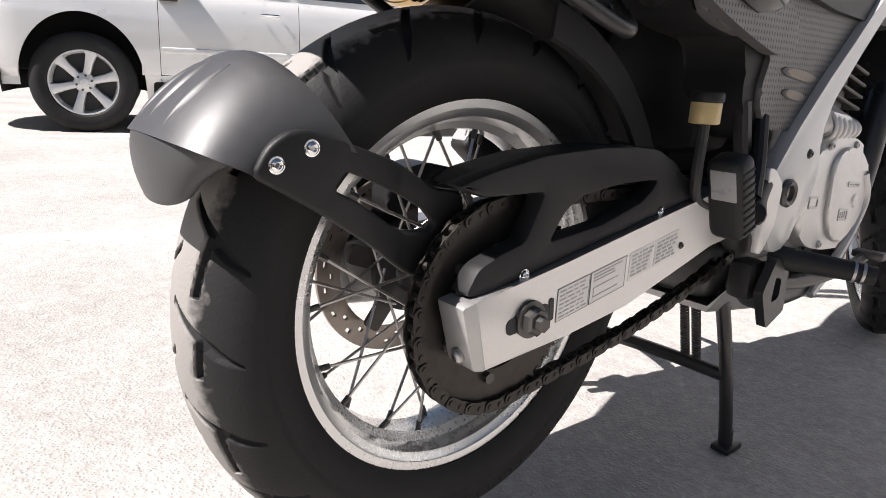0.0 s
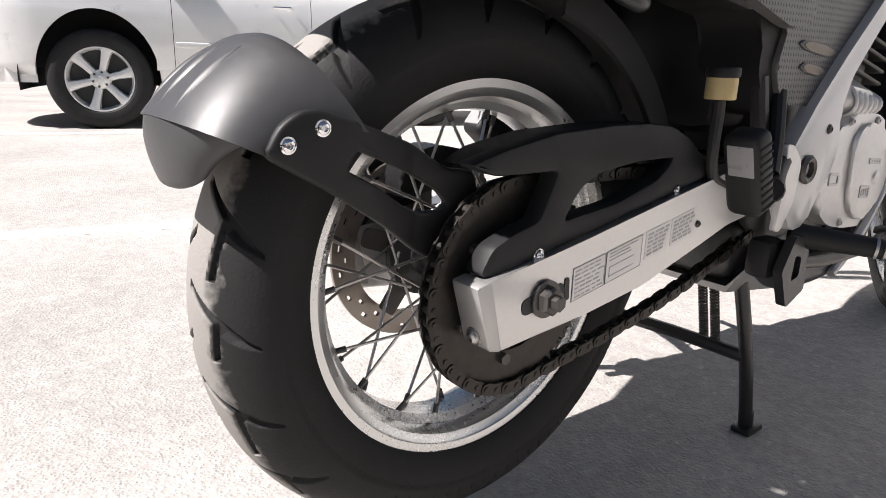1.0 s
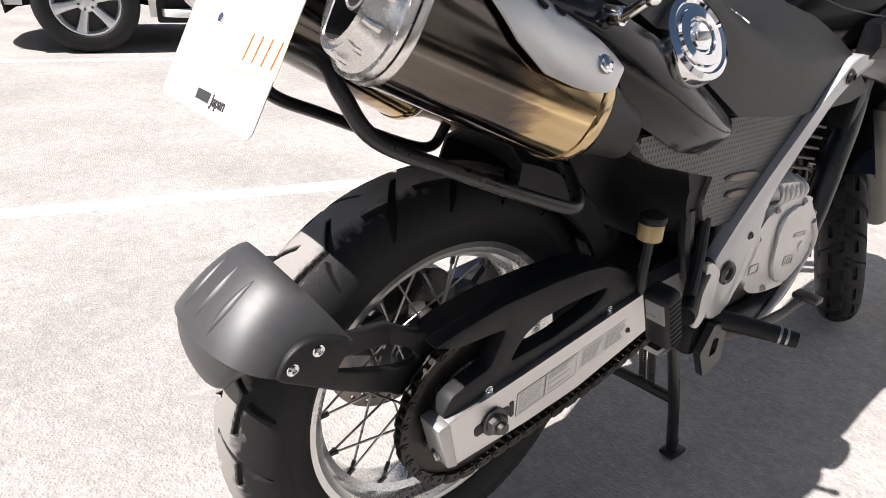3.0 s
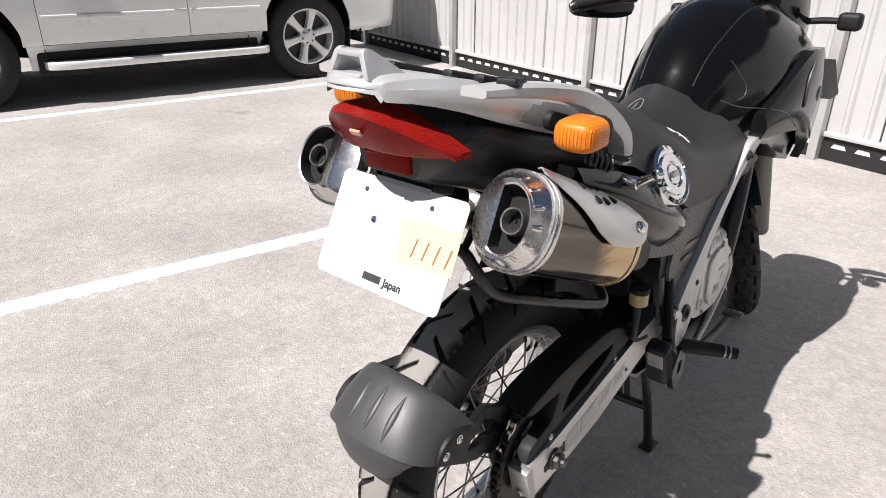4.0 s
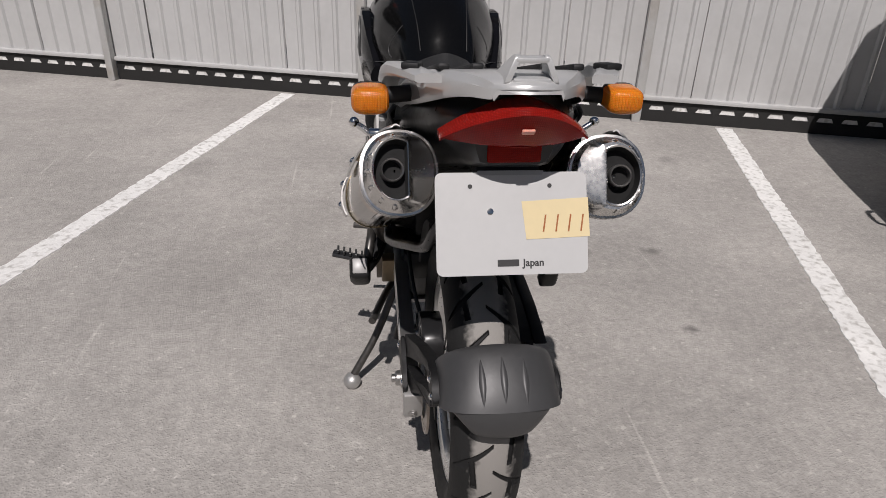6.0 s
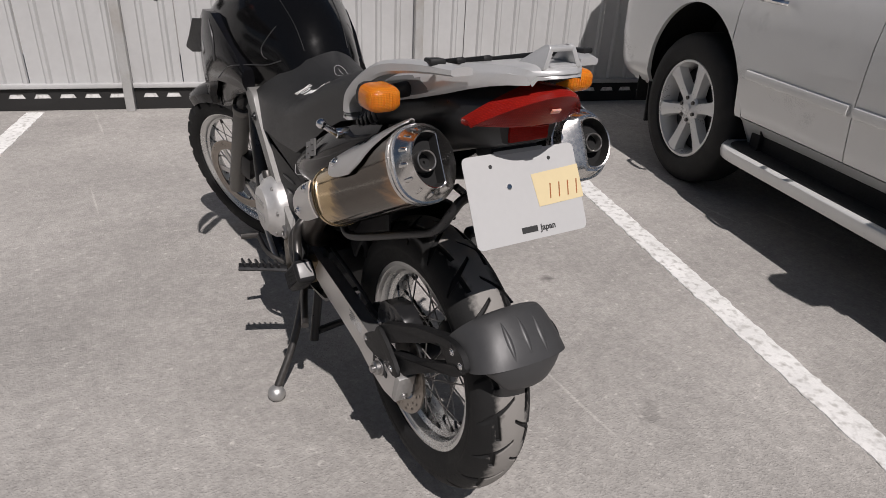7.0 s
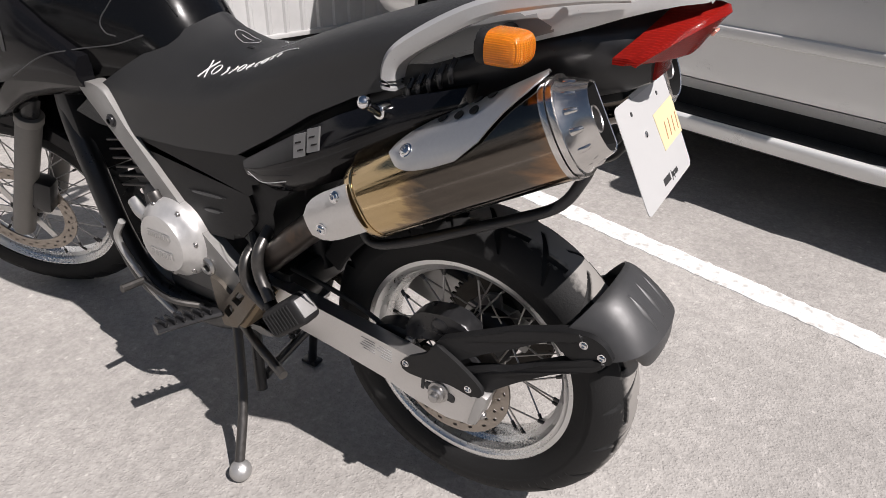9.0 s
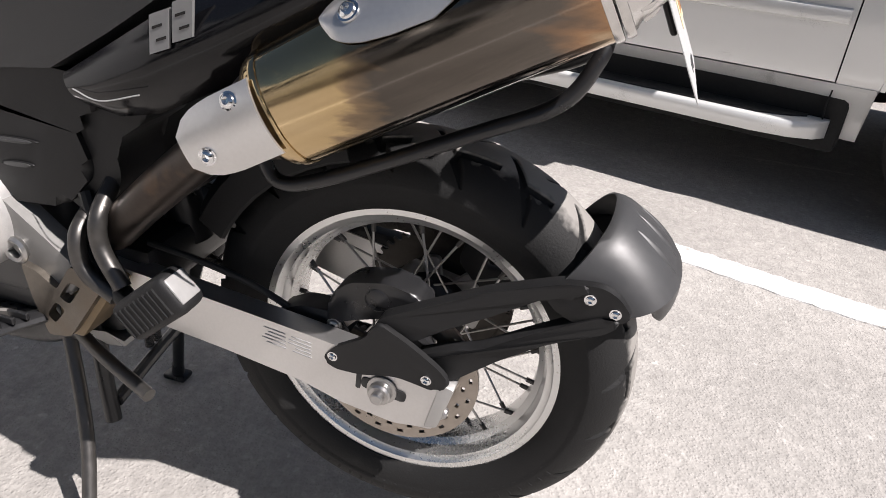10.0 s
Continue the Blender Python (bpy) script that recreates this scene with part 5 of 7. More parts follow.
tube(bm, [(-0.062, -0.285, 0.9905), (0, -0.306, 0.9895), (0.062, -0.285, 0.9905)], 0.0012, 5, 6)
part("lens_edge", bm, RED, light)
bm = bmesh.new()
box(bm, (0, -0.262, 0.970), (0.080, 0.026, 0.032), None, 0.004)
part("lower_lens", bm, RED, light)
bm = bmesh.new()
box(bm, (0.003, -0.329, 1.018), (0.018, 0.004, 0.009), pose(0, 0, 0, 35), 0.0012, 1)
part("reflector_window", bm, lens_mat("pale_red_lens", (0.75, 0.36, 0.28)), light)

# indicators
for s in (1, -1):
    bm = bmesh.new()
    cx, cz = s * 0.205, 1.011
    rings = []
    for k, y in ((1.0, -0.116), (1.0, -0.136), (0.985, -0.145), (0.94, -0.1515), (0.84, -0.1565), (0.66, -0.1600), (0.42, -0.1620), (0.15, -0.1628)):
        rings.append([Vector((cx + 0.030 * k * math.copysign(abs(math.cos(w)) ** 0.62, math.cos(w)), y, cz + 0.0215 * k * math.copysign(abs(math.sin(w)) ** 0.62, math.sin(w)))) for w in [2 * math.pi * i / 40 for i in range(40)]])
    skin(bm, rings)
    ind = part("indicator", bm, AMBER, bike, "amber indicator lamp on a short black stalk", 60)
    for j in range(11):
        bm = bmesh.new()
        u = -0.82 + j * 0.164
        x = cx + 0.030 * u
        pts = []
        reach = 0.80 * math.sqrt(1 - 0.75 * u * u)
        for w in (-1.0, -0.6, 0.0, 0.6, 1.0):
            e = (abs(u) ** 3.2 + abs(w * reach) ** 3.2) ** (1 / 3.2)
            pts.append((x, -0.1628 + 0.0112 * e ** 2.8 + 0.0012 * w ** 4, cz + 0.0215 * w * reach))
        tube(bm, pts, 0.0012, 6, 3)
        part("lens_rib", bm, AMBER, ind)
    bm = bmesh.new()
    prism(bm, rounded([(s * 0.177, 0.991), (s * 0.233, 0.991), (s * 0.233, 1.031), (s * 0.177, 1.031)], 0.013, 5), -0.1185, -0.102, 0.004, axis=1)
    part("housing", bm, BLACK, ind)
    bm = bmesh.new()
    tube(bm, [(s * 0.19, -0.112, 1.011), (s * 0.15, -0.107, 1.013), (s * 0.11, -0.10, 1.015)], 0.0135, 12)
    part("stalk", bm, BLACK, ind)

# number plate carrier, plate and note
PL = Matrix.Translation((0.001, -0.2545, 0.9105)) @ pose(0, 0, 0, -27.4)


def on_plate(pts, d0, d1, bevel=0.0):
    """A flat shape on the plate: x across, s down from the screw holes, made solid from d0 to d1 behind its face."""
    bm = bmesh.new()
    prism(bm, [(x, -s) for x, s in pts], -d1, -d0, bevel, axis=1)
    bmesh.ops.transform(bm, matrix=PL, verts=bm.verts)
    return bm


bm = on_plate(rounded([(-0.114, -0.021), (0.119, -0.021), (0.119, 0.134), (-0.114, 0.134)], 0.012, 5), -0.0005, 0.0005)
plate = tagged(part("number_plate", bm, PLATE), "blank white dealer plate with a paper note stuck on", "number plate")
for x in (-0.061, 0.061):
    part("screw_hole", on_plate([(x + 0.0034 * math.cos(a), 0.0034 * math.sin(a)) for a in (2 * math.pi * i / 16 for i in range(16))], 0.0003, 0.0012), INK, plate)
part("centre_screw", on_plate([(-0.031 + 0.005 * math.cos(a), 0.038 + 0.005 * math.sin(a)) for a in (2 * math.pi * i / 18 for i in range(18))], 0.0003, 0.0022, 0.0006), CHROME, plate)
part("clip", on_plate(rounded([(-0.050, -0.0235), (0.052, -0.0235), (0.050, -0.0165), (-0.047, -0.0165)], 0.002), 0.0003, 0.0013), GREYPRINT, plate, "dark grey clip at the plate's upper edge")
note_t = [(0.017, 0.0235), (0.1205, 0.0185), (0.1225, 0.078), (0.0235, 0.081)]
note = part("paper_note", on_plate(note_t, 0.0007, 0.0012), PAPER, plate, "yellow paper note with handwritten brown figures")
for j in range(4):
    x = 0.052 + j * 0.0195
    part("pen_stroke", on_plate([(x - 0.0032, 0.070), (x + 0.0008, 0.044), (x + 0.0032, 0.044), (x - 0.0008, 0.070)], 0.0013, 0.0016), PEN, note)
for x0, x1 in ((-0.0215, 0.0115),):
    part("print_bar", on_plate([(x0, 0.1108), (x1, 0.1108), (x1, 0.1212), (x0, 0.1212)], 0.0004, 0.0009), INK, plate)
cu = bpy.data.curves.new("word", "FONT")
cu.body, cu.size, cu.extrude, cu.align_x, cu.offset = "Japan", 0.0155, 0.0002, "LEFT", 0.0004
tmp = bpy.data.objects.new("word", cu)
scene.collection.objects.link(tmp)
bpy.context.view_layer.update()
me = bpy.data.meshes.new_from_object(tmp)
bpy.data.objects.remove(tmp)
me.materials.append(INK)
word = new("word", me)
word.parent = plate
word.matrix_basis = PL @ Matrix.Translation((0.0175, -0.0008, -0.1212)) @ pose(0, 0, 0, 90)
bm = bmesh.new()
box(bm, (0, -0.212, 0.930), (0.10, 0.05, 0.03), pose(0, 0, 0, -20), 0.006)
box(bm, (0, -0.262, 0.885), (0.13, 0.008, 0.09), pose(0, 0, 0, -27), 0.004)
part("plate_carrier", bm, BLACK, bike)
# ---- tank, seat and side covers ----
bm = bmesh.new()
skin(bm, [section(y, hb, zb, hw, zm, zt, n) for y, hb, zb, hw, zm, zt, n in
          ((0.565, 0.06, 0.80, 0.07, 0.84, 0.890, 2.0), (0.61, 0.075, 0.79, 0.092, 0.84, 0.930, 1.9), (0.637, 0.085, 0.785, 0.104, 0.845, 0.966, 1.9), (0.667, 0.095, 0.78, 0.115, 0.85, 1.004, 1.95), (0.705, 0.102, 0.775, 0.127, 0.855, 1.037, 2.0), (0.76, 0.11, 0.77, 0.145, 0.86, 1.067, 2.0), (0.82, 0.12, 0.76, 0.166, 0.87, 1.093, 2.1),
           (0.88, 0.13, 0.76, 0.186, 0.88, 1.110, 2.1), (0.98, 0.14, 0.745, 0.200, 0.89, 1.112, 2.2), (1.08, 0.15, 0.725, 0.207, 0.89, 1.085, 2.3), (1.16, 0.155, 0.69, 0.205, 0.87, 1.05, 2.4), (1.24, 0.155, 0.645, 0.185, 0.84, 1.01, 2.5), (1.29, 0.14, 0.64, 0.16, 0.80, 0.96, 2.5))])
tank_tree = BVHTree.FromBMesh(bm)
tank = part("fuel_tank", bm, NAVY, bike, "glossy black fuel tank cover", 60)
for s in (1, -1):
    bm = bmesh.new()
    rows = []
    for y, z0, z1, x in ((0.80, 0.80, 0.86, 0.190), (0.90, 0.80, 0.93, 0.212), (1.0, 0.79, 0.985, 0.224), (1.1, 0.765, 0.985, 0.226), (1.2, 0.70, 0.95, 0.215), (1.275, 0.645, 0.90, 0.190)):
        rows.append([Vector((s * (x - 0.02 + 0.022 * math.sin(math.pi * (0.15 + 0.7 * j / 8))), y, z0 + (z1 - z0) * j / 8)) for j in range(9)] +
                    [Vector((s * (x - 0.035), y, z0 + (z1 - z0) * j / 8)) for j in range(8, -1, -1)])
    skin(bm, rows)
    fair_tree = BVHTree.FromBMesh(bm)
    fair = part("side_fairing", bm, FAIRING, tank, "dark grey-black side fairing")
    # panel edges along the side; the thick upright grey tube imitates a fork cover's highlight
    for line, r in (([(0.99, 0.80), (0.93, 0.83), (0.86, 0.862), (0.79, 0.875), (0.735, 0.885), (0.68, 0.905)], 0.0015),
                    ([(0.735, 0.985), (0.75, 0.955), (0.765, 0.925), (0.755, 0.905), (0.735, 0.900)], 0.0014),
                    ([(1.02, 0.965), (0.985, 0.930), (0.975, 0.895), (0.98, 0.855)], 0.0045)):
        pts = []
        for q in smooth_path([(0, *p) for p in line], 4):
            reach = [t.ray_cast(Vector((s * 0.5, q.y, q.z)), Vector((-s, 0, 0)))[0] for t in (fair_tree, tank_tree)]
            reach = [abs(h.x) for h in reach if h]
            if reach:
                pts.append((s * max(reach), q.y, q.z))
        bm = bmesh.new()
        tube(bm, pts, r, 6, 1)
        part("edge_and_highlight", bm, GREYPLASTIC, fair)
    # joint between the middle of the tank and its shoulder
    pts = []
    for j in range(14):
        t = j / 13
        hit_at = tank_tree.ray_cast(Vector((s * (0.062 + 0.040 * t), 0.635 + 0.42 * t, 1.4)), Vector((0, 0, -1)))[0]
        if hit_at:
            pts.append(hit_at)
    bm = bmesh.new()
    tube(bm, pts, 0.0018, 6, 2)
    part("tank_joint", bm, BLACK, tank)
    # round badge on the side and the fin in front of it
    bm = bmesh.new()
    lathe(bm, [(0, 0.004), (0.026, 0.004), (0.031, 0.002), (0.031, -0.004), (0, -0.004)], (s * 0.2185, 1.12, 0.875), 28, Vector((s, 0.35, 0.1)).normalized(), closed=False)
    part("badge", bm, GREYPRINT, fair, "round grey badge")
    bm = bmesh.new()
    skin(bm, [[Vector((s * x, y, z)) for x, y, z in r] for r in (
        ((0.215, 1.12, 0.955), (0.205, 1.14, 0.84), (0.17, 1.13, 0.85), (0.18, 1.11, 0.955)),
        ((0.225, 1.23, 0.940), (0.214, 1.25, 0.835), (0.18, 1.24, 0.84), (0.19, 1.22, 0.940)),
        ((0.219, 1.35, 0.868), (0.212, 1.36, 0.81), (0.19, 1.35, 0.81), (0.195, 1.34, 0.868)),
        ((0.210, 1.47, 0.815), (0.209, 1.475, 0.805), (0.203, 1.47, 0.805), (0.204, 1.465, 0.815)))])
    part("fairing_fin", bm, BLACK, fair, "pointed dark grey plastic fin")

bm = bmesh.new()
S = []
for y, hb, zb, hw, zm, zt, n, sh in (
        (0.592, 0.165, 0.752, 0.158, 0.80, 0.936, 1.4, 1.40), (0.582, 0.170, 0.738, 0.165, 0.80, 0.943, 1.42, 1.40), (0.55, 0.172, 0.724, 0.167, 0.80, 0.923, 1.42, 1.25), (0.50, 0.174, 0.722, 0.170, 0.80, 0.902, 1.55, 1.0), (0.44, 0.176, 0.728, 0.173, 0.81, 0.900, 1.85, 0.55),
        (0.37, 0.178, 0.745, 0.174, 0.84, 0.916, 2.3, 0.15), (0.30, 0.176, 0.795, 0.172, 0.875, 0.945, 2.7, 0.05), (0.22, 0.172, 0.850, 0.168, 0.91, 0.974, 3.0, 0.0), (0.13, 0.168, 0.895, 0.164, 0.94, 1.003, 3.0, 0.0),
        (0.04, 0.160, 0.925, 0.155, 0.965, 1.022, 3.0, 0.0), (-0.03, 0.14, 0.95, 0.14, 0.985, 1.03, 2.8, 0.0), (-0.06, 0.11, 0.97, 0.11, 0.99, 1.02, 2.5, 0.0)):
    S.append(section(y, hb, zb, hw, zm, zt, n, sh))
skin(bm, S)
seat_tree = BVHTree.FromBMesh(bm)
seat = part("seat", bm, VINYL, bike, "long black vinyl seat with white print")


def seat_z(x, y):
    """The height of the seat's upper surface."""
    got = seat_tree.ray_cast(Vector((x, y, 1.4)), Vector((0, 0, -1)))[0]
    return got.z if got else 0.92


def print_line(pts, r=0.0011, material=LETTER):
    bm = bmesh.new()
    tube(bm, [(x, y, seat_z(x, y) + 0.0010) for x, y in pts], r, 5, 2)
    part("print_stroke", bm, material, seat)


for s in (1, -1):
    # white signature-like print: slanting strokes and loops that grow smaller along a line
    rnd = random.Random(3)
    p, q = (Vector((-0.113, 0.508)), Vector((-0.138, 0.285))) if s < 0 else (Vector((0.128, 0.440)), Vector((0.052, 0.395)))
    along = (q - p).normalized()
    across = Vector((-along.y, along.x)) * (-1 if s < 0 else 1)
    length = (q - p).length
    for lean in (0.011, -0.009):
        print_line([tuple(p + across * 0.020 * w + along * lean * w) for w in (-1, -0.4, 0.2, 1)], 0.0013)
    n = 9
    for j in range(n):
        c = p + along * (0.024 + (length - 0.024) * (j / n) ** 0.9)
        hh = 0.0115 * (1 - 0.62 * j / n)
        ww = 0.0085 * (1 - 0.2 * j / n)
        if j % 3 == 0:
            print_line([tuple(c + along * ww * math.cos(w) + across * hh * math.sin(w)) for w in (0, 0.8, 1.6, 2.4, 3.2, 4.0, 4.8, 5.6, 6.3)])
        else:
            print_line([tuple(c + across * hh * w + along * (ww * rnd.uniform(0.2, 0.6) * math.sin(2.6 * w + j))) for w in (-1, -0.5, 0, 0.5, 1)])
            print_line([tuple(c + along * ww * w + across * hh * rnd.uniform(-0.7, 0.7)) for w in (-0.7, 0, 0.8)], 0.0009)
    print_line([tuple(p.lerp(q, t) - across * 0.004 * (1 + math.sin(9 * t))) for t in (0.62, 0.7, 0.8, 0.9, 1.0, 1.1)], 0.0008)
# grey oval with a bar and small marks behind it
print_line([(-0.012 + 0.014 * math.sin(w), 0.505 + 0.030 * math.cos(w)) for w in [i * math.pi / 10 for i in range(21)]], 0.0007, GREYPRINT)
print_line([(-0.012, 0.520), (-0.012, 0.505), (-0.011, 0.492)], 0.0008, GREYPRINT)
print_line([(-0.040, 0.478), (-0.041, 0.462)], 0.0026, INK)
print_line([(-0.052, 0.380), (-0.062, 0.345), (-0.074, 0.315), (-0.086, 0.285)], 0.0009, GREYPRINT)
print_line([(0.020, 0.440), (0.004, 0.420), (-0.010, 0.405)], 0.0012, LETTER)


for s in (1, -1):
    # air box cover: perforated on the right, plain on the left
    if s > 0:
        cov = [(0.735, 0.725), (0.55, 0.728), (0.405, 0.740), (0.205, 0.735), (0.205, 0.704), (0.250, 0.687), (0.327, 0.676), (0.388, 0.666), (0.380, 0.640), (0.371, 0.611), (0.382, 0.584), (0.405, 0.563), (0.51, 0.560), (0.63, 0.69)]
    else:
        cov = [(0.74, 0.715), (0.55, 0.722), (0.405, 0.742), (0.33, 0.735), (0.345, 0.70), (0.395, 0.68), (0.375, 0.612), (0.432, 0.553), (0.535, 0.545), (0.64, 0.66)]
    bm = bmesh.new()
    prism(bm, rounded(cov, 0.018, 4), s * (0.150 if s > 0 else 0.06), s * 0.166, 0.006 if s > 0 else 0.014, seg=4)
    cover = part("airbox_cover", bm, PERF if s > 0 else BLACK, bike, "dark perforated plastic side cover with two slots" if s > 0 else "matt black plastic side cover with two slim slots")
    if s > 0:
        bm = bmesh.new()
        prism(bm, rounded(cov, 0.018, 4), 0.06, 0.150)
        part("cover_body", bm, BLACK, cover)
    bm = bmesh.new()
    prism(bm, rounded([(0.42, 0.738), (0.28, 0.735), (0.285, 0.695), (0.345, 0.655), (0.338, 0.61), (0.372, 0.548), (0.42, 0.545), (0.45, 0.60)], 0.02, 4), s * 0.07, s * 0.158, 0.005, seg=2)
    part("cover_rim", bm, BLACK, cover)
    if s > 0:
        bm = bmesh.new()
        prism(bm, rounded([(0.150, 0.745), (0.176, 0.716), (0.236, 0.695), (0.293, 0.678), (0.362, 0.660), (0.392, 0.659), (0.428, 0.674), (0.424, 0.700), (0.385, 0.724), (0.372, 0.748)], 0.014, 4), 0.163, 0.181, 0.008, seg=4)
        part("upper_cover", bm, PERF, cover, "bulged perforated upper piece")
    for y0, z0, y1, z1, hh in (((0.420, 0.643, 0.536, 0.632, 0.0075), (0.430, 0.614, 0.506, 0.606, 0.007)) if s > 0 else ((0.452, 0.640, 0.556, 0.634, 0.0042), (0.468, 0.606, 0.522, 0.602, 0.004))):
        a, b = Vector((y0, z0)), Vector((y1, z1))
        dd = (b - a).normalized()
        nn = Vector((-dd.y, dd.x))
        oval = []
        for j in range(24):
            w = 2 * math.pi * j / 24
            oval.append((a + b) / 2 + dd * (b - a).length / 2 * math.copysign(abs(math.cos(w)) ** 0.7, math.cos(w)) + nn * hh * math.sin(w))
        bm = bmesh.new()
        prism(bm, [tuple(q) for q in oval], s * 0.160, s * 0.1685, 0.002)
        slot = part("vent_slot", bm, GREYPLASTIC if s > 0 else BLACK, cover)
        bm = bmesh.new()
        prism(bm, [tuple((a + b) / 2 + (q - (a + b) / 2) * 0.82) for q in oval], s * 0.160, s * 0.1695, 0.001)
        part("slot_inlay", bm, DARKCAST if s > 0 else GREYPLASTIC, slot)
    # glossy side panel
    bm = bmesh.new()
    top = [(0.376, 0.742), (0.330, 0.768), (0.240, 0.820), (0.150, 0.868), (0.05, 0.910), (-0.06, 0.940)]
    low = [(0.352, 0.710), (0.300, 0.704), (0.243, 0.717), (0.142, 0.767), (0.036, 0.833), (-0.04, 0.882)]
    rows = []
    for i, (a, b) in enumerate(zip(top, low)):
        t = i / 5
        bulge = 0.034 * math.sin(math.pi * min(1, 0.12 + t * 0.75))
        base = 0.176 - 0.04 * max(0, t - 0.6)
        rows.append([Vector((s * (base + bulge * math.sin(math.pi * (0.1 + 0.8 * j / 8))), a[0] + (b[0] - a[0]) * j / 8, a[1] + (b[1] - a[1]) * j / 8)) for j in range(9)] +
                    [Vector((s * (base - 0.03), a[0] + (b[0] - a[0]) * j / 8, a[1] + (b[1] - a[1]) * j / 8)) for j in range(8, -1, -1)])
    skin(bm, rows)
    panel = part("side_panel", bm, GLOSS, bike, "glossy black side panel with a grey emblem" if s < 0 else "glossy black side panel with the fuel filler")
    if s < 0:
        # two slanting grey emblem blocks, each with two notches
        for y, z in ((0.207, 0.813), (0.178, 0.828)):
            bm = bmesh.new()
            prism(bm, [(y + a, z + b) for a, b in ((0.012, 0.017), (-0.012, 0.026), (-0.006, -0.014), (0.018, -0.023))], -0.2125, -0.2085)
            block = part("emblem_block", bm, EMBLEM, panel)
            for a, b in ((0.004, 0.006), (0.001, -0.006)):
                bm = bmesh.new()
                prism(bm, [(y + a + i, z + b + j) for i, j in ((0.006, 0.0), (-0.006, 0.0045), (-0.0055, 0.0015), (0.0065, -0.003))], -0.2131, -0.2115)
                part("emblem_notch", bm, GLOSS, block)
        # thin grey line in place of the gloss highlight along the lower edge
        bm = bmesh.new()
        tube(bm, [(-0.196, 0.350, 0.732), (-0.2125, 0.30, 0.730), (-0.2135, 0.245, 0.745)], 0.0008, 5, 5)
        part("edge_sheen", bm, GREYPRINT, panel)
    else:
        q = Vector((0.86, -0.05, 0.50)).normalized()
        cc = Vector((0.192, 0.222, 0.862))
        bm = bmesh.new()
        lathe(bm, [(0, 0.010), (0.017, 0.010), (0.019, 0.007), (0.022, 0.007), (0.024, 0.011), (0.036, 0.010), (0.038, 0.006), (0.043, 0.006), (0.046, 0.009), (0.053, 0.006), (0.055, 0.0), (0.055, -0.02), (0, -0.02)], cc, 48, q, closed=False)
        cap = part("fuel_filler_cap", bm, CHROME, panel, "round chrome fuel filler cap")
        bm = bmesh.new()
        box(bm, cc + q * 0.012, (0.026, 0.010, 0.004), q.to_track_quat("Z", "Y").to_matrix().to_4x4(), 0.002)
        part("key_flap", bm, STEEL, cap)
    # knob for luggage
    bm = bmesh.new()
    cyl(bm, (s * 0.165, 0.058, 0.893), (s * 0.206, 0.060, 0.894), 0.0105, seg=16, bevel=0.002)
    cyl(bm, (s * 0.202, 0.060, 0.893), (s * 0.230, 0.063, 0.912), 0.0072, 0.0062, 14)
    bmesh.ops.create_uvsphere(bm, u_segments=18, v_segments=12, radius=0.0098, matrix=Matrix.Translation((s * 0.234, 0.0635, 0.9155)))
    part("luggage_knob", bm, CHROME, bike, "chrome luggage fixing knob")
    # ribbed cable cover below the rail
    for j in range(5):
        bm = bmesh.new()
        y = 0.035 - j * 0.017
        tube(bm, [(s * 0.164, y, 0.905 + 0.55 * (0.035 - y)), (s * 0.171, y - 0.002, 0.921 + 0.55 * (0.035 - y)), (s * 0.162, y - 0.005, 0.938 + 0.55 * (0.035 - y))], 0.0042, 8, 4)
        part("cable_rib", bm, SATIN, bike)

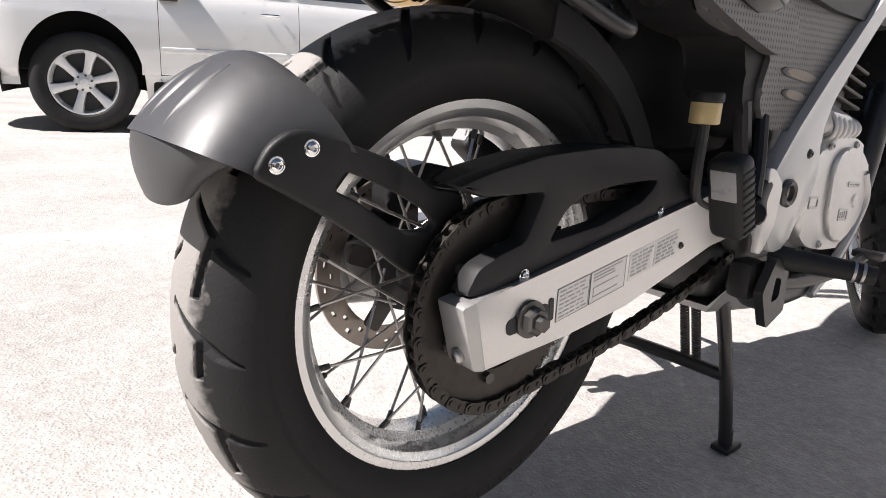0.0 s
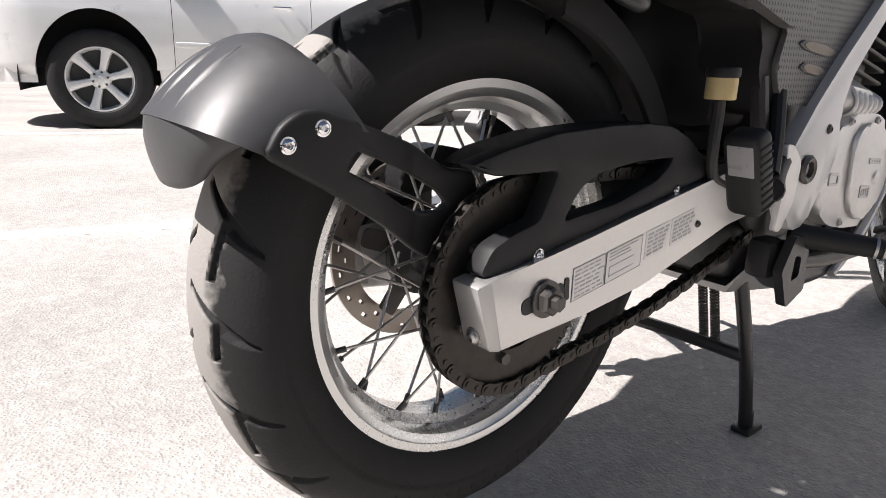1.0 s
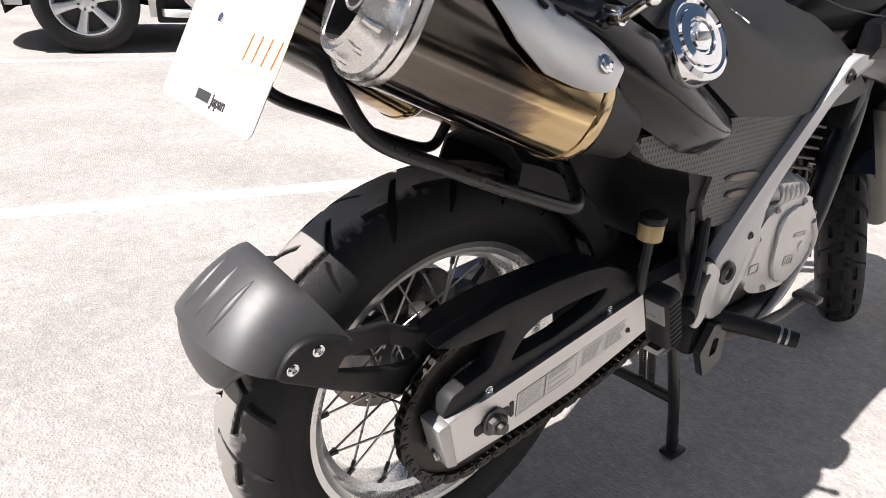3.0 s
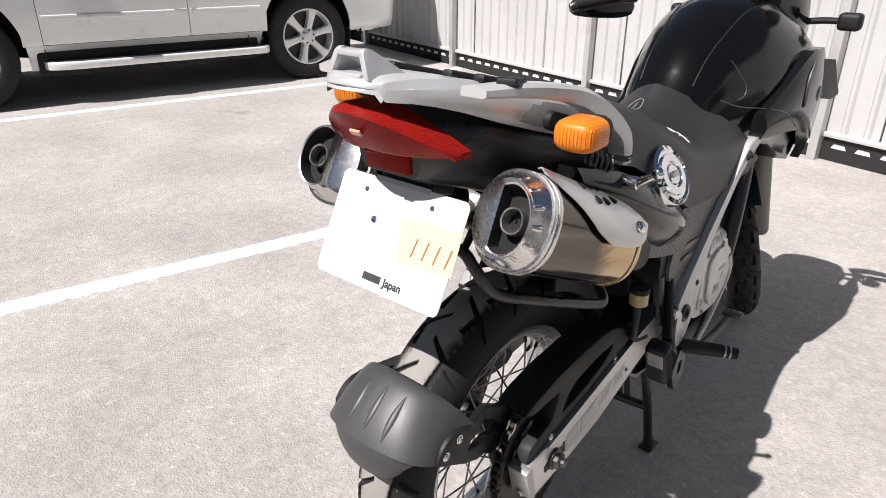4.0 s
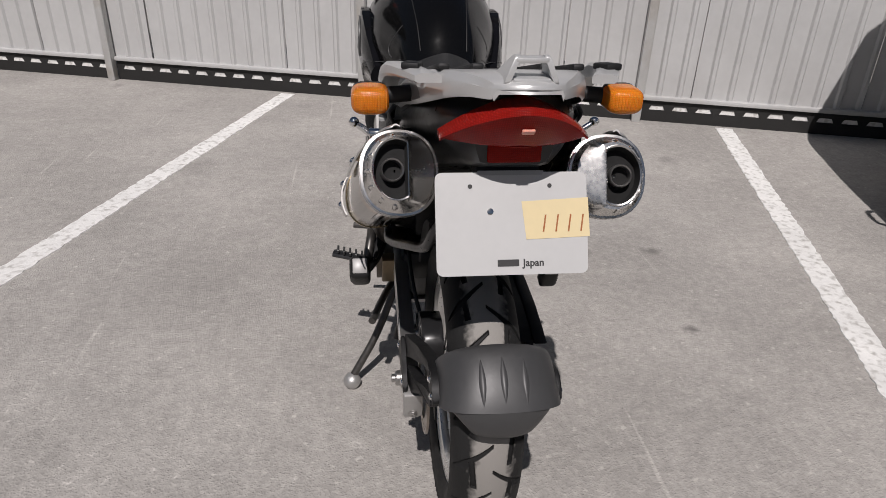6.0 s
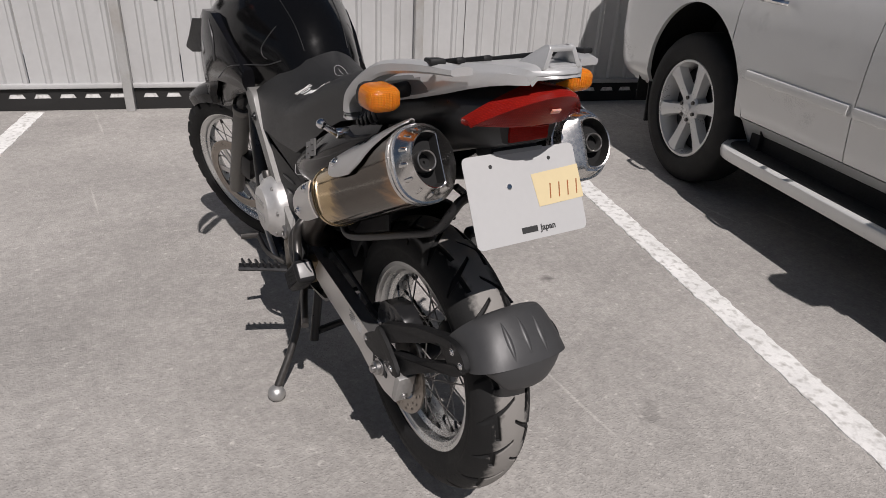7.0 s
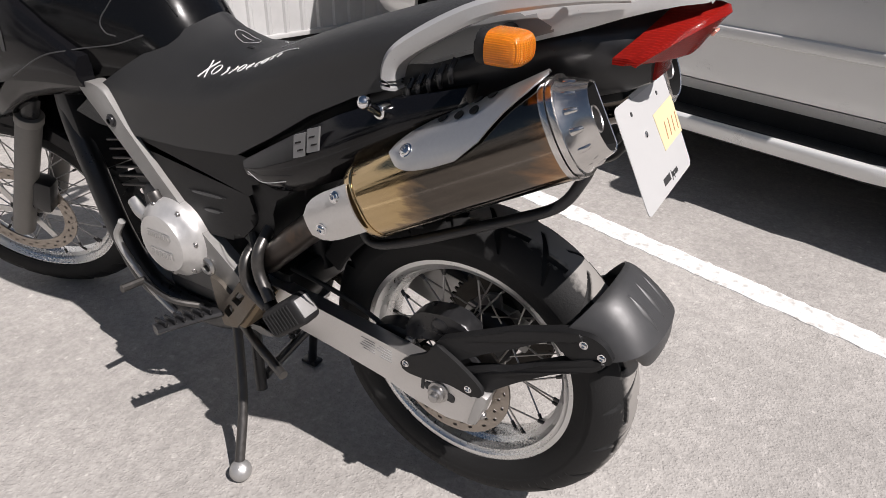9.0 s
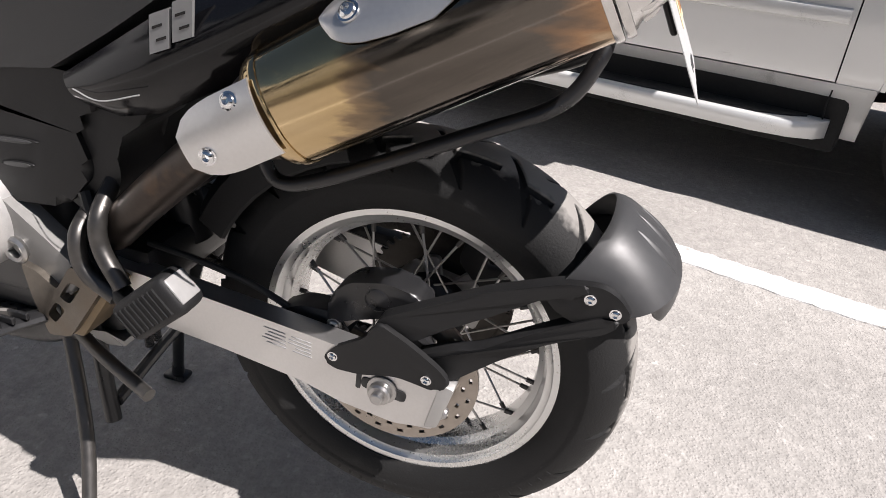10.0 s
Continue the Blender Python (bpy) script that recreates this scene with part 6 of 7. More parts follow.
# ---- frame and engine ----
for s in (1, -1):
    bm = bmesh.new()
    pts = [(0.830, 0.802), (0.79, 0.815), (0.746, 0.806), (0.700, 0.740), (0.625, 0.655), (0.545, 0.570), (0.460, 0.500), (0.425, 0.47), (0.43, 0.43), (0.47, 0.415), (0.51, 0.455), (0.560, 0.520), (0.632, 0.602), (0.72, 0.694), (0.790, 0.765)]
    if s > 0:
        pts = [(0.838, 0.795), (0.79, 0.810), (0.746, 0.804), (0.659, 0.735), (0.616, 0.695), (0.544, 0.632), (0.474, 0.564), (0.420, 0.500), (0.415, 0.440), (0.450, 0.385), (0.500, 0.390), (0.520, 0.425), (0.563, 0.470), (0.566, 0.510), (0.552, 0.550), (0.574, 0.603), (0.636, 0.668), (0.706, 0.735), (0.765, 0.770)]
    prism(bm, rounded(pts, 0.014, 3), s * (0.158 if s > 0 else 0.145), s * 0.180, 0.004)
    beam = part("frame_beam", bm, SILVER if s > 0 else BEAM, bike, "silver-grey slanting frame beam")
    screw(beam, (s * 0.180, *((0.742, 0.775) if s > 0 else (0.737, 0.744))), (s, 0, 0), 0.011, SATIN)
    bm = bmesh.new()
    lathe(bm, [(0.011, -0.004), (0.019, -0.004), (0.021, 0.004), (0.017, 0.008), (0.012, 0.006)], (s * 0.181, *((0.469, 0.474) if s > 0 else (0.520, 0.478))), 24, Vector((s, 0, 0)))
    part("pivot_cap", bm, DARKSTEEL if s > 0 else STEEL, beam)
    if s > 0:
        screw(beam, (0.180, 0.524, 0.528), (1, 0, 0), 0.006, DARKSTEEL)
        bm = bmesh.new()
        cut_plate(bm, rounded([(0.553, 0.462), (0.587, 0.460), (0.587, 0.440), (0.553, 0.442)], 0.005, 2), [rounded([(0.557, 0.458), (0.583, 0.456), (0.583, 0.444), (0.557, 0.446)], 0.003, 2)], 0.1795, 0.1815)
        part("cast_frame", bm, CAST, beam)
        bm = bmesh.new()
        prism(bm, rounded([(0.386, 0.516), (0.404, 0.512), (0.433, 0.489), (0.428, 0.436), (0.402, 0.394), (0.386, 0.396), (0.392, 0.455)], 0.006, 3), 0.181, 0.190, 0.002)
        part("footrest_carrier", bm, WORNCAST, beam, "pale cast carrier of the pillion footrest")
    # cast footrest plate, with two windows
    bm = bmesh.new()
    if s > 0:
        outer, holes = [(0.50, 0.37), (0.46, 0.38), (0.43, 0.33), (0.46, 0.27), (0.51, 0.29)], ([(0.485, 0.345), (0.465, 0.35), (0.462, 0.31), (0.485, 0.315)],)
    else:
        outer = [(0.510, 0.462), (0.486, 0.455), (0.457, 0.432), (0.425, 0.476), (0.393, 0.470), (0.370, 0.461), (0.452, 0.352), (0.492, 0.345), (0.505, 0.405)]
        holes = ([(0.432, 0.450), (0.413, 0.445), (0.440, 0.411), (0.456, 0.420)], [(0.464, 0.410), (0.451, 0.398), (0.474, 0.370), (0.486, 0.382)])
    loops = []
    for pts in (outer, *holes):
        vs = [bm.verts.new((s * 0.190, y, z)) for y, z in rounded(pts, 0.006, 2)]
        loops += [bm.edges.new((vs[i], vs[i - 1])) for i in range(len(vs))]
    bmesh.ops.triangle_fill(bm, use_beauty=True, edges=loops)
    got = bmesh.ops.extrude_face_region(bm, geom=bm.faces[:])
    for v in got["geom"]:
        if isinstance(v, bmesh.types.BMVert):
            v.co.x = s * 0.176
    plate_o = part("footrest_plate", bm, DARKCAST if s < 0 else SATIN, bike, "cast aluminium footrest plate")
    if s < 0:
        bm = bmesh.new()
        prism(bm, rounded([(0.393, 0.462), (0.365, 0.452), (0.445, 0.342), (0.49, 0.345), (0.47, 0.40)], 0.006, 2), -0.12, -0.176, 0.004)
        part("footrest_block", bm, mat("brown_stained_cast", (0.20, 0.15, 0.09), 0.45, 0.6, vary=0.25), plate_o, "brown-stained cast block")
        for pts in ([(-0.15, 0.36, 0.60), (-0.195, 0.352, 0.570), (-0.205, 0.348, 0.53), (-0.215, 0.316, 0.485)], [(-0.15, 0.40, 0.56), (-0.195, 0.392, 0.535), (-0.205, 0.382, 0.49), (-0.21, 0.333, 0.463)]):
            bm = bmesh.new()
            tube(bm, pts, 0.0115, 12, 6)
            part("footrest_tube", bm, DARKSTEEL, plate_o, "dark bent steel tube")
    # rider footpeg
    bm = bmesh.new()
    if s > 0:
        tube(bm, [(0.165, 0.488, 0.374), (0.20, 0.510, 0.371), (0.25, 0.540, 0.367), (0.287, 0.560, 0.363)], 0.019, 16, 6, taper=0.72)
    else:
        tube(bm, [(s * 0.18, 0.50, 0.372), (s * 0.24, 0.525, 0.378), (s * 0.31, 0.548, 0.384)], 0.016, 10, 6, flat=0.6)
    peg = part("footpeg", bm, BLACK if s > 0 else SATIN, plate_o, "black rubber rider footpeg" if s > 0 else "serrated steel rider footpeg")
    if s > 0:
        for q in (0.262, 0.272):
            bm = bmesh.new()
            lathe(bm, [(0.0135, -0.002), (0.0162, -0.002), (0.0162, 0.002), (0.0135, 0.002)], (q, 0.540 + (q - 0.25) * 0.54, 0.367 - (q - 0.25) * 0.11), 20, Vector((0.87, 0.47, -0.09)).normalized())
            part("peg_ring", bm, STEEL, peg)
    for j in range(6 if s < 0 else 0):
        bm = bmesh.new()
        t = 0.25 + j * 0.13
        c = Vector((s * (0.18 + 0.13 * t), 0.50 + 0.048 * t, 0.378 + 0.012 * t + 0.009))
        box(bm, c, (0.006, 0.034, 0.010), None, 0.001, 1)
        part("peg_tooth", bm, SATIN, peg)
    # folded pillion footrest
    bm = bmesh.new()
    m = Matrix.Translation((s * 0.232, 0.250, 0.490)) @ pose(0, 0, 0, -40)
    if s > 0:
        m = Matrix.Translation((0.228, 0.217, 0.4965)) @ pose(0, 0, 0, -70) @ Matrix.Diagonal((0.9, 0.92, 0.62, 1))
    box(bm, (0, 0, 0), (0.048, 0.108, 0.056), None, 0.012, 3)
    bmesh.ops.transform(bm, matrix=m, verts=bm.verts)
    pill = part("pillion_footrest", bm, BLACK, bike, "folded pillion footrest with ribbed rubber")
    for j in range(9):
        bm = bmesh.new()
        box(bm, (s * 0.0225, -0.036 + j * 0.0098, 0.0), (0.006, 0.0048, 0.040), None, 0.0015, 1)
        bmesh.ops.transform(bm, matrix=m, verts=bm.verts)
        part("rubber_rib", bm, RUBBER, pill)
    bm = bmesh.new()
    if s < 0:
        box(bm, (s * 0.001, -0.0535, 0.001), (0.034, 0.004, 0.036), None, 0.002)
    else:
        box(bm, (0.001, -0.022, -0.0275), (0.034, 0.040, 0.004), None, 0.002)
    bmesh.ops.transform(bm, matrix=m, verts=bm.verts)
    part("end_reflector", bm, mat("dull_reflector", (0.28, 0.275, 0.27), 0.35), pill, "pale grey reflector on the end")
    bm = bmesh.new()
    tube(bm, [(s * 0.17, 0.42, 0.50), (s * 0.19, 0.36, 0.475), (s * 0.215, 0.31, 0.465), (s * 0.225, 0.285, 0.47)], 0.014, 12)
    tube(bm, [(s * 0.16, 0.40, 0.58), (s * 0.18, 0.37, 0.52), (s * 0.2, 0.33, 0.48)], 0.010, 10)
    part("footrest_arm", bm, BLACK, pill)

# engine
bm = bmesh.new()
box(bm, (0, 0.64, 0.46), (0.25, 0.30, 0.24), None, 0.03, 3)
box(bm, (0, 0.74, 0.62), (0.20, 0.20, 0.22), pose(0, 0, 0, -12), 0.02, 2)
box(bm, (0, 0.62, 0.33), (0.20, 0.34, 0.10), None, 0.03, 3)
engine = part("engine", bm, mat("dark_engine_cast", (0.10, 0.10, 0.10), 0.5, 0.6, vary=0.2), bike, "single-cylinder engine block with silver covers")
for j in range(6):
    bm = bmesh.new()
    box(bm, (0, 0.755 + j * 0.004, 0.57 + j * 0.021), (0.225, 0.225, 0.006), pose(0, 0, 0, -12), 0.002, 1)
    part("cooling_fin", bm, DARKSTEEL, engine)
LC = Vector((-0.15, 0.605, 0.520))
bm = bmesh.new()
lathe(bm, [(0.0, 0.071), (0.055, 0.070), (0.062, 0.068), (0.067, 0.058), (0.078, 0.050), (0.085, 0.042), (0.088, 0.028), (0.088, 0.0), (0, 0)], LC, 48, Vector((-1, 0, 0)), closed=False)
clutch = part("clutch_cover", bm, WORNCAST, engine, "round silver clutch cover with raised blocks")
for z, h, w in ((0.022, 0.015, 0.068), (-0.021, 0.018, 0.066)):
    bm = bmesh.new()
    box(bm, LC + Vector((-0.0715, 0, z)), (0.004, w, h), None, 0.003)
    part("raised_block", bm, ALU, clutch)
    for j in range(5):
        bm = bmesh.new()
        box(bm, LC + Vector((-0.0738, (j - 2) * w / 5.6, z)), (0.001, w / 9, h * 0.6), None)
        part("relief_bar", bm, CAST, clutch)
for j in range(7):
    a = 2 * math.pi * j / 7 + 0.3
    screw(clutch, LC + Vector((-0.047, 0.079 * math.cos(a), 0.079 * math.sin(a))), (-1, 0, 0), 0.0055, STEEL)
bm = bmesh.new()
cyl(bm, (-0.185, 0.63, 0.585), (-0.185, 0.645, 0.615), 0.014, seg=18, bevel=0.003)
part("oil_filler_plug", bm, DARKSTEEL, engine)
bm = bmesh.new()
tube(bm, [(-0.165, 0.685, 0.535), (-0.172, 0.715, 0.542), (-0.165, 0.745, 0.56)], 0.0155, 14)
part("water_elbow", bm, CAST, engine)
# right-hand engine cover
RC = [(0.60, 0.400), (0.615, 0.495), (0.668, 0.545), (0.788, 0.542), (0.840, 0.518), (0.872, 0.432), (0.815, 0.343), (0.71, 0.350), (0.645, 0.365)]
bm = bmesh.new()
prism(bm, rounded(RC, 0.03, 4), 0.10, 0.150, 0.012, seg=3)
rcover = part("side_engine_cover", bm, WORNCAST, engine, "silver engine side cover with raised blocks")
# raised rim round the front half and framed marks cast into the face
bm = bmesh.new()
prism(bm, rounded([(0.690, 0.505), (0.730, 0.530), (0.795, 0.522), (0.845, 0.485), (0.862, 0.430), (0.810, 0.362), (0.745, 0.358), (0.700, 0.400)], 0.03, 4), 0.148, 0.158, 0.006, seg=3)
face = part("cover_face", bm, WORNCAST, rcover)
for y, z, w, h in ((0.760, 0.410, 0.040, 0.026), (0.782, 0.462, 0.050, 0.014)):
    bm = bmesh.new()
    cut_plate(bm, rounded([(y - w / 2, z + h / 2), (y + w / 2, z + h / 2 - 0.004), (y + w / 2, z - h / 2), (y - w / 2, z - h / 2 + 0.004)], 0.004, 2), [rounded([(y - w / 2 + 0.004, z + h / 2 - 0.004), (y + w / 2 - 0.004, z + h / 2 - 0.008), (y + w / 2 - 0.004, z - h / 2 + 0.004), (y - w / 2 + 0.004, z - h / 2 + 0.008)], 0.002, 2)], 0.1575, 0.1595)
    part("cast_frame", bm, CAST, face)
    for j in range(3):
        bm = bmesh.new()
        box(bm, (0.1582, y + (j - 1) * w * 0.22, z), (0.002, w * 0.11, h * 0.42), None, 0.0006, 1)
        part("relief_bar", bm, CAST, face)
bm = bmesh.new()
lathe(bm, [(0, 0.004), (0.010, 0.003), (0.013, 0.0), (0.013, -0.004), (0, -0.004)], (0.158, 0.800, 0.432), 24, Vector((1, 0, 0)), closed=False)
part("cover_boss", bm, WORNCAST, face)
# ribbed cap above the cover
bm = bmesh.new()
skin(bm, [[Vector((0.105 + w * (0.045 if 0 < j < 4 else 0.020), y, z0 + (z1 - z0) * j / 4)) for j in range(5)] + [Vector((0.095, y, z1)), Vector((0.095, y, z0))] for y, z0, z1, w in ((0.648, 0.548, 0.594, 0.5), (0.662, 0.540, 0.602, 1.0), (0.720, 0.532, 0.596, 1.05), (0.765, 0.534, 0.580, 0.95), (0.782, 0.540, 0.566, 0.45))])
ribcap = part("ribbed_cap", bm, WORNCAST, engine, "silver cap with upright ribs", 50)
for j in range(6):
    bm = bmesh.new()
    y = 0.664 + j * 0.0195
    tube(bm, [(0.124, y, 0.536), (0.152, y, 0.548), (0.154, y, 0.572 - j * 0.0015), (0.128, y, 0.600 - j * 0.004)], 0.0042, 8, 4)
    part("cap_rib", bm, WORNCAST, ribcap)
for y, z in ((0.625, 0.485), (0.675, 0.532), (0.780, 0.530), (0.842, 0.49), (0.83, 0.385), (0.70, 0.362)):
    screw(rcover, (0.151, y, z), (1, 0, 0), 0.006, STEEL)
# sump guard, down tubes, header pipe
bm = bmesh.new()
pts = []
skin(bm, [[Vector((x, y, z)) for x, z in ((-0.13, zb + 0.05), (-0.10, zb), (0.10, zb), (0.13, zb + 0.05), (0.10, zb + 0.01), (-0.10, zb + 0.01))] for y, zb in ((0.45, 0.27), (0.62, 0.245), (0.80, 0.25), (0.90, 0.32))])
part("sump_guard", bm, CAST, engine)
for s in (1, -1):
    bm = bmesh.new()
    tube(bm, [(s * 0.05, 1.05, 0.90), (s * 0.095, 1.02, 0.72), (s * 0.115, 0.95, 0.555), (s * 0.12, 0.89, 0.40), (s * 0.12, 0.80, 0.295), (s * 0.11, 0.62, 0.275), (s * 0.12, 0.50, 0.32)], 0.027, 14, 8)
    part("down_tube", bm, SATIN, bike, "black frame down tube")
    bm = bmesh.new()
    tube(bm, [(s * 0.155, 0.83, 0.48), (s * 0.155, 0.86, 0.42), (s * 0.15, 0.79, 0.32), (s * 0.145, 0.72, 0.265)], 0.0085, 10, 7)
    part("guard_bar", bm, CAST, engine)
bm = bmesh.new()
tube(bm, [(0.03, 0.86, 0.60), (0.05, 0.93, 0.58), (0.06, 0.94, 0.48), (0.06, 0.88, 0.36), (0.05, 0.75, 0.30), (0.03, 0.55, 0.36), (0.0, 0.44, 0.48)], 0.021, 14, 8)
part("header_pipe", bm, PIPE, engine)
bm = bmesh.new()
box(bm, (0, 0.99, 0.66), (0.25, 0.05, 0.22), pose(0, 0, 0, -12), 0.012)
radiator = part("radiator", bm, SATIN, bike)
# filler between engine and tank: air box, shock
for name, c, size in (("airbox", (0, 0.56, 0.66), (0.27, 0.30, 0.17)), ("battery_tray", (0, 0.30, 0.80), (0.26, 0.30, 0.16)), ("throttle_housing", (0, 0.40, 0.62), (0.20, 0.12, 0.20))):
    bm = bmesh.new()
    box(bm, c, size, None, 0.03)
    part(name, bm, BLACK, bike)
bm = bmesh.new()
tube(bm, [(0.0, 0.37, 0.44), (0, 0.40, 0.60), (0, 0.43, 0.74)], 0.032, 14)
shock = part("shock_absorber", bm, SATIN, bike)

# brake fluid reservoir and rear master cylinder on the right
bm = bmesh.new()
cyl(bm, (0.150, 0.272, 0.571), (0.150, 0.272, 0.598), 0.0188, seg=24, bevel=0.002)
res = part("brake_fluid_reservoir", bm, LOOPGOLD, bike, "small yellowish brake fluid reservoir")
bm = bmesh.new()
cyl(bm, (0.150, 0.272, 0.597), (0.150, 0.272, 0.610), 0.0205, seg=24, bevel=0.003)
part("cap", bm, BLACK, res)
bm = bmesh.new()
tube(bm, [(0.150, 0.272, 0.57), (0.150, 0.273, 0.55), (0.150, 0.272, 0.51), (0.14, 0.30, 0.47), (0.14, 0.36, 0.45)], 0.0075, 10)
part("hose", bm, HOSE, res)
bm = bmesh.new()
tube(bm, [(0.15, 0.36, 0.60), (0.155, 0.37, 0.54), (0.16, 0.385, 0.48)], 0.012, 10)
part("bracket_tube", bm, SATIN, bike)

# right brake pedal and foot control
bm = bmesh.new()
tube(bm, [(0.165, 0.46, 0.335), (0.185, 0.56, 0.325), (0.20, 0.68, 0.33), (0.205, 0.76, 0.345)], 0.009, 10)
pedal = part("brake_pedal", bm, DARKSTEEL, bike, "dark steel brake pedal")
bm = bmesh.new()
box(bm, (0.212, 0.765, 0.35), (0.05, 0.03, 0.012), None, 0.003)
part("pedal_pad", bm, DARKSTEEL, pedal)
bm = bmesh.new()
box(bm, (0.150, 0.455, 0.34), (0.04, 0.05, 0.06), None, 0.012)
cyl(bm, (0.15, 0.50, 0.345), (0.188, 0.50, 0.345), 0.016, seg=18, bevel=0.003)
part("pedal_pivot", bm, BLACK, pedal)
# gear lever on the left
bm = bmesh.new()
tube(bm, [(-0.165, 0.58, 0.345), (-0.20, 0.64, 0.36), (-0.205, 0.72, 0.385)], 0.007, 10)
tube(bm, [(-0.20, 0.72, 0.385), (-0.255, 0.725, 0.388)], 0.009, 10)
part("gear_lever", bm, DARKSTEEL, bike, "dark steel gear lever")

# ---- stands ----
bm = bmesh.new()
tube(bm, [(0.098, 0.490, 0.305), (0.108, 0.508, 0.22), (0.115, 0.528, 0.13), (0.121, 0.549, 0.015)], 0.0115, 12)
tube(bm, [(-0.095, 0.505, 0.30), (-0.115, 0.49, 0.20), (-0.13, 0.475, 0.13)], 0.0135, 12)
tube(bm, [(0.112, 0.525, 0.145), (0.0, 0.50, 0.155), (-0.115, 0.475, 0.16)], 0.0115, 10)
stand = part("centre_stand", bm, SATIN, bike, "black tubular centre stand")
bm = bmesh.new()
box(bm, (0.122, 0.552, 0.008), (0.034, 0.050, 0.012), None, 0.004)
cyl(bm, (0.121, 0.549, 0.010), (0.120, 0.546, 0.04), 0.0125, seg=14)
part("stand_foot", bm, SATIN, stand)
bm = bmesh.new()
tube(bm, [(-0.115, 0.54, 0.33), (-0.19, 0.47, 0.16), (-0.262, 0.427, 0.04)], 0.011, 12)
side_stand = part("stand_lever", bm, DARKSTEEL, bike, "dark steel stand leg with a round foot")
bm = bmesh.new()
lathe(bm, [(0, -0.022), (0.014, -0.021), (0.023, -0.012), (0.025, 0.0), (0.022, 0.012), (0.013, 0.020), (0, 0.022)], (-0.269, 0.421, 0.0225), 28, Vector((-0.5, -0.35, 0.8)).normalized(), closed=False)
part("round_foot", bm, CAST, side_stand)
bm = bmesh.new()
tube(bm, [(-0.10, 0.58, 0.335), (-0.16, 0.45, 0.315), (-0.207, 0.315, 0.299)], 0.010, 12)
part("stand_tang", bm, DARKSTEEL, bike, "black stand tang bar")


def spring_mesh(p, q, r, turns, wire):
    bm = bmesh.new()
    p, q = Vector(p), Vector(q)
    d = (q - p).normalized()
    u = d.cross(Vector((1, 0, 0))).normalized()
    v = d.cross(u)
    n = turns * 10
    pts = [p + (q - p) * i / n + (u * math.cos(2 * math.pi * i / 10) + v * math.sin(2 * math.pi * i / 10)) * r for i in range(n + 1)]
    tube(bm, pts, wire, 6, 1)
    return bm


for dx in (0.0, 0.022):
    part("stand_spring", spring_mesh((0.020 + dx, 0.513, 0.288), (0.034 + dx, 0.528, 0.152), 0.0068, 27, 0.0018), DARKSTEEL, stand)

# ---- front end, turned with the steering ----
def fork_at(s, t):
    """A place on a fork leg, t metres above the axle along it."""
    return Vector((s * 0.093, C.y - 0.02, C.z)) + STEER_D * t


for s in (1, -1):
    bm = bmesh.new()
    cyl(bm, fork_at(s, -0.05), fork_at(s, 0.36), 0.029, 0.031, 22, 0.004)
    cyl(bm, fork_at(s, 0.36), fork_at(s, 0.385), 0.034, 0.034, 22, 0.003)
    leg = part("fork_leg", turned(bm), FORK, bike, "silver-grey fork leg")
    bm = bmesh.new()
    cyl(bm, fork_at(s, 0.385), fork_at(s, 0.76), 0.022, 0.022, 20)
    part("fork_tube", turned(bm), SATIN, leg)
bm = bmesh.new()
cyl(bm, (-0.11, C.y, C.z), (0.11, C.y, C.z), 0.012, seg=16)
box(bm, fork_at(0, 0.52) + Vector((0, -0.01, 0)), (0.24, 0.09, 0.035), pose(0, 0, 0, 29), 0.012)
box(bm, fork_at(0, 0.72) + Vector((0, -0.01, 0)), (0.24, 0.09, 0.035), pose(0, 0, 0, 29), 0.012)
part("fork_bridge", turned(bm), DARKSTEEL, bike)
bm = bmesh.new()
box(bm, (-0.085, C.y - 0.115, C.z + 0.08), (0.05, 0.06, 0.11), pose(0, 0, 0, 25), 0.014)
part("front_brake_caliper", turned(bm), SATIN, bike)
bm = bmesh.new()
rings = []
for deg in range(58, 158, 8):
    a = radians(deg)
    d = Vector((0, math.cos(a), math.sin(a)))
    w = 0.066 - (0.02 * (70 - deg) / 12 if deg < 70 else 0)
    o = [C + d * (0.352 + h) + Vector((x, 0, 0)) for x, h in ((-w, -0.045), (-w * 0.95, -0.012), (-w * 0.6, 0.006), (0, 0.012), (w * 0.6, 0.006), (w * 0.95, -0.012), (w, -0.045))]
    i = [C + d * (0.349 + h) + Vector((x * 0.95, 0, 0)) for x, h in ((-w, -0.045), (-w * 0.95, -0.012), (-w * 0.6, 0.006), (0, 0.012), (w * 0.6, 0.006), (w * 0.95, -0.012), (w, -0.045))]
    rings.append(o + i[::-1])
skin(bm, rings)
part("front_mudguard", turned(bm), GLOSS, bike, "black front mudguard close over the tyre")



def raised(bm):
    """Sets the handlebar group at its height on the steering head."""
    for v in bm.verts:
        v.co.z -= min(0.026, 0.15 * max(0.0, 0.42 - abs(v.co.x)))
        out = max(0.0, abs(v.co.x) - 0.2)
        v.co.x -= math.copysign(0.18 * out, v.co.x)
        v.co.y -= 0.2 * out
    bmesh.ops.translate(bm, vec=(0, BAR_Y, BAR_Z), verts=bm.verts)
    return bm


BAR_Y, BAR_Z = 0.02, 0.087
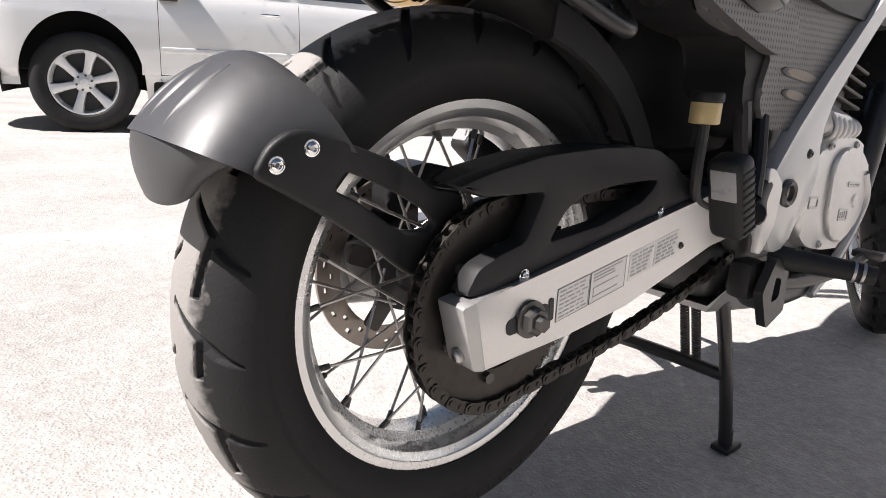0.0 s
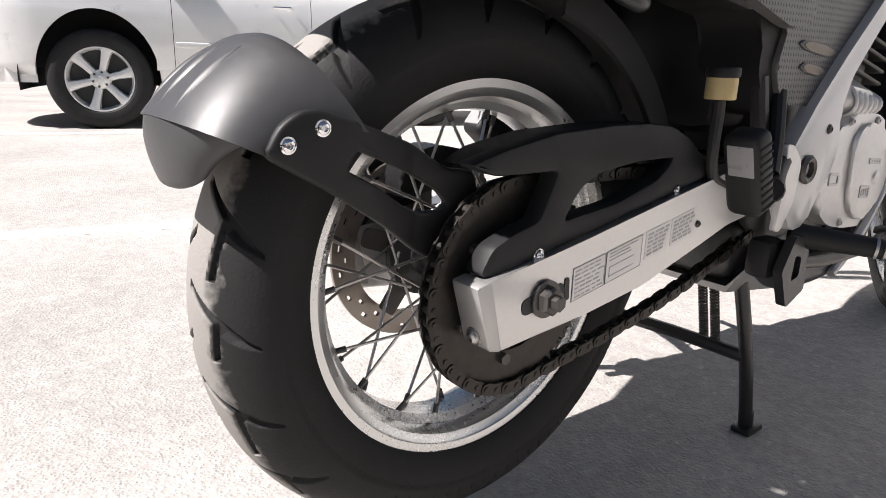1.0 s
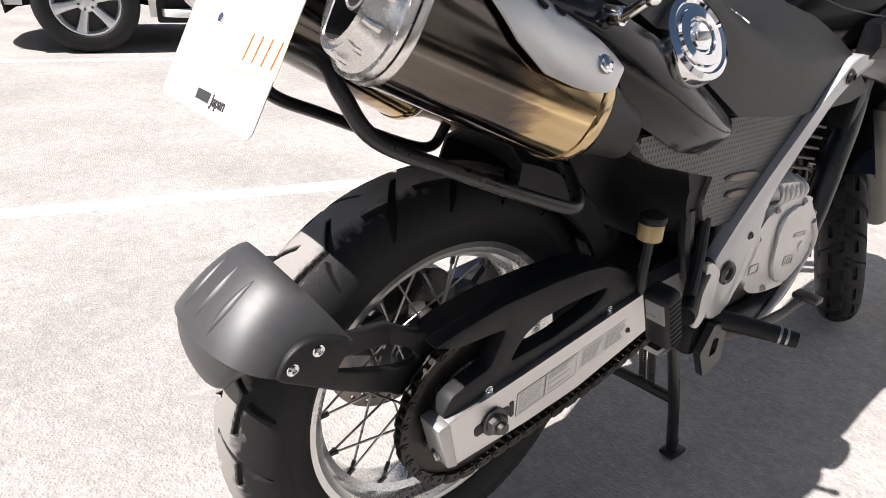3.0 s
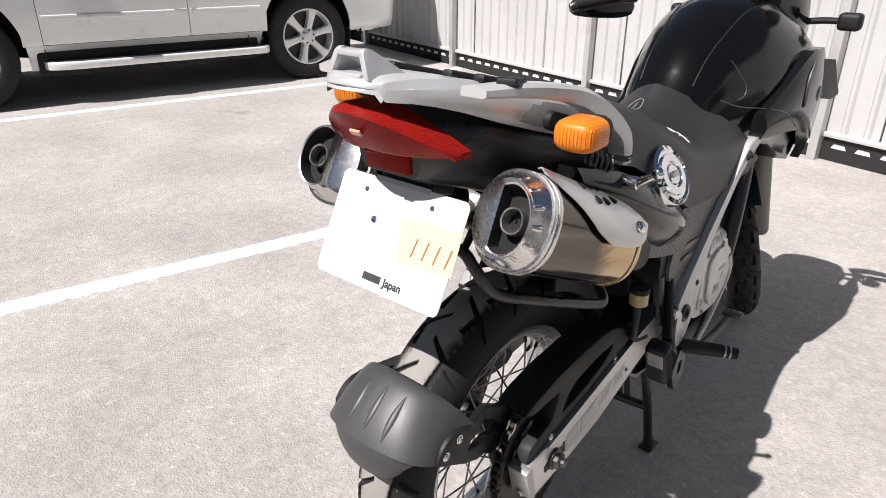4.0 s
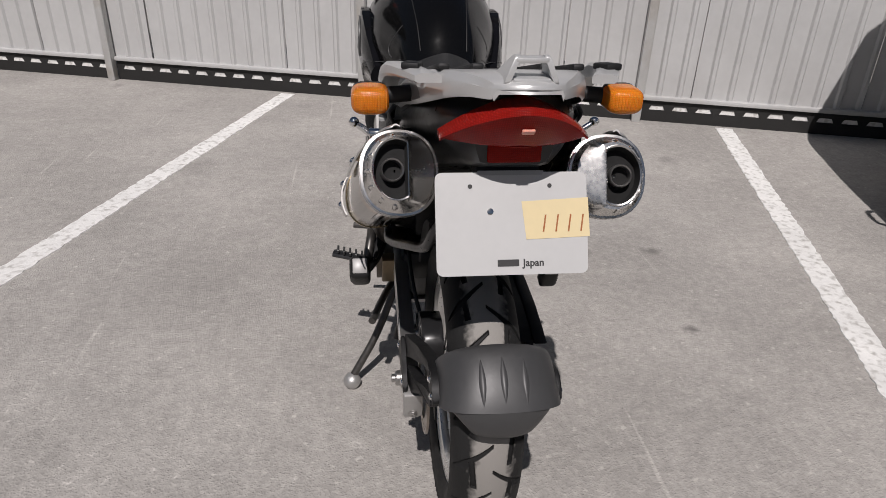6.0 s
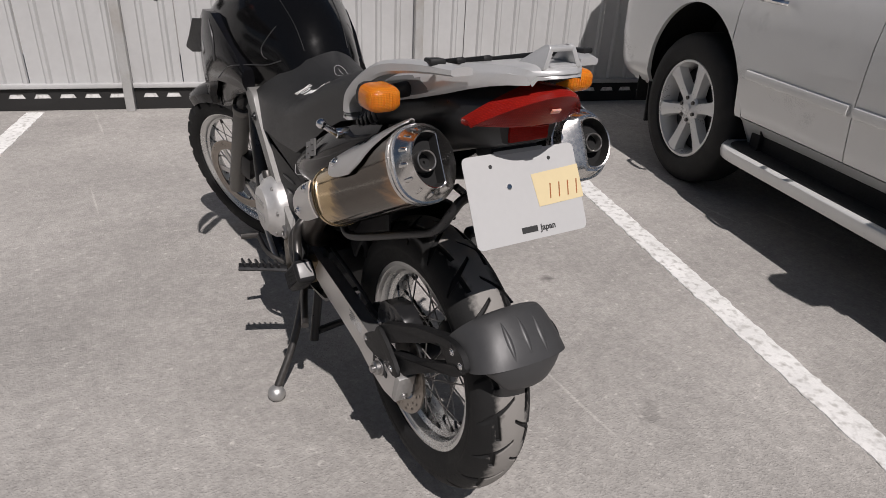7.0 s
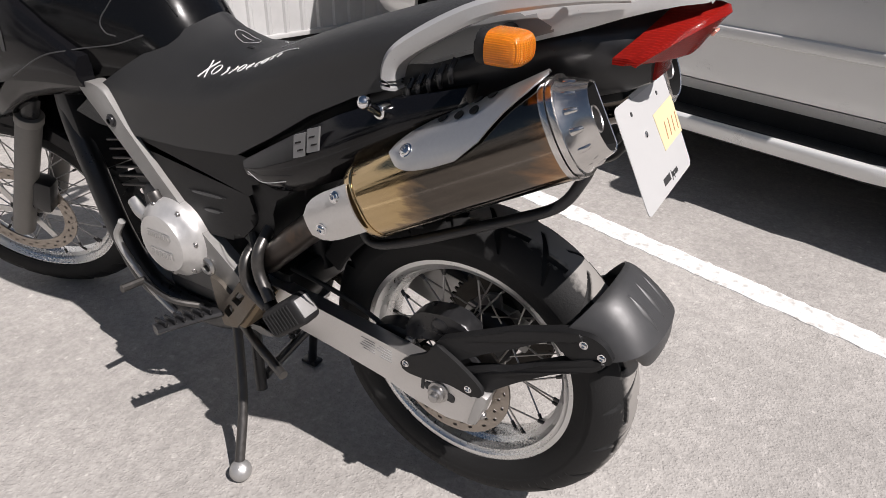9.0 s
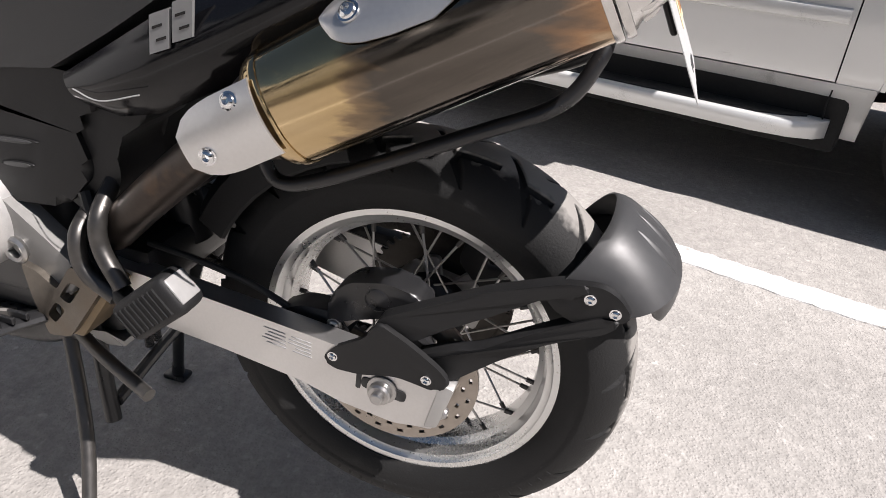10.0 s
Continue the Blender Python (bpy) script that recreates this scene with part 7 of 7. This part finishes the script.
# handlebar, grips, levers and guards
bm = bmesh.new()
BAR = [(-0.42, 1.055, 1.078), (-0.27, 1.075, 1.098), (-0.16, 1.075, 1.112), (-0.08, 1.05, 1.095), (0.08, 1.05, 1.095), (0.16, 1.075, 1.112), (0.27, 1.075, 1.098), (0.42, 1.055, 1.078)]
tube(bm, BAR, 0.011, 12, 6)
handlebar = part("handlebar", turned(raised(bm)), SATIN, bike, "black handlebar turned to one side")
for s in (1, -1):
    bm = bmesh.new()
    tube(bm, [(s * 0.285, 1.074, 1.096), (s * 0.35, 1.066, 1.088), (s * 0.42, 1.055, 1.078)], 0.0185, 14)
    part("grip", turned(raised(bm)), RUBBER, handlebar)
    bm = bmesh.new()
    cyl(bm, (s * 0.418, 1.055, 1.078), (s * 0.445, 1.05, 1.074), 0.0155, 0.012, 18, 0.003)
    part("bar_end", turned(raised(bm)), DARKSTEEL, handlebar)
    bm = bmesh.new()
    box(bm, (s * 0.25, 1.075, 1.10), (0.05, 0.04, 0.05), None, 0.01)
    part("switch_housing", turned(raised(bm)), BLACK, handlebar)
    bm = bmesh.new()
    box(bm, (s * 0.242, 1.053, 1.108), (0.024, 0.006, 0.022), None, 0.003)
    part("switch_button", turned(raised(bm)), mat("red_button", (0.45, 0.05, 0.03), 0.4), handlebar)
    bm = bmesh.new()
    tube(bm, [(s * 0.235, 1.12, 1.09), (s * 0.31, 1.125, 1.08), (s * 0.40, 1.115, 1.065)], 0.0075, 10, 6)
    part("lever", turned(raised(bm)), SATIN, handlebar)
    bm = bmesh.new()
    rows = []
    for j in range(17):
        t = j / 16
        x = s * (0.24 + 0.21 * t)
        y = 1.155 - 0.085 * t ** 3
        k = 0.25 + 0.75 * (1 - abs(2 * t - 1) ** 3) ** 0.5
        hi, lo, mid = 1.074 + (0.040 - 0.016 * t) * k, 1.074 - (0.042 - 0.012 * t) * k, 1.074
        rows.append([Vector((x, y, hi)), Vector((x, y + 0.010, mid)), Vector((x, y + 0.004, lo)), Vector((x, y - 0.004, lo - 0.002)), Vector((x, y + 0.001, mid)), Vector((x, y - 0.006, hi + 0.001))])
    skin(bm, rows)
    part("hand_guard", turned(raised(bm)), BLACK, handlebar, "black plastic hand guard")
    # front indicator on the fairing, seen from behind
    bm = bmesh.new()
    box(bm, (s * 0.232, 1.262, 1.035), (0.058, 0.045, 0.046), None, 0.012, 3)
    fi = part("front_indicator", bm, BLACK, bike, "black housing of a front indicator")
    bm = bmesh.new()
    tube(bm, [(s * 0.205, 1.262, 1.035), (s * 0.17, 1.255, 1.035), (s * 0.12, 1.24, 1.03)], 0.009, 10)
    part("stalk", bm, BLACK, fi)

# dash and small screen ahead of the bar
bm = bmesh.new()
skin(bm, [section(y, hb, zb, hw, zm, zt, 2.6) for y, hb, zb, hw, zm, zt in ((1.06, 0.09, 1.06, 0.10, 1.09, 1.125), (1.13, 0.11, 1.0, 0.125, 1.08, 1.15), (1.22, 0.12, 0.95, 0.135, 1.06, 1.18), (1.32, 0.11, 0.90, 0.12, 1.0, 1.12), (1.38, 0.07, 0.90, 0.08, 0.96, 1.04))])
nose = part("front_fairing", bm, GLOSS, bike, "black front fairing with a small dash")
bm = bmesh.new()
box(bm, (0, 1.075, 1.135), (0.16, 0.05, 0.07), pose(0, 0, 0, -35), 0.02, 3)
part("instrument_panel", bm, BLACK, nose)

for x, r in ((-0.045, 0.042), (0.05, 0.042)):
    bm = bmesh.new()
    q = Vector((0, -0.72, 0.69)).normalized()
    lathe(bm, [(0, -0.03), (r * 0.8, -0.03), (r, 0.0), (r, 0.008), (r * 0.92, 0.010), (r * 0.9, 0.004), (0, 0.004)], (x, 1.055, 1.165), 32, q, closed=False)
    dial = part("dial", bm, BLACK, nose, "round black instrument dial")
    bm = bmesh.new()
    lathe(bm, [(0, 0.005), (r * 0.88, 0.005), (r * 0.88, 0.0065), (0, 0.0065)], (x, 1.055, 1.165), 32, q, closed=False)
    part("dial_glass", bm, GLASS, dial)
bm = bmesh.new()
cyl(bm, (0, 1.02, 1.10), (0, 1.012, 1.135), 0.018, seg=20, bevel=0.003)
part("ignition_lock", bm, CHROME, nose)
# ---- parked cars ----
REAR, FRONT = 0.0, 2.79
ARCH_R, ARCH_H, AXLE_Z = 0.452, 0.540, 0.392


def side_at(z):
    """Half the body's width at a height."""
    pts = [(0.26, 0.80), (0.36, 0.838), (0.43, 0.885), (0.465, 0.916), (0.50, 0.928), (0.58, 0.938), (0.66, 0.948), (0.70, 0.949), (0.80, 0.95), (0.92, 0.946), (1.02, 0.932), (1.08, 0.915), (1.13, 0.885), (1.2, 0.86)]
    for a, b in zip(pts, pts[1:]):
        if z <= b[0]:
            t = max(0, (z - a[0]) / (b[0] - a[0]))
            return a[1] + (b[1] - a[1]) * t
    return pts[-1][1]


def ends_at(x):
    """How the body narrows towards nose and tail, and swells over the wheels."""
    k = 0.0
    if x > 3.17:
        k -= 0.30 * ((x - 3.17) / 0.55) ** 2.2
    if x < -0.62:
        k -= 0.16 * ((-0.62 - x) / 0.40) ** 2.2
    for c in (REAR, FRONT):
        k += 0.018 * math.exp(-((x - c) / 0.42) ** 2)
    return k


def body_panel(s, x0, x1, z0, z1):
    """A stretch of the car's side, cut out round the wheels, with folded edges."""
    bm = bmesh.new()
    nx, nz = max(3, int((x1 - x0) / 0.03)), max(2, int((z1 - z0) / 0.03))
    xs = [x0 + (x1 - x0) * i / nx for i in range(nx + 1)]
    for c in (REAR, FRONT):
        reach = ARCH_R * math.sqrt(1 - (max(0.0, z0 - AXLE_Z) / ARCH_H) ** 2)
        for k in range(33):
            x = c - reach * math.cos(math.pi * k / 32)
            if x0 < x < x1:
                xs = [q for q in xs if abs(q - x) > 0.004 or q in (x0, x1)] + [x]
    xs.sort()
    rows = []
    for x in xs:
        low = z0
        for c in (REAR, FRONT):
            if abs(x - c) < ARCH_R:
                low = max(low, AXLE_Z + ARCH_H * math.sqrt(1 - ((x - c) / ARCH_R) ** 2))
        row = []
        for j in range(nz + 1):
            z = low + (z1 - low) * j / nz
            y = side_at(z) + ends_at(x) * (1 - 0.3 * max(0, z - 0.8))
            row.append(bm.verts.new((x, s * y, z)))
        rows.append(row)
    for a, b in zip(rows, rows[1:]):
        for j in range(nz):
            bm.faces.new((a[j], b[j], b[j + 1], a[j + 1]))
    bmesh.ops.remove_doubles(bm, verts=bm.verts, dist=0.0015)
    edge = [e for e in bm.edges if e.is_boundary]
    got = bmesh.ops.extrude_edge_only(bm, edges=edge)
    for v in [g for g in got["geom"] if isinstance(g, bmesh.types.BMVert)]:
        v.co.y -= s * 0.022
    return bm


def car_wheel(car, x, s):
    c = Vector((x, s * 0.865, AXLE_Z))
    out = Vector((0, s, 0))
    bm = bmesh.new()
    lathe(bm, [(0.254, 0.06), (0.266, 0.075), (0.31, 0.085), (0.354, 0.078), (0.376, 0.062), (0.386, 0.05), (0.392, 0.03), (0.392, -0.09), (0.377, -0.13), (0.31, -0.15), (0.254, -0.14)], c, 56, out)
    tyre = part("wheel", bm, RUBBER, car, "six-spoke alloy wheel with a road tyre")
    bm = bmesh.new()
    lathe(bm, [(0.258, 0.058), (0.254, 0.066), (0.243, 0.066), (0.238, 0.05), (0.230, 0.02), (0.222, -0.10), (0.233, -0.12), (0.258, -0.10)], c, 48, out)
    part("rim", bm, ALLOY, tyre)
    bm = bmesh.new()
    lathe(bm, [(0.0, -0.03), (0.228, -0.03), (0.228, -0.05), (0, -0.05)], c, 40, out)
    part("brake_backing", bm, CARBLACK, tyre)
    m = Matrix.Translation(c) @ Vector((0, 0, 1)).rotation_difference(out).to_matrix().to_4x4()
    sp = None
    for i in range(6):
        a = 2 * math.pi * i / 6 + 0.25
        if sp is None:
            bm = bmesh.new()
            rows = []
            for r, w, h0, h1 in ((0.045, 0.030, -0.01, 0.046), (0.09, 0.031, -0.01, 0.048), (0.16, 0.034, 0.0, 0.056), (0.215, 0.042, 0.01, 0.062), (0.246, 0.056, 0.01, 0.064)):
                rows.append([Vector((r, -w, h0)), Vector((r, -w * 0.8, h1 - 0.006)), Vector((r, -w * 0.25, h1)), Vector((r, w * 0.25, h1)), Vector((r, w * 0.8, h1 - 0.006)), Vector((r, w, h0))])
            skin(bm, rows)
            sp = part("wheel_spoke", bm, ALLOY, tyre)
            sp.matrix_basis = m @ Matrix.Rotation(a, 4, "Z")
        else:
            again(sp, m @ Matrix.Rotation(a, 4, "Z"), tyre)
    bm = bmesh.new()
    lathe(bm, [(0, 0.062), (0.03, 0.060), (0.036, 0.054), (0.07, 0.046), (0.078, 0.036), (0.078, -0.02), (0, -0.02)], c, 32, out, closed=False)
    part("wheel_centre", bm, ALLOY, tyre)
    nut = None
    for i in range(6):
        a = 2 * math.pi * i / 6 + 0.25 + math.pi / 6
        p = c + Vector((0.058 * math.cos(a), s * 0.046, 0.058 * math.sin(a)))
        bm = bmesh.new()
        cyl(bm, p, p + out * 0.012, 0.0105, seg=6)
        part("wheel_nut", bm, DARKSTEEL, tyre)


def suv(label, seen):
    """A large silver-white off-road car; seen: the side (1 or -1) that gets the finer parts."""
    car = thing("car", label, "car", group="parked cars")
    for s in (1, -1):
        for name, x0, x1, z0, z1 in (("rear_quarter_panel", -1.0, 0.30, 0.42, 1.12), ("rear_door", 0.305, 1.082, 0.475, 1.12), ("front_door", 1.087, 2.215, 0.475, 1.12), ("front_wing", 2.22, 3.69, 0.42, 1.10), ("sill", 0.40, 2.36, 0.27, 0.47)):
            p = part(name, body_panel(s, x0, x1, z0, z1), CARPAINT, car, angle=50)
            if name.endswith("door"):
                hx = x0 + 0.16 if name == "front_door" else x0 + 0.12
                bm = bmesh.new()
                tube(bm, [(hx, s * 0.952, 1.00), (hx + 0.03, s * 0.985, 1.005), (hx + 0.14, s * 0.985, 1.005), (hx + 0.17, s * 0.952, 1.0)], 0.012, 10, 5)
                part("door_handle", bm, CHROME, p, "chrome door handle")
                bm = bmesh.new()
                a, b = (0.46 if name == "rear_door" else x0 + 0.01), x1 - 0.015
                rows = []
                for x in [a + (b - a) * i / 14 for i in range(15)]:
                    y = 0.949 + ends_at(x)
                    h = 1.0 if a + 0.08 < x else 0.55
                    rows.append([Vector((x, s * (y - 0.01), 0.705)), Vector((x, s * (y + 0.013), 0.695)), Vector((x, s * (y + 0.017), 0.675)), Vector((x, s * (y + 0.012), 0.658)), Vector((x, s * (y - 0.01), 0.650))])
                skin(bm, rows)
                part("side_moulding", bm, CARPAINT, p)
        # running board
        bm = bmesh.new()
        rows = []
        for x, w in ((0.385, -0.03), (0.392, 0.02), (0.408, 0.058), (0.435, 0.085), (0.475, 0.102), (0.54, 0.110), (0.6, 0.11), (2.02, 0.11), (2.14, 0.09), (2.21, 0.05), (2.24, 0.0)):
            rows.append([Vector((x, s * y, z)) for y, z in ((0.80, 0.345), (0.90 + w * 0.9, 0.345), (0.90 + w, 0.338), (0.90 + w * 1.02, 0.315), (0.90 + w * 0.9, 0.285), (0.80, 0.275))])
        skin(bm, rows)
        board = part("running_board", bm, CARPAINT, car, "body-coloured running board with a black tread", 50)
        bm = bmesh.new()
        rows = []
        for x, w in ((0.425, 0.0), (0.437, 0.035), (0.46, 0.060), (0.50, 0.078), (0.56, 0.086), (0.6, 0.086), (2.02, 0.086), (2.12, 0.05), (2.17, 0.012)):
            rows.append([Vector((x, s * y, z)) for y, z in ((0.82, 0.350), (0.895 + w, 0.350), (0.895 + w, 0.343), (0.82, 0.343))])
        skin(bm, rows)
        part("tread_mat", bm, CARBLACK, board)
        for x in (REAR, FRONT):
            car_wheel(car, x, s)
            bm = bmesh.new()
            lathe(bm, [(0.575, 0.10), (0.58, 0.10), (0.58, -0.42), (0.0, -0.42), (0.0, -0.415), (0.575, -0.415)], (x, s * 0.80, AXLE_Z + 0.0), 40, Vector((0, s, 0)))
            geom = [v for v in bm.verts if v.co.z < 0.25]
            bmesh.ops.delete(bm, geom=geom, context="VERTS")
            part("wheel_well", bm, WELL, car)
        bm = bmesh.new()
        prism(bm, rounded([(-0.44, 0.20), (-0.46, 0.45), (-0.455, 0.45), (-0.43, 0.20)], 0.001, 1), s * 0.70, s * 0.90, axis=1)
        part("mud_flap", bm, CARBLACK, car)
        bm = bmesh.new()
        skin(bm, [[Vector((x, s * y, z)) for y, z in ((0.85, zc - h), (0.985 + w, zc - h), (1.0 + w, zc), (0.985 + w, zc + h), (0.85, zc + h))] for x, zc, h, w in ((2.02, 1.19, 0.06, 0.06), (2.08, 1.19, 0.095, 0.10), (2.16, 1.19, 0.09, 0.08), (2.20, 1.19, 0.05, 0.02))])
        mirror = part("door_mirror", bm, CARPAINT, car)
        bm = bmesh.new()
        prism(bm, rounded([(2.06, 1.06), (2.22, 1.06), (2.20, 1.15), (2.08, 1.15)], 0.02), s * 0.86, s * 0.99, 0.008, axis=1)
        part("mirror_foot", bm, CARBLACK, mirror)
    # inner shell, floor, bumpers, bonnet, roof
    bm = bmesh.new()
    box(bm, (1.38, 0, 0.66), (1.80, 1.76, 0.86), None, 0.02)
    box(bm, (1.36, 0, 0.78), (4.32, 1.10, 0.62), None, 0.02)
    box(bm, (-0.72, 0, 0.80), (0.42, 1.6, 0.56), None, 0.02)
    box(bm, (3.44, 0, 0.80), (0.34, 1.5, 0.5), None, 0.02)
    part("inner_body", bm, WELL, car)
    bm = bmesh.new()
    rows = []
    for x, z, w in ((-1.0, 1.13, 0.80), (-0.9, 1.14, 0.86), (2.2, 1.14, 0.885), (2.55, 1.16, 0.86), (3.12, 1.12, 0.82), (3.52, 1.065, 0.74), (3.64, 1.025, 0.70), (3.72, 0.985, 0.62)):
        rim = max(w + 0.02, side_at(1.09) + ends_at(x) * 0.91 - 0.003) if x > 2.3 else w + 0.02
        rows.append([Vector((x, -rim, z - 0.05)), Vector((x, -w, z)), Vector((x, -w * 0.5, z + 0.025)), Vector((x, 0, z + 0.03)), Vector((x, w * 0.5, z + 0.025)), Vector((x, w, z)), Vector((x, rim, z - 0.05))])
    skin(bm, rows)
    part("bonnet_and_deck", bm, CARPAINT, car)
    for name, x, d, zl, zh in (("front_bumper", 3.68, 1, 0.36, 0.985), ("rear_bumper", -0.99, -1, 0.40, 1.08)):
        bm = bmesh.new()
        rows = []
        for j in range(13):
            t = -1 + 2 * j / 12
            y = 0.85 * t
            back = 0.34 * abs(t) ** 3
            rows.append([Vector((x + d * (0.06 - back), y, zl)), Vector((x + d * (0.11 - back), y, zl + 0.1)), Vector((x + d * (0.12 - back), y, zl + 0.22)), Vector((x + d * (0.06 - back), y, zl + 0.33)), Vector((x + d * (0.02 - back), y, zh)), Vector((x - d * (0.1 + back), y, zh - 0.03)), Vector((x - d * (0.1 + back), y, zl))])
        skin(bm, rows)
        part(name, bm, CARPAINT, car)
    bm = bmesh.new()
    cab = lambda x, wb, wt, zt: [Vector((x, y, z)) for y, z in ((-wb, 1.12), (-wb * 0.985, 1.25), (-wt, zt - 0.09), (-wt * 0.9, zt - 0.02), (0, zt), (wt * 0.9, zt - 0.02), (wt, zt - 0.09), (wb * 0.985, 1.25), (wb, 1.12))]
    skin(bm, [cab(-0.98, 0.80, 0.70, 1.30), cab(-0.88, 0.84, 0.70, 1.80), cab(-0.5, 0.87, 0.71, 1.85), (cab(0.8, 0.88, 0.72, 1.87)), cab(1.62, 0.88, 0.70, 1.84), cab(1.93, 0.87, 0.68, 1.74), cab(2.57, 0.84, 0.74, 1.20)])
    part("cabin", bm, CARPAINT, car)
    for s in (1, -1):
        for x0, x1, t0, t1 in ((-0.75, 0.08, -0.70, 0.08), (0.20, 1.10, 0.20, 1.10), (1.18, 2.15, 1.18, 1.84)):
            bm = bmesh.new()
            skin(bm, [[Vector((x0, s * 0.882, 1.17)), Vector((x1, s * 0.882, 1.17)), Vector((t1, s * 0.745, 1.70)), Vector((t0, s * 0.745, 1.70))], [Vector((x0, s * 0.862, 1.17)), Vector((x1, s * 0.862, 1.17)), Vector((t1, s * 0.725, 1.70)), Vector((t0, s * 0.725, 1.70))]])
            part("window", bm, GLASS, car)
    for x0, x1, z0, z1, w0, w1, name in ((2.51, 1.98, 1.245, 1.72, 0.74, 0.62, "windscreen"), (-0.965, -0.90, 1.38, 1.72, 0.66, 0.62, "rear_window")):
        bm = bmesh.new()
        o = 0.016 if x0 > 0 else -0.02
        skin(bm, [[Vector((x0 + k, -w0, z0 + abs(k))), Vector((x0 + k, w0, z0 + abs(k))), Vector((x1 + k, w1, z1 + abs(k))), Vector((x1 + k, -w1, z1 + abs(k)))] for k in (o, o * 2)])
        part(name, bm, GLASS, car)
    for s in (1, -1):
        bm = bmesh.new()
        rows = []
        for x, y, z, hh in ((3.28, 0.925, 1.02, 0.02), (3.42, 0.885, 1.01, 0.045), (3.56, 0.80, 0.995, 0.06), (3.68, 0.66, 0.97, 0.06), (3.74, 0.54, 0.95, 0.045)):
            rows.append([Vector((x, s * y, z - hh)), Vector((x + 0.012, s * (y + 0.02), z)), Vector((x, s * y, z + hh)), Vector((x - 0.09, s * (y - 0.08), z + hh)), Vector((x - 0.09, s * (y - 0.08), z - hh))])
        skin(bm, rows)
        part("headlamp", bm, mat("clear_headlamp", (0.45, 0.46, 0.47), 0.08, 0.3, coat=1.0), car, "clear wrap-round headlamp")
    bm = bmesh.new()
    box(bm, (3.785, 0, 0.86), (0.03, 0.86, 0.17), None, 0.012)
    grille = part("grille", bm, CARBLACK, car)
    for j in range(3):
        bm = bmesh.new()
        box(bm, (3.804, 0, 0.80 + j * 0.055), (0.012, 0.82, 0.018), None, 0.004)
        part("grille_bar", bm, CHROME, grille)
    return car


def park(car, e, u):
    """Sets a car with its rear axle at u, tail to the fence, its middle at e along it."""
    car.matrix_basis = Matrix.Translation(lot(e, u)) @ Matrix.Rotation(TURN - math.pi / 2, 4, "Z")


car_b = suv("silver-white four-wheel-drive car parked tail to the fence", -1)
park(car_b, 1.8325 + 0.90, 1.863)
car_a = copy_thing(car_b, Matrix.Translation(lot(-5.46 - 0.90, 1.92)) @ Matrix.Rotation(TURN - math.pi / 2, 4, "Z"))
tagged(car_a, "silver-white four-wheel-drive car beyond an empty parking bay")
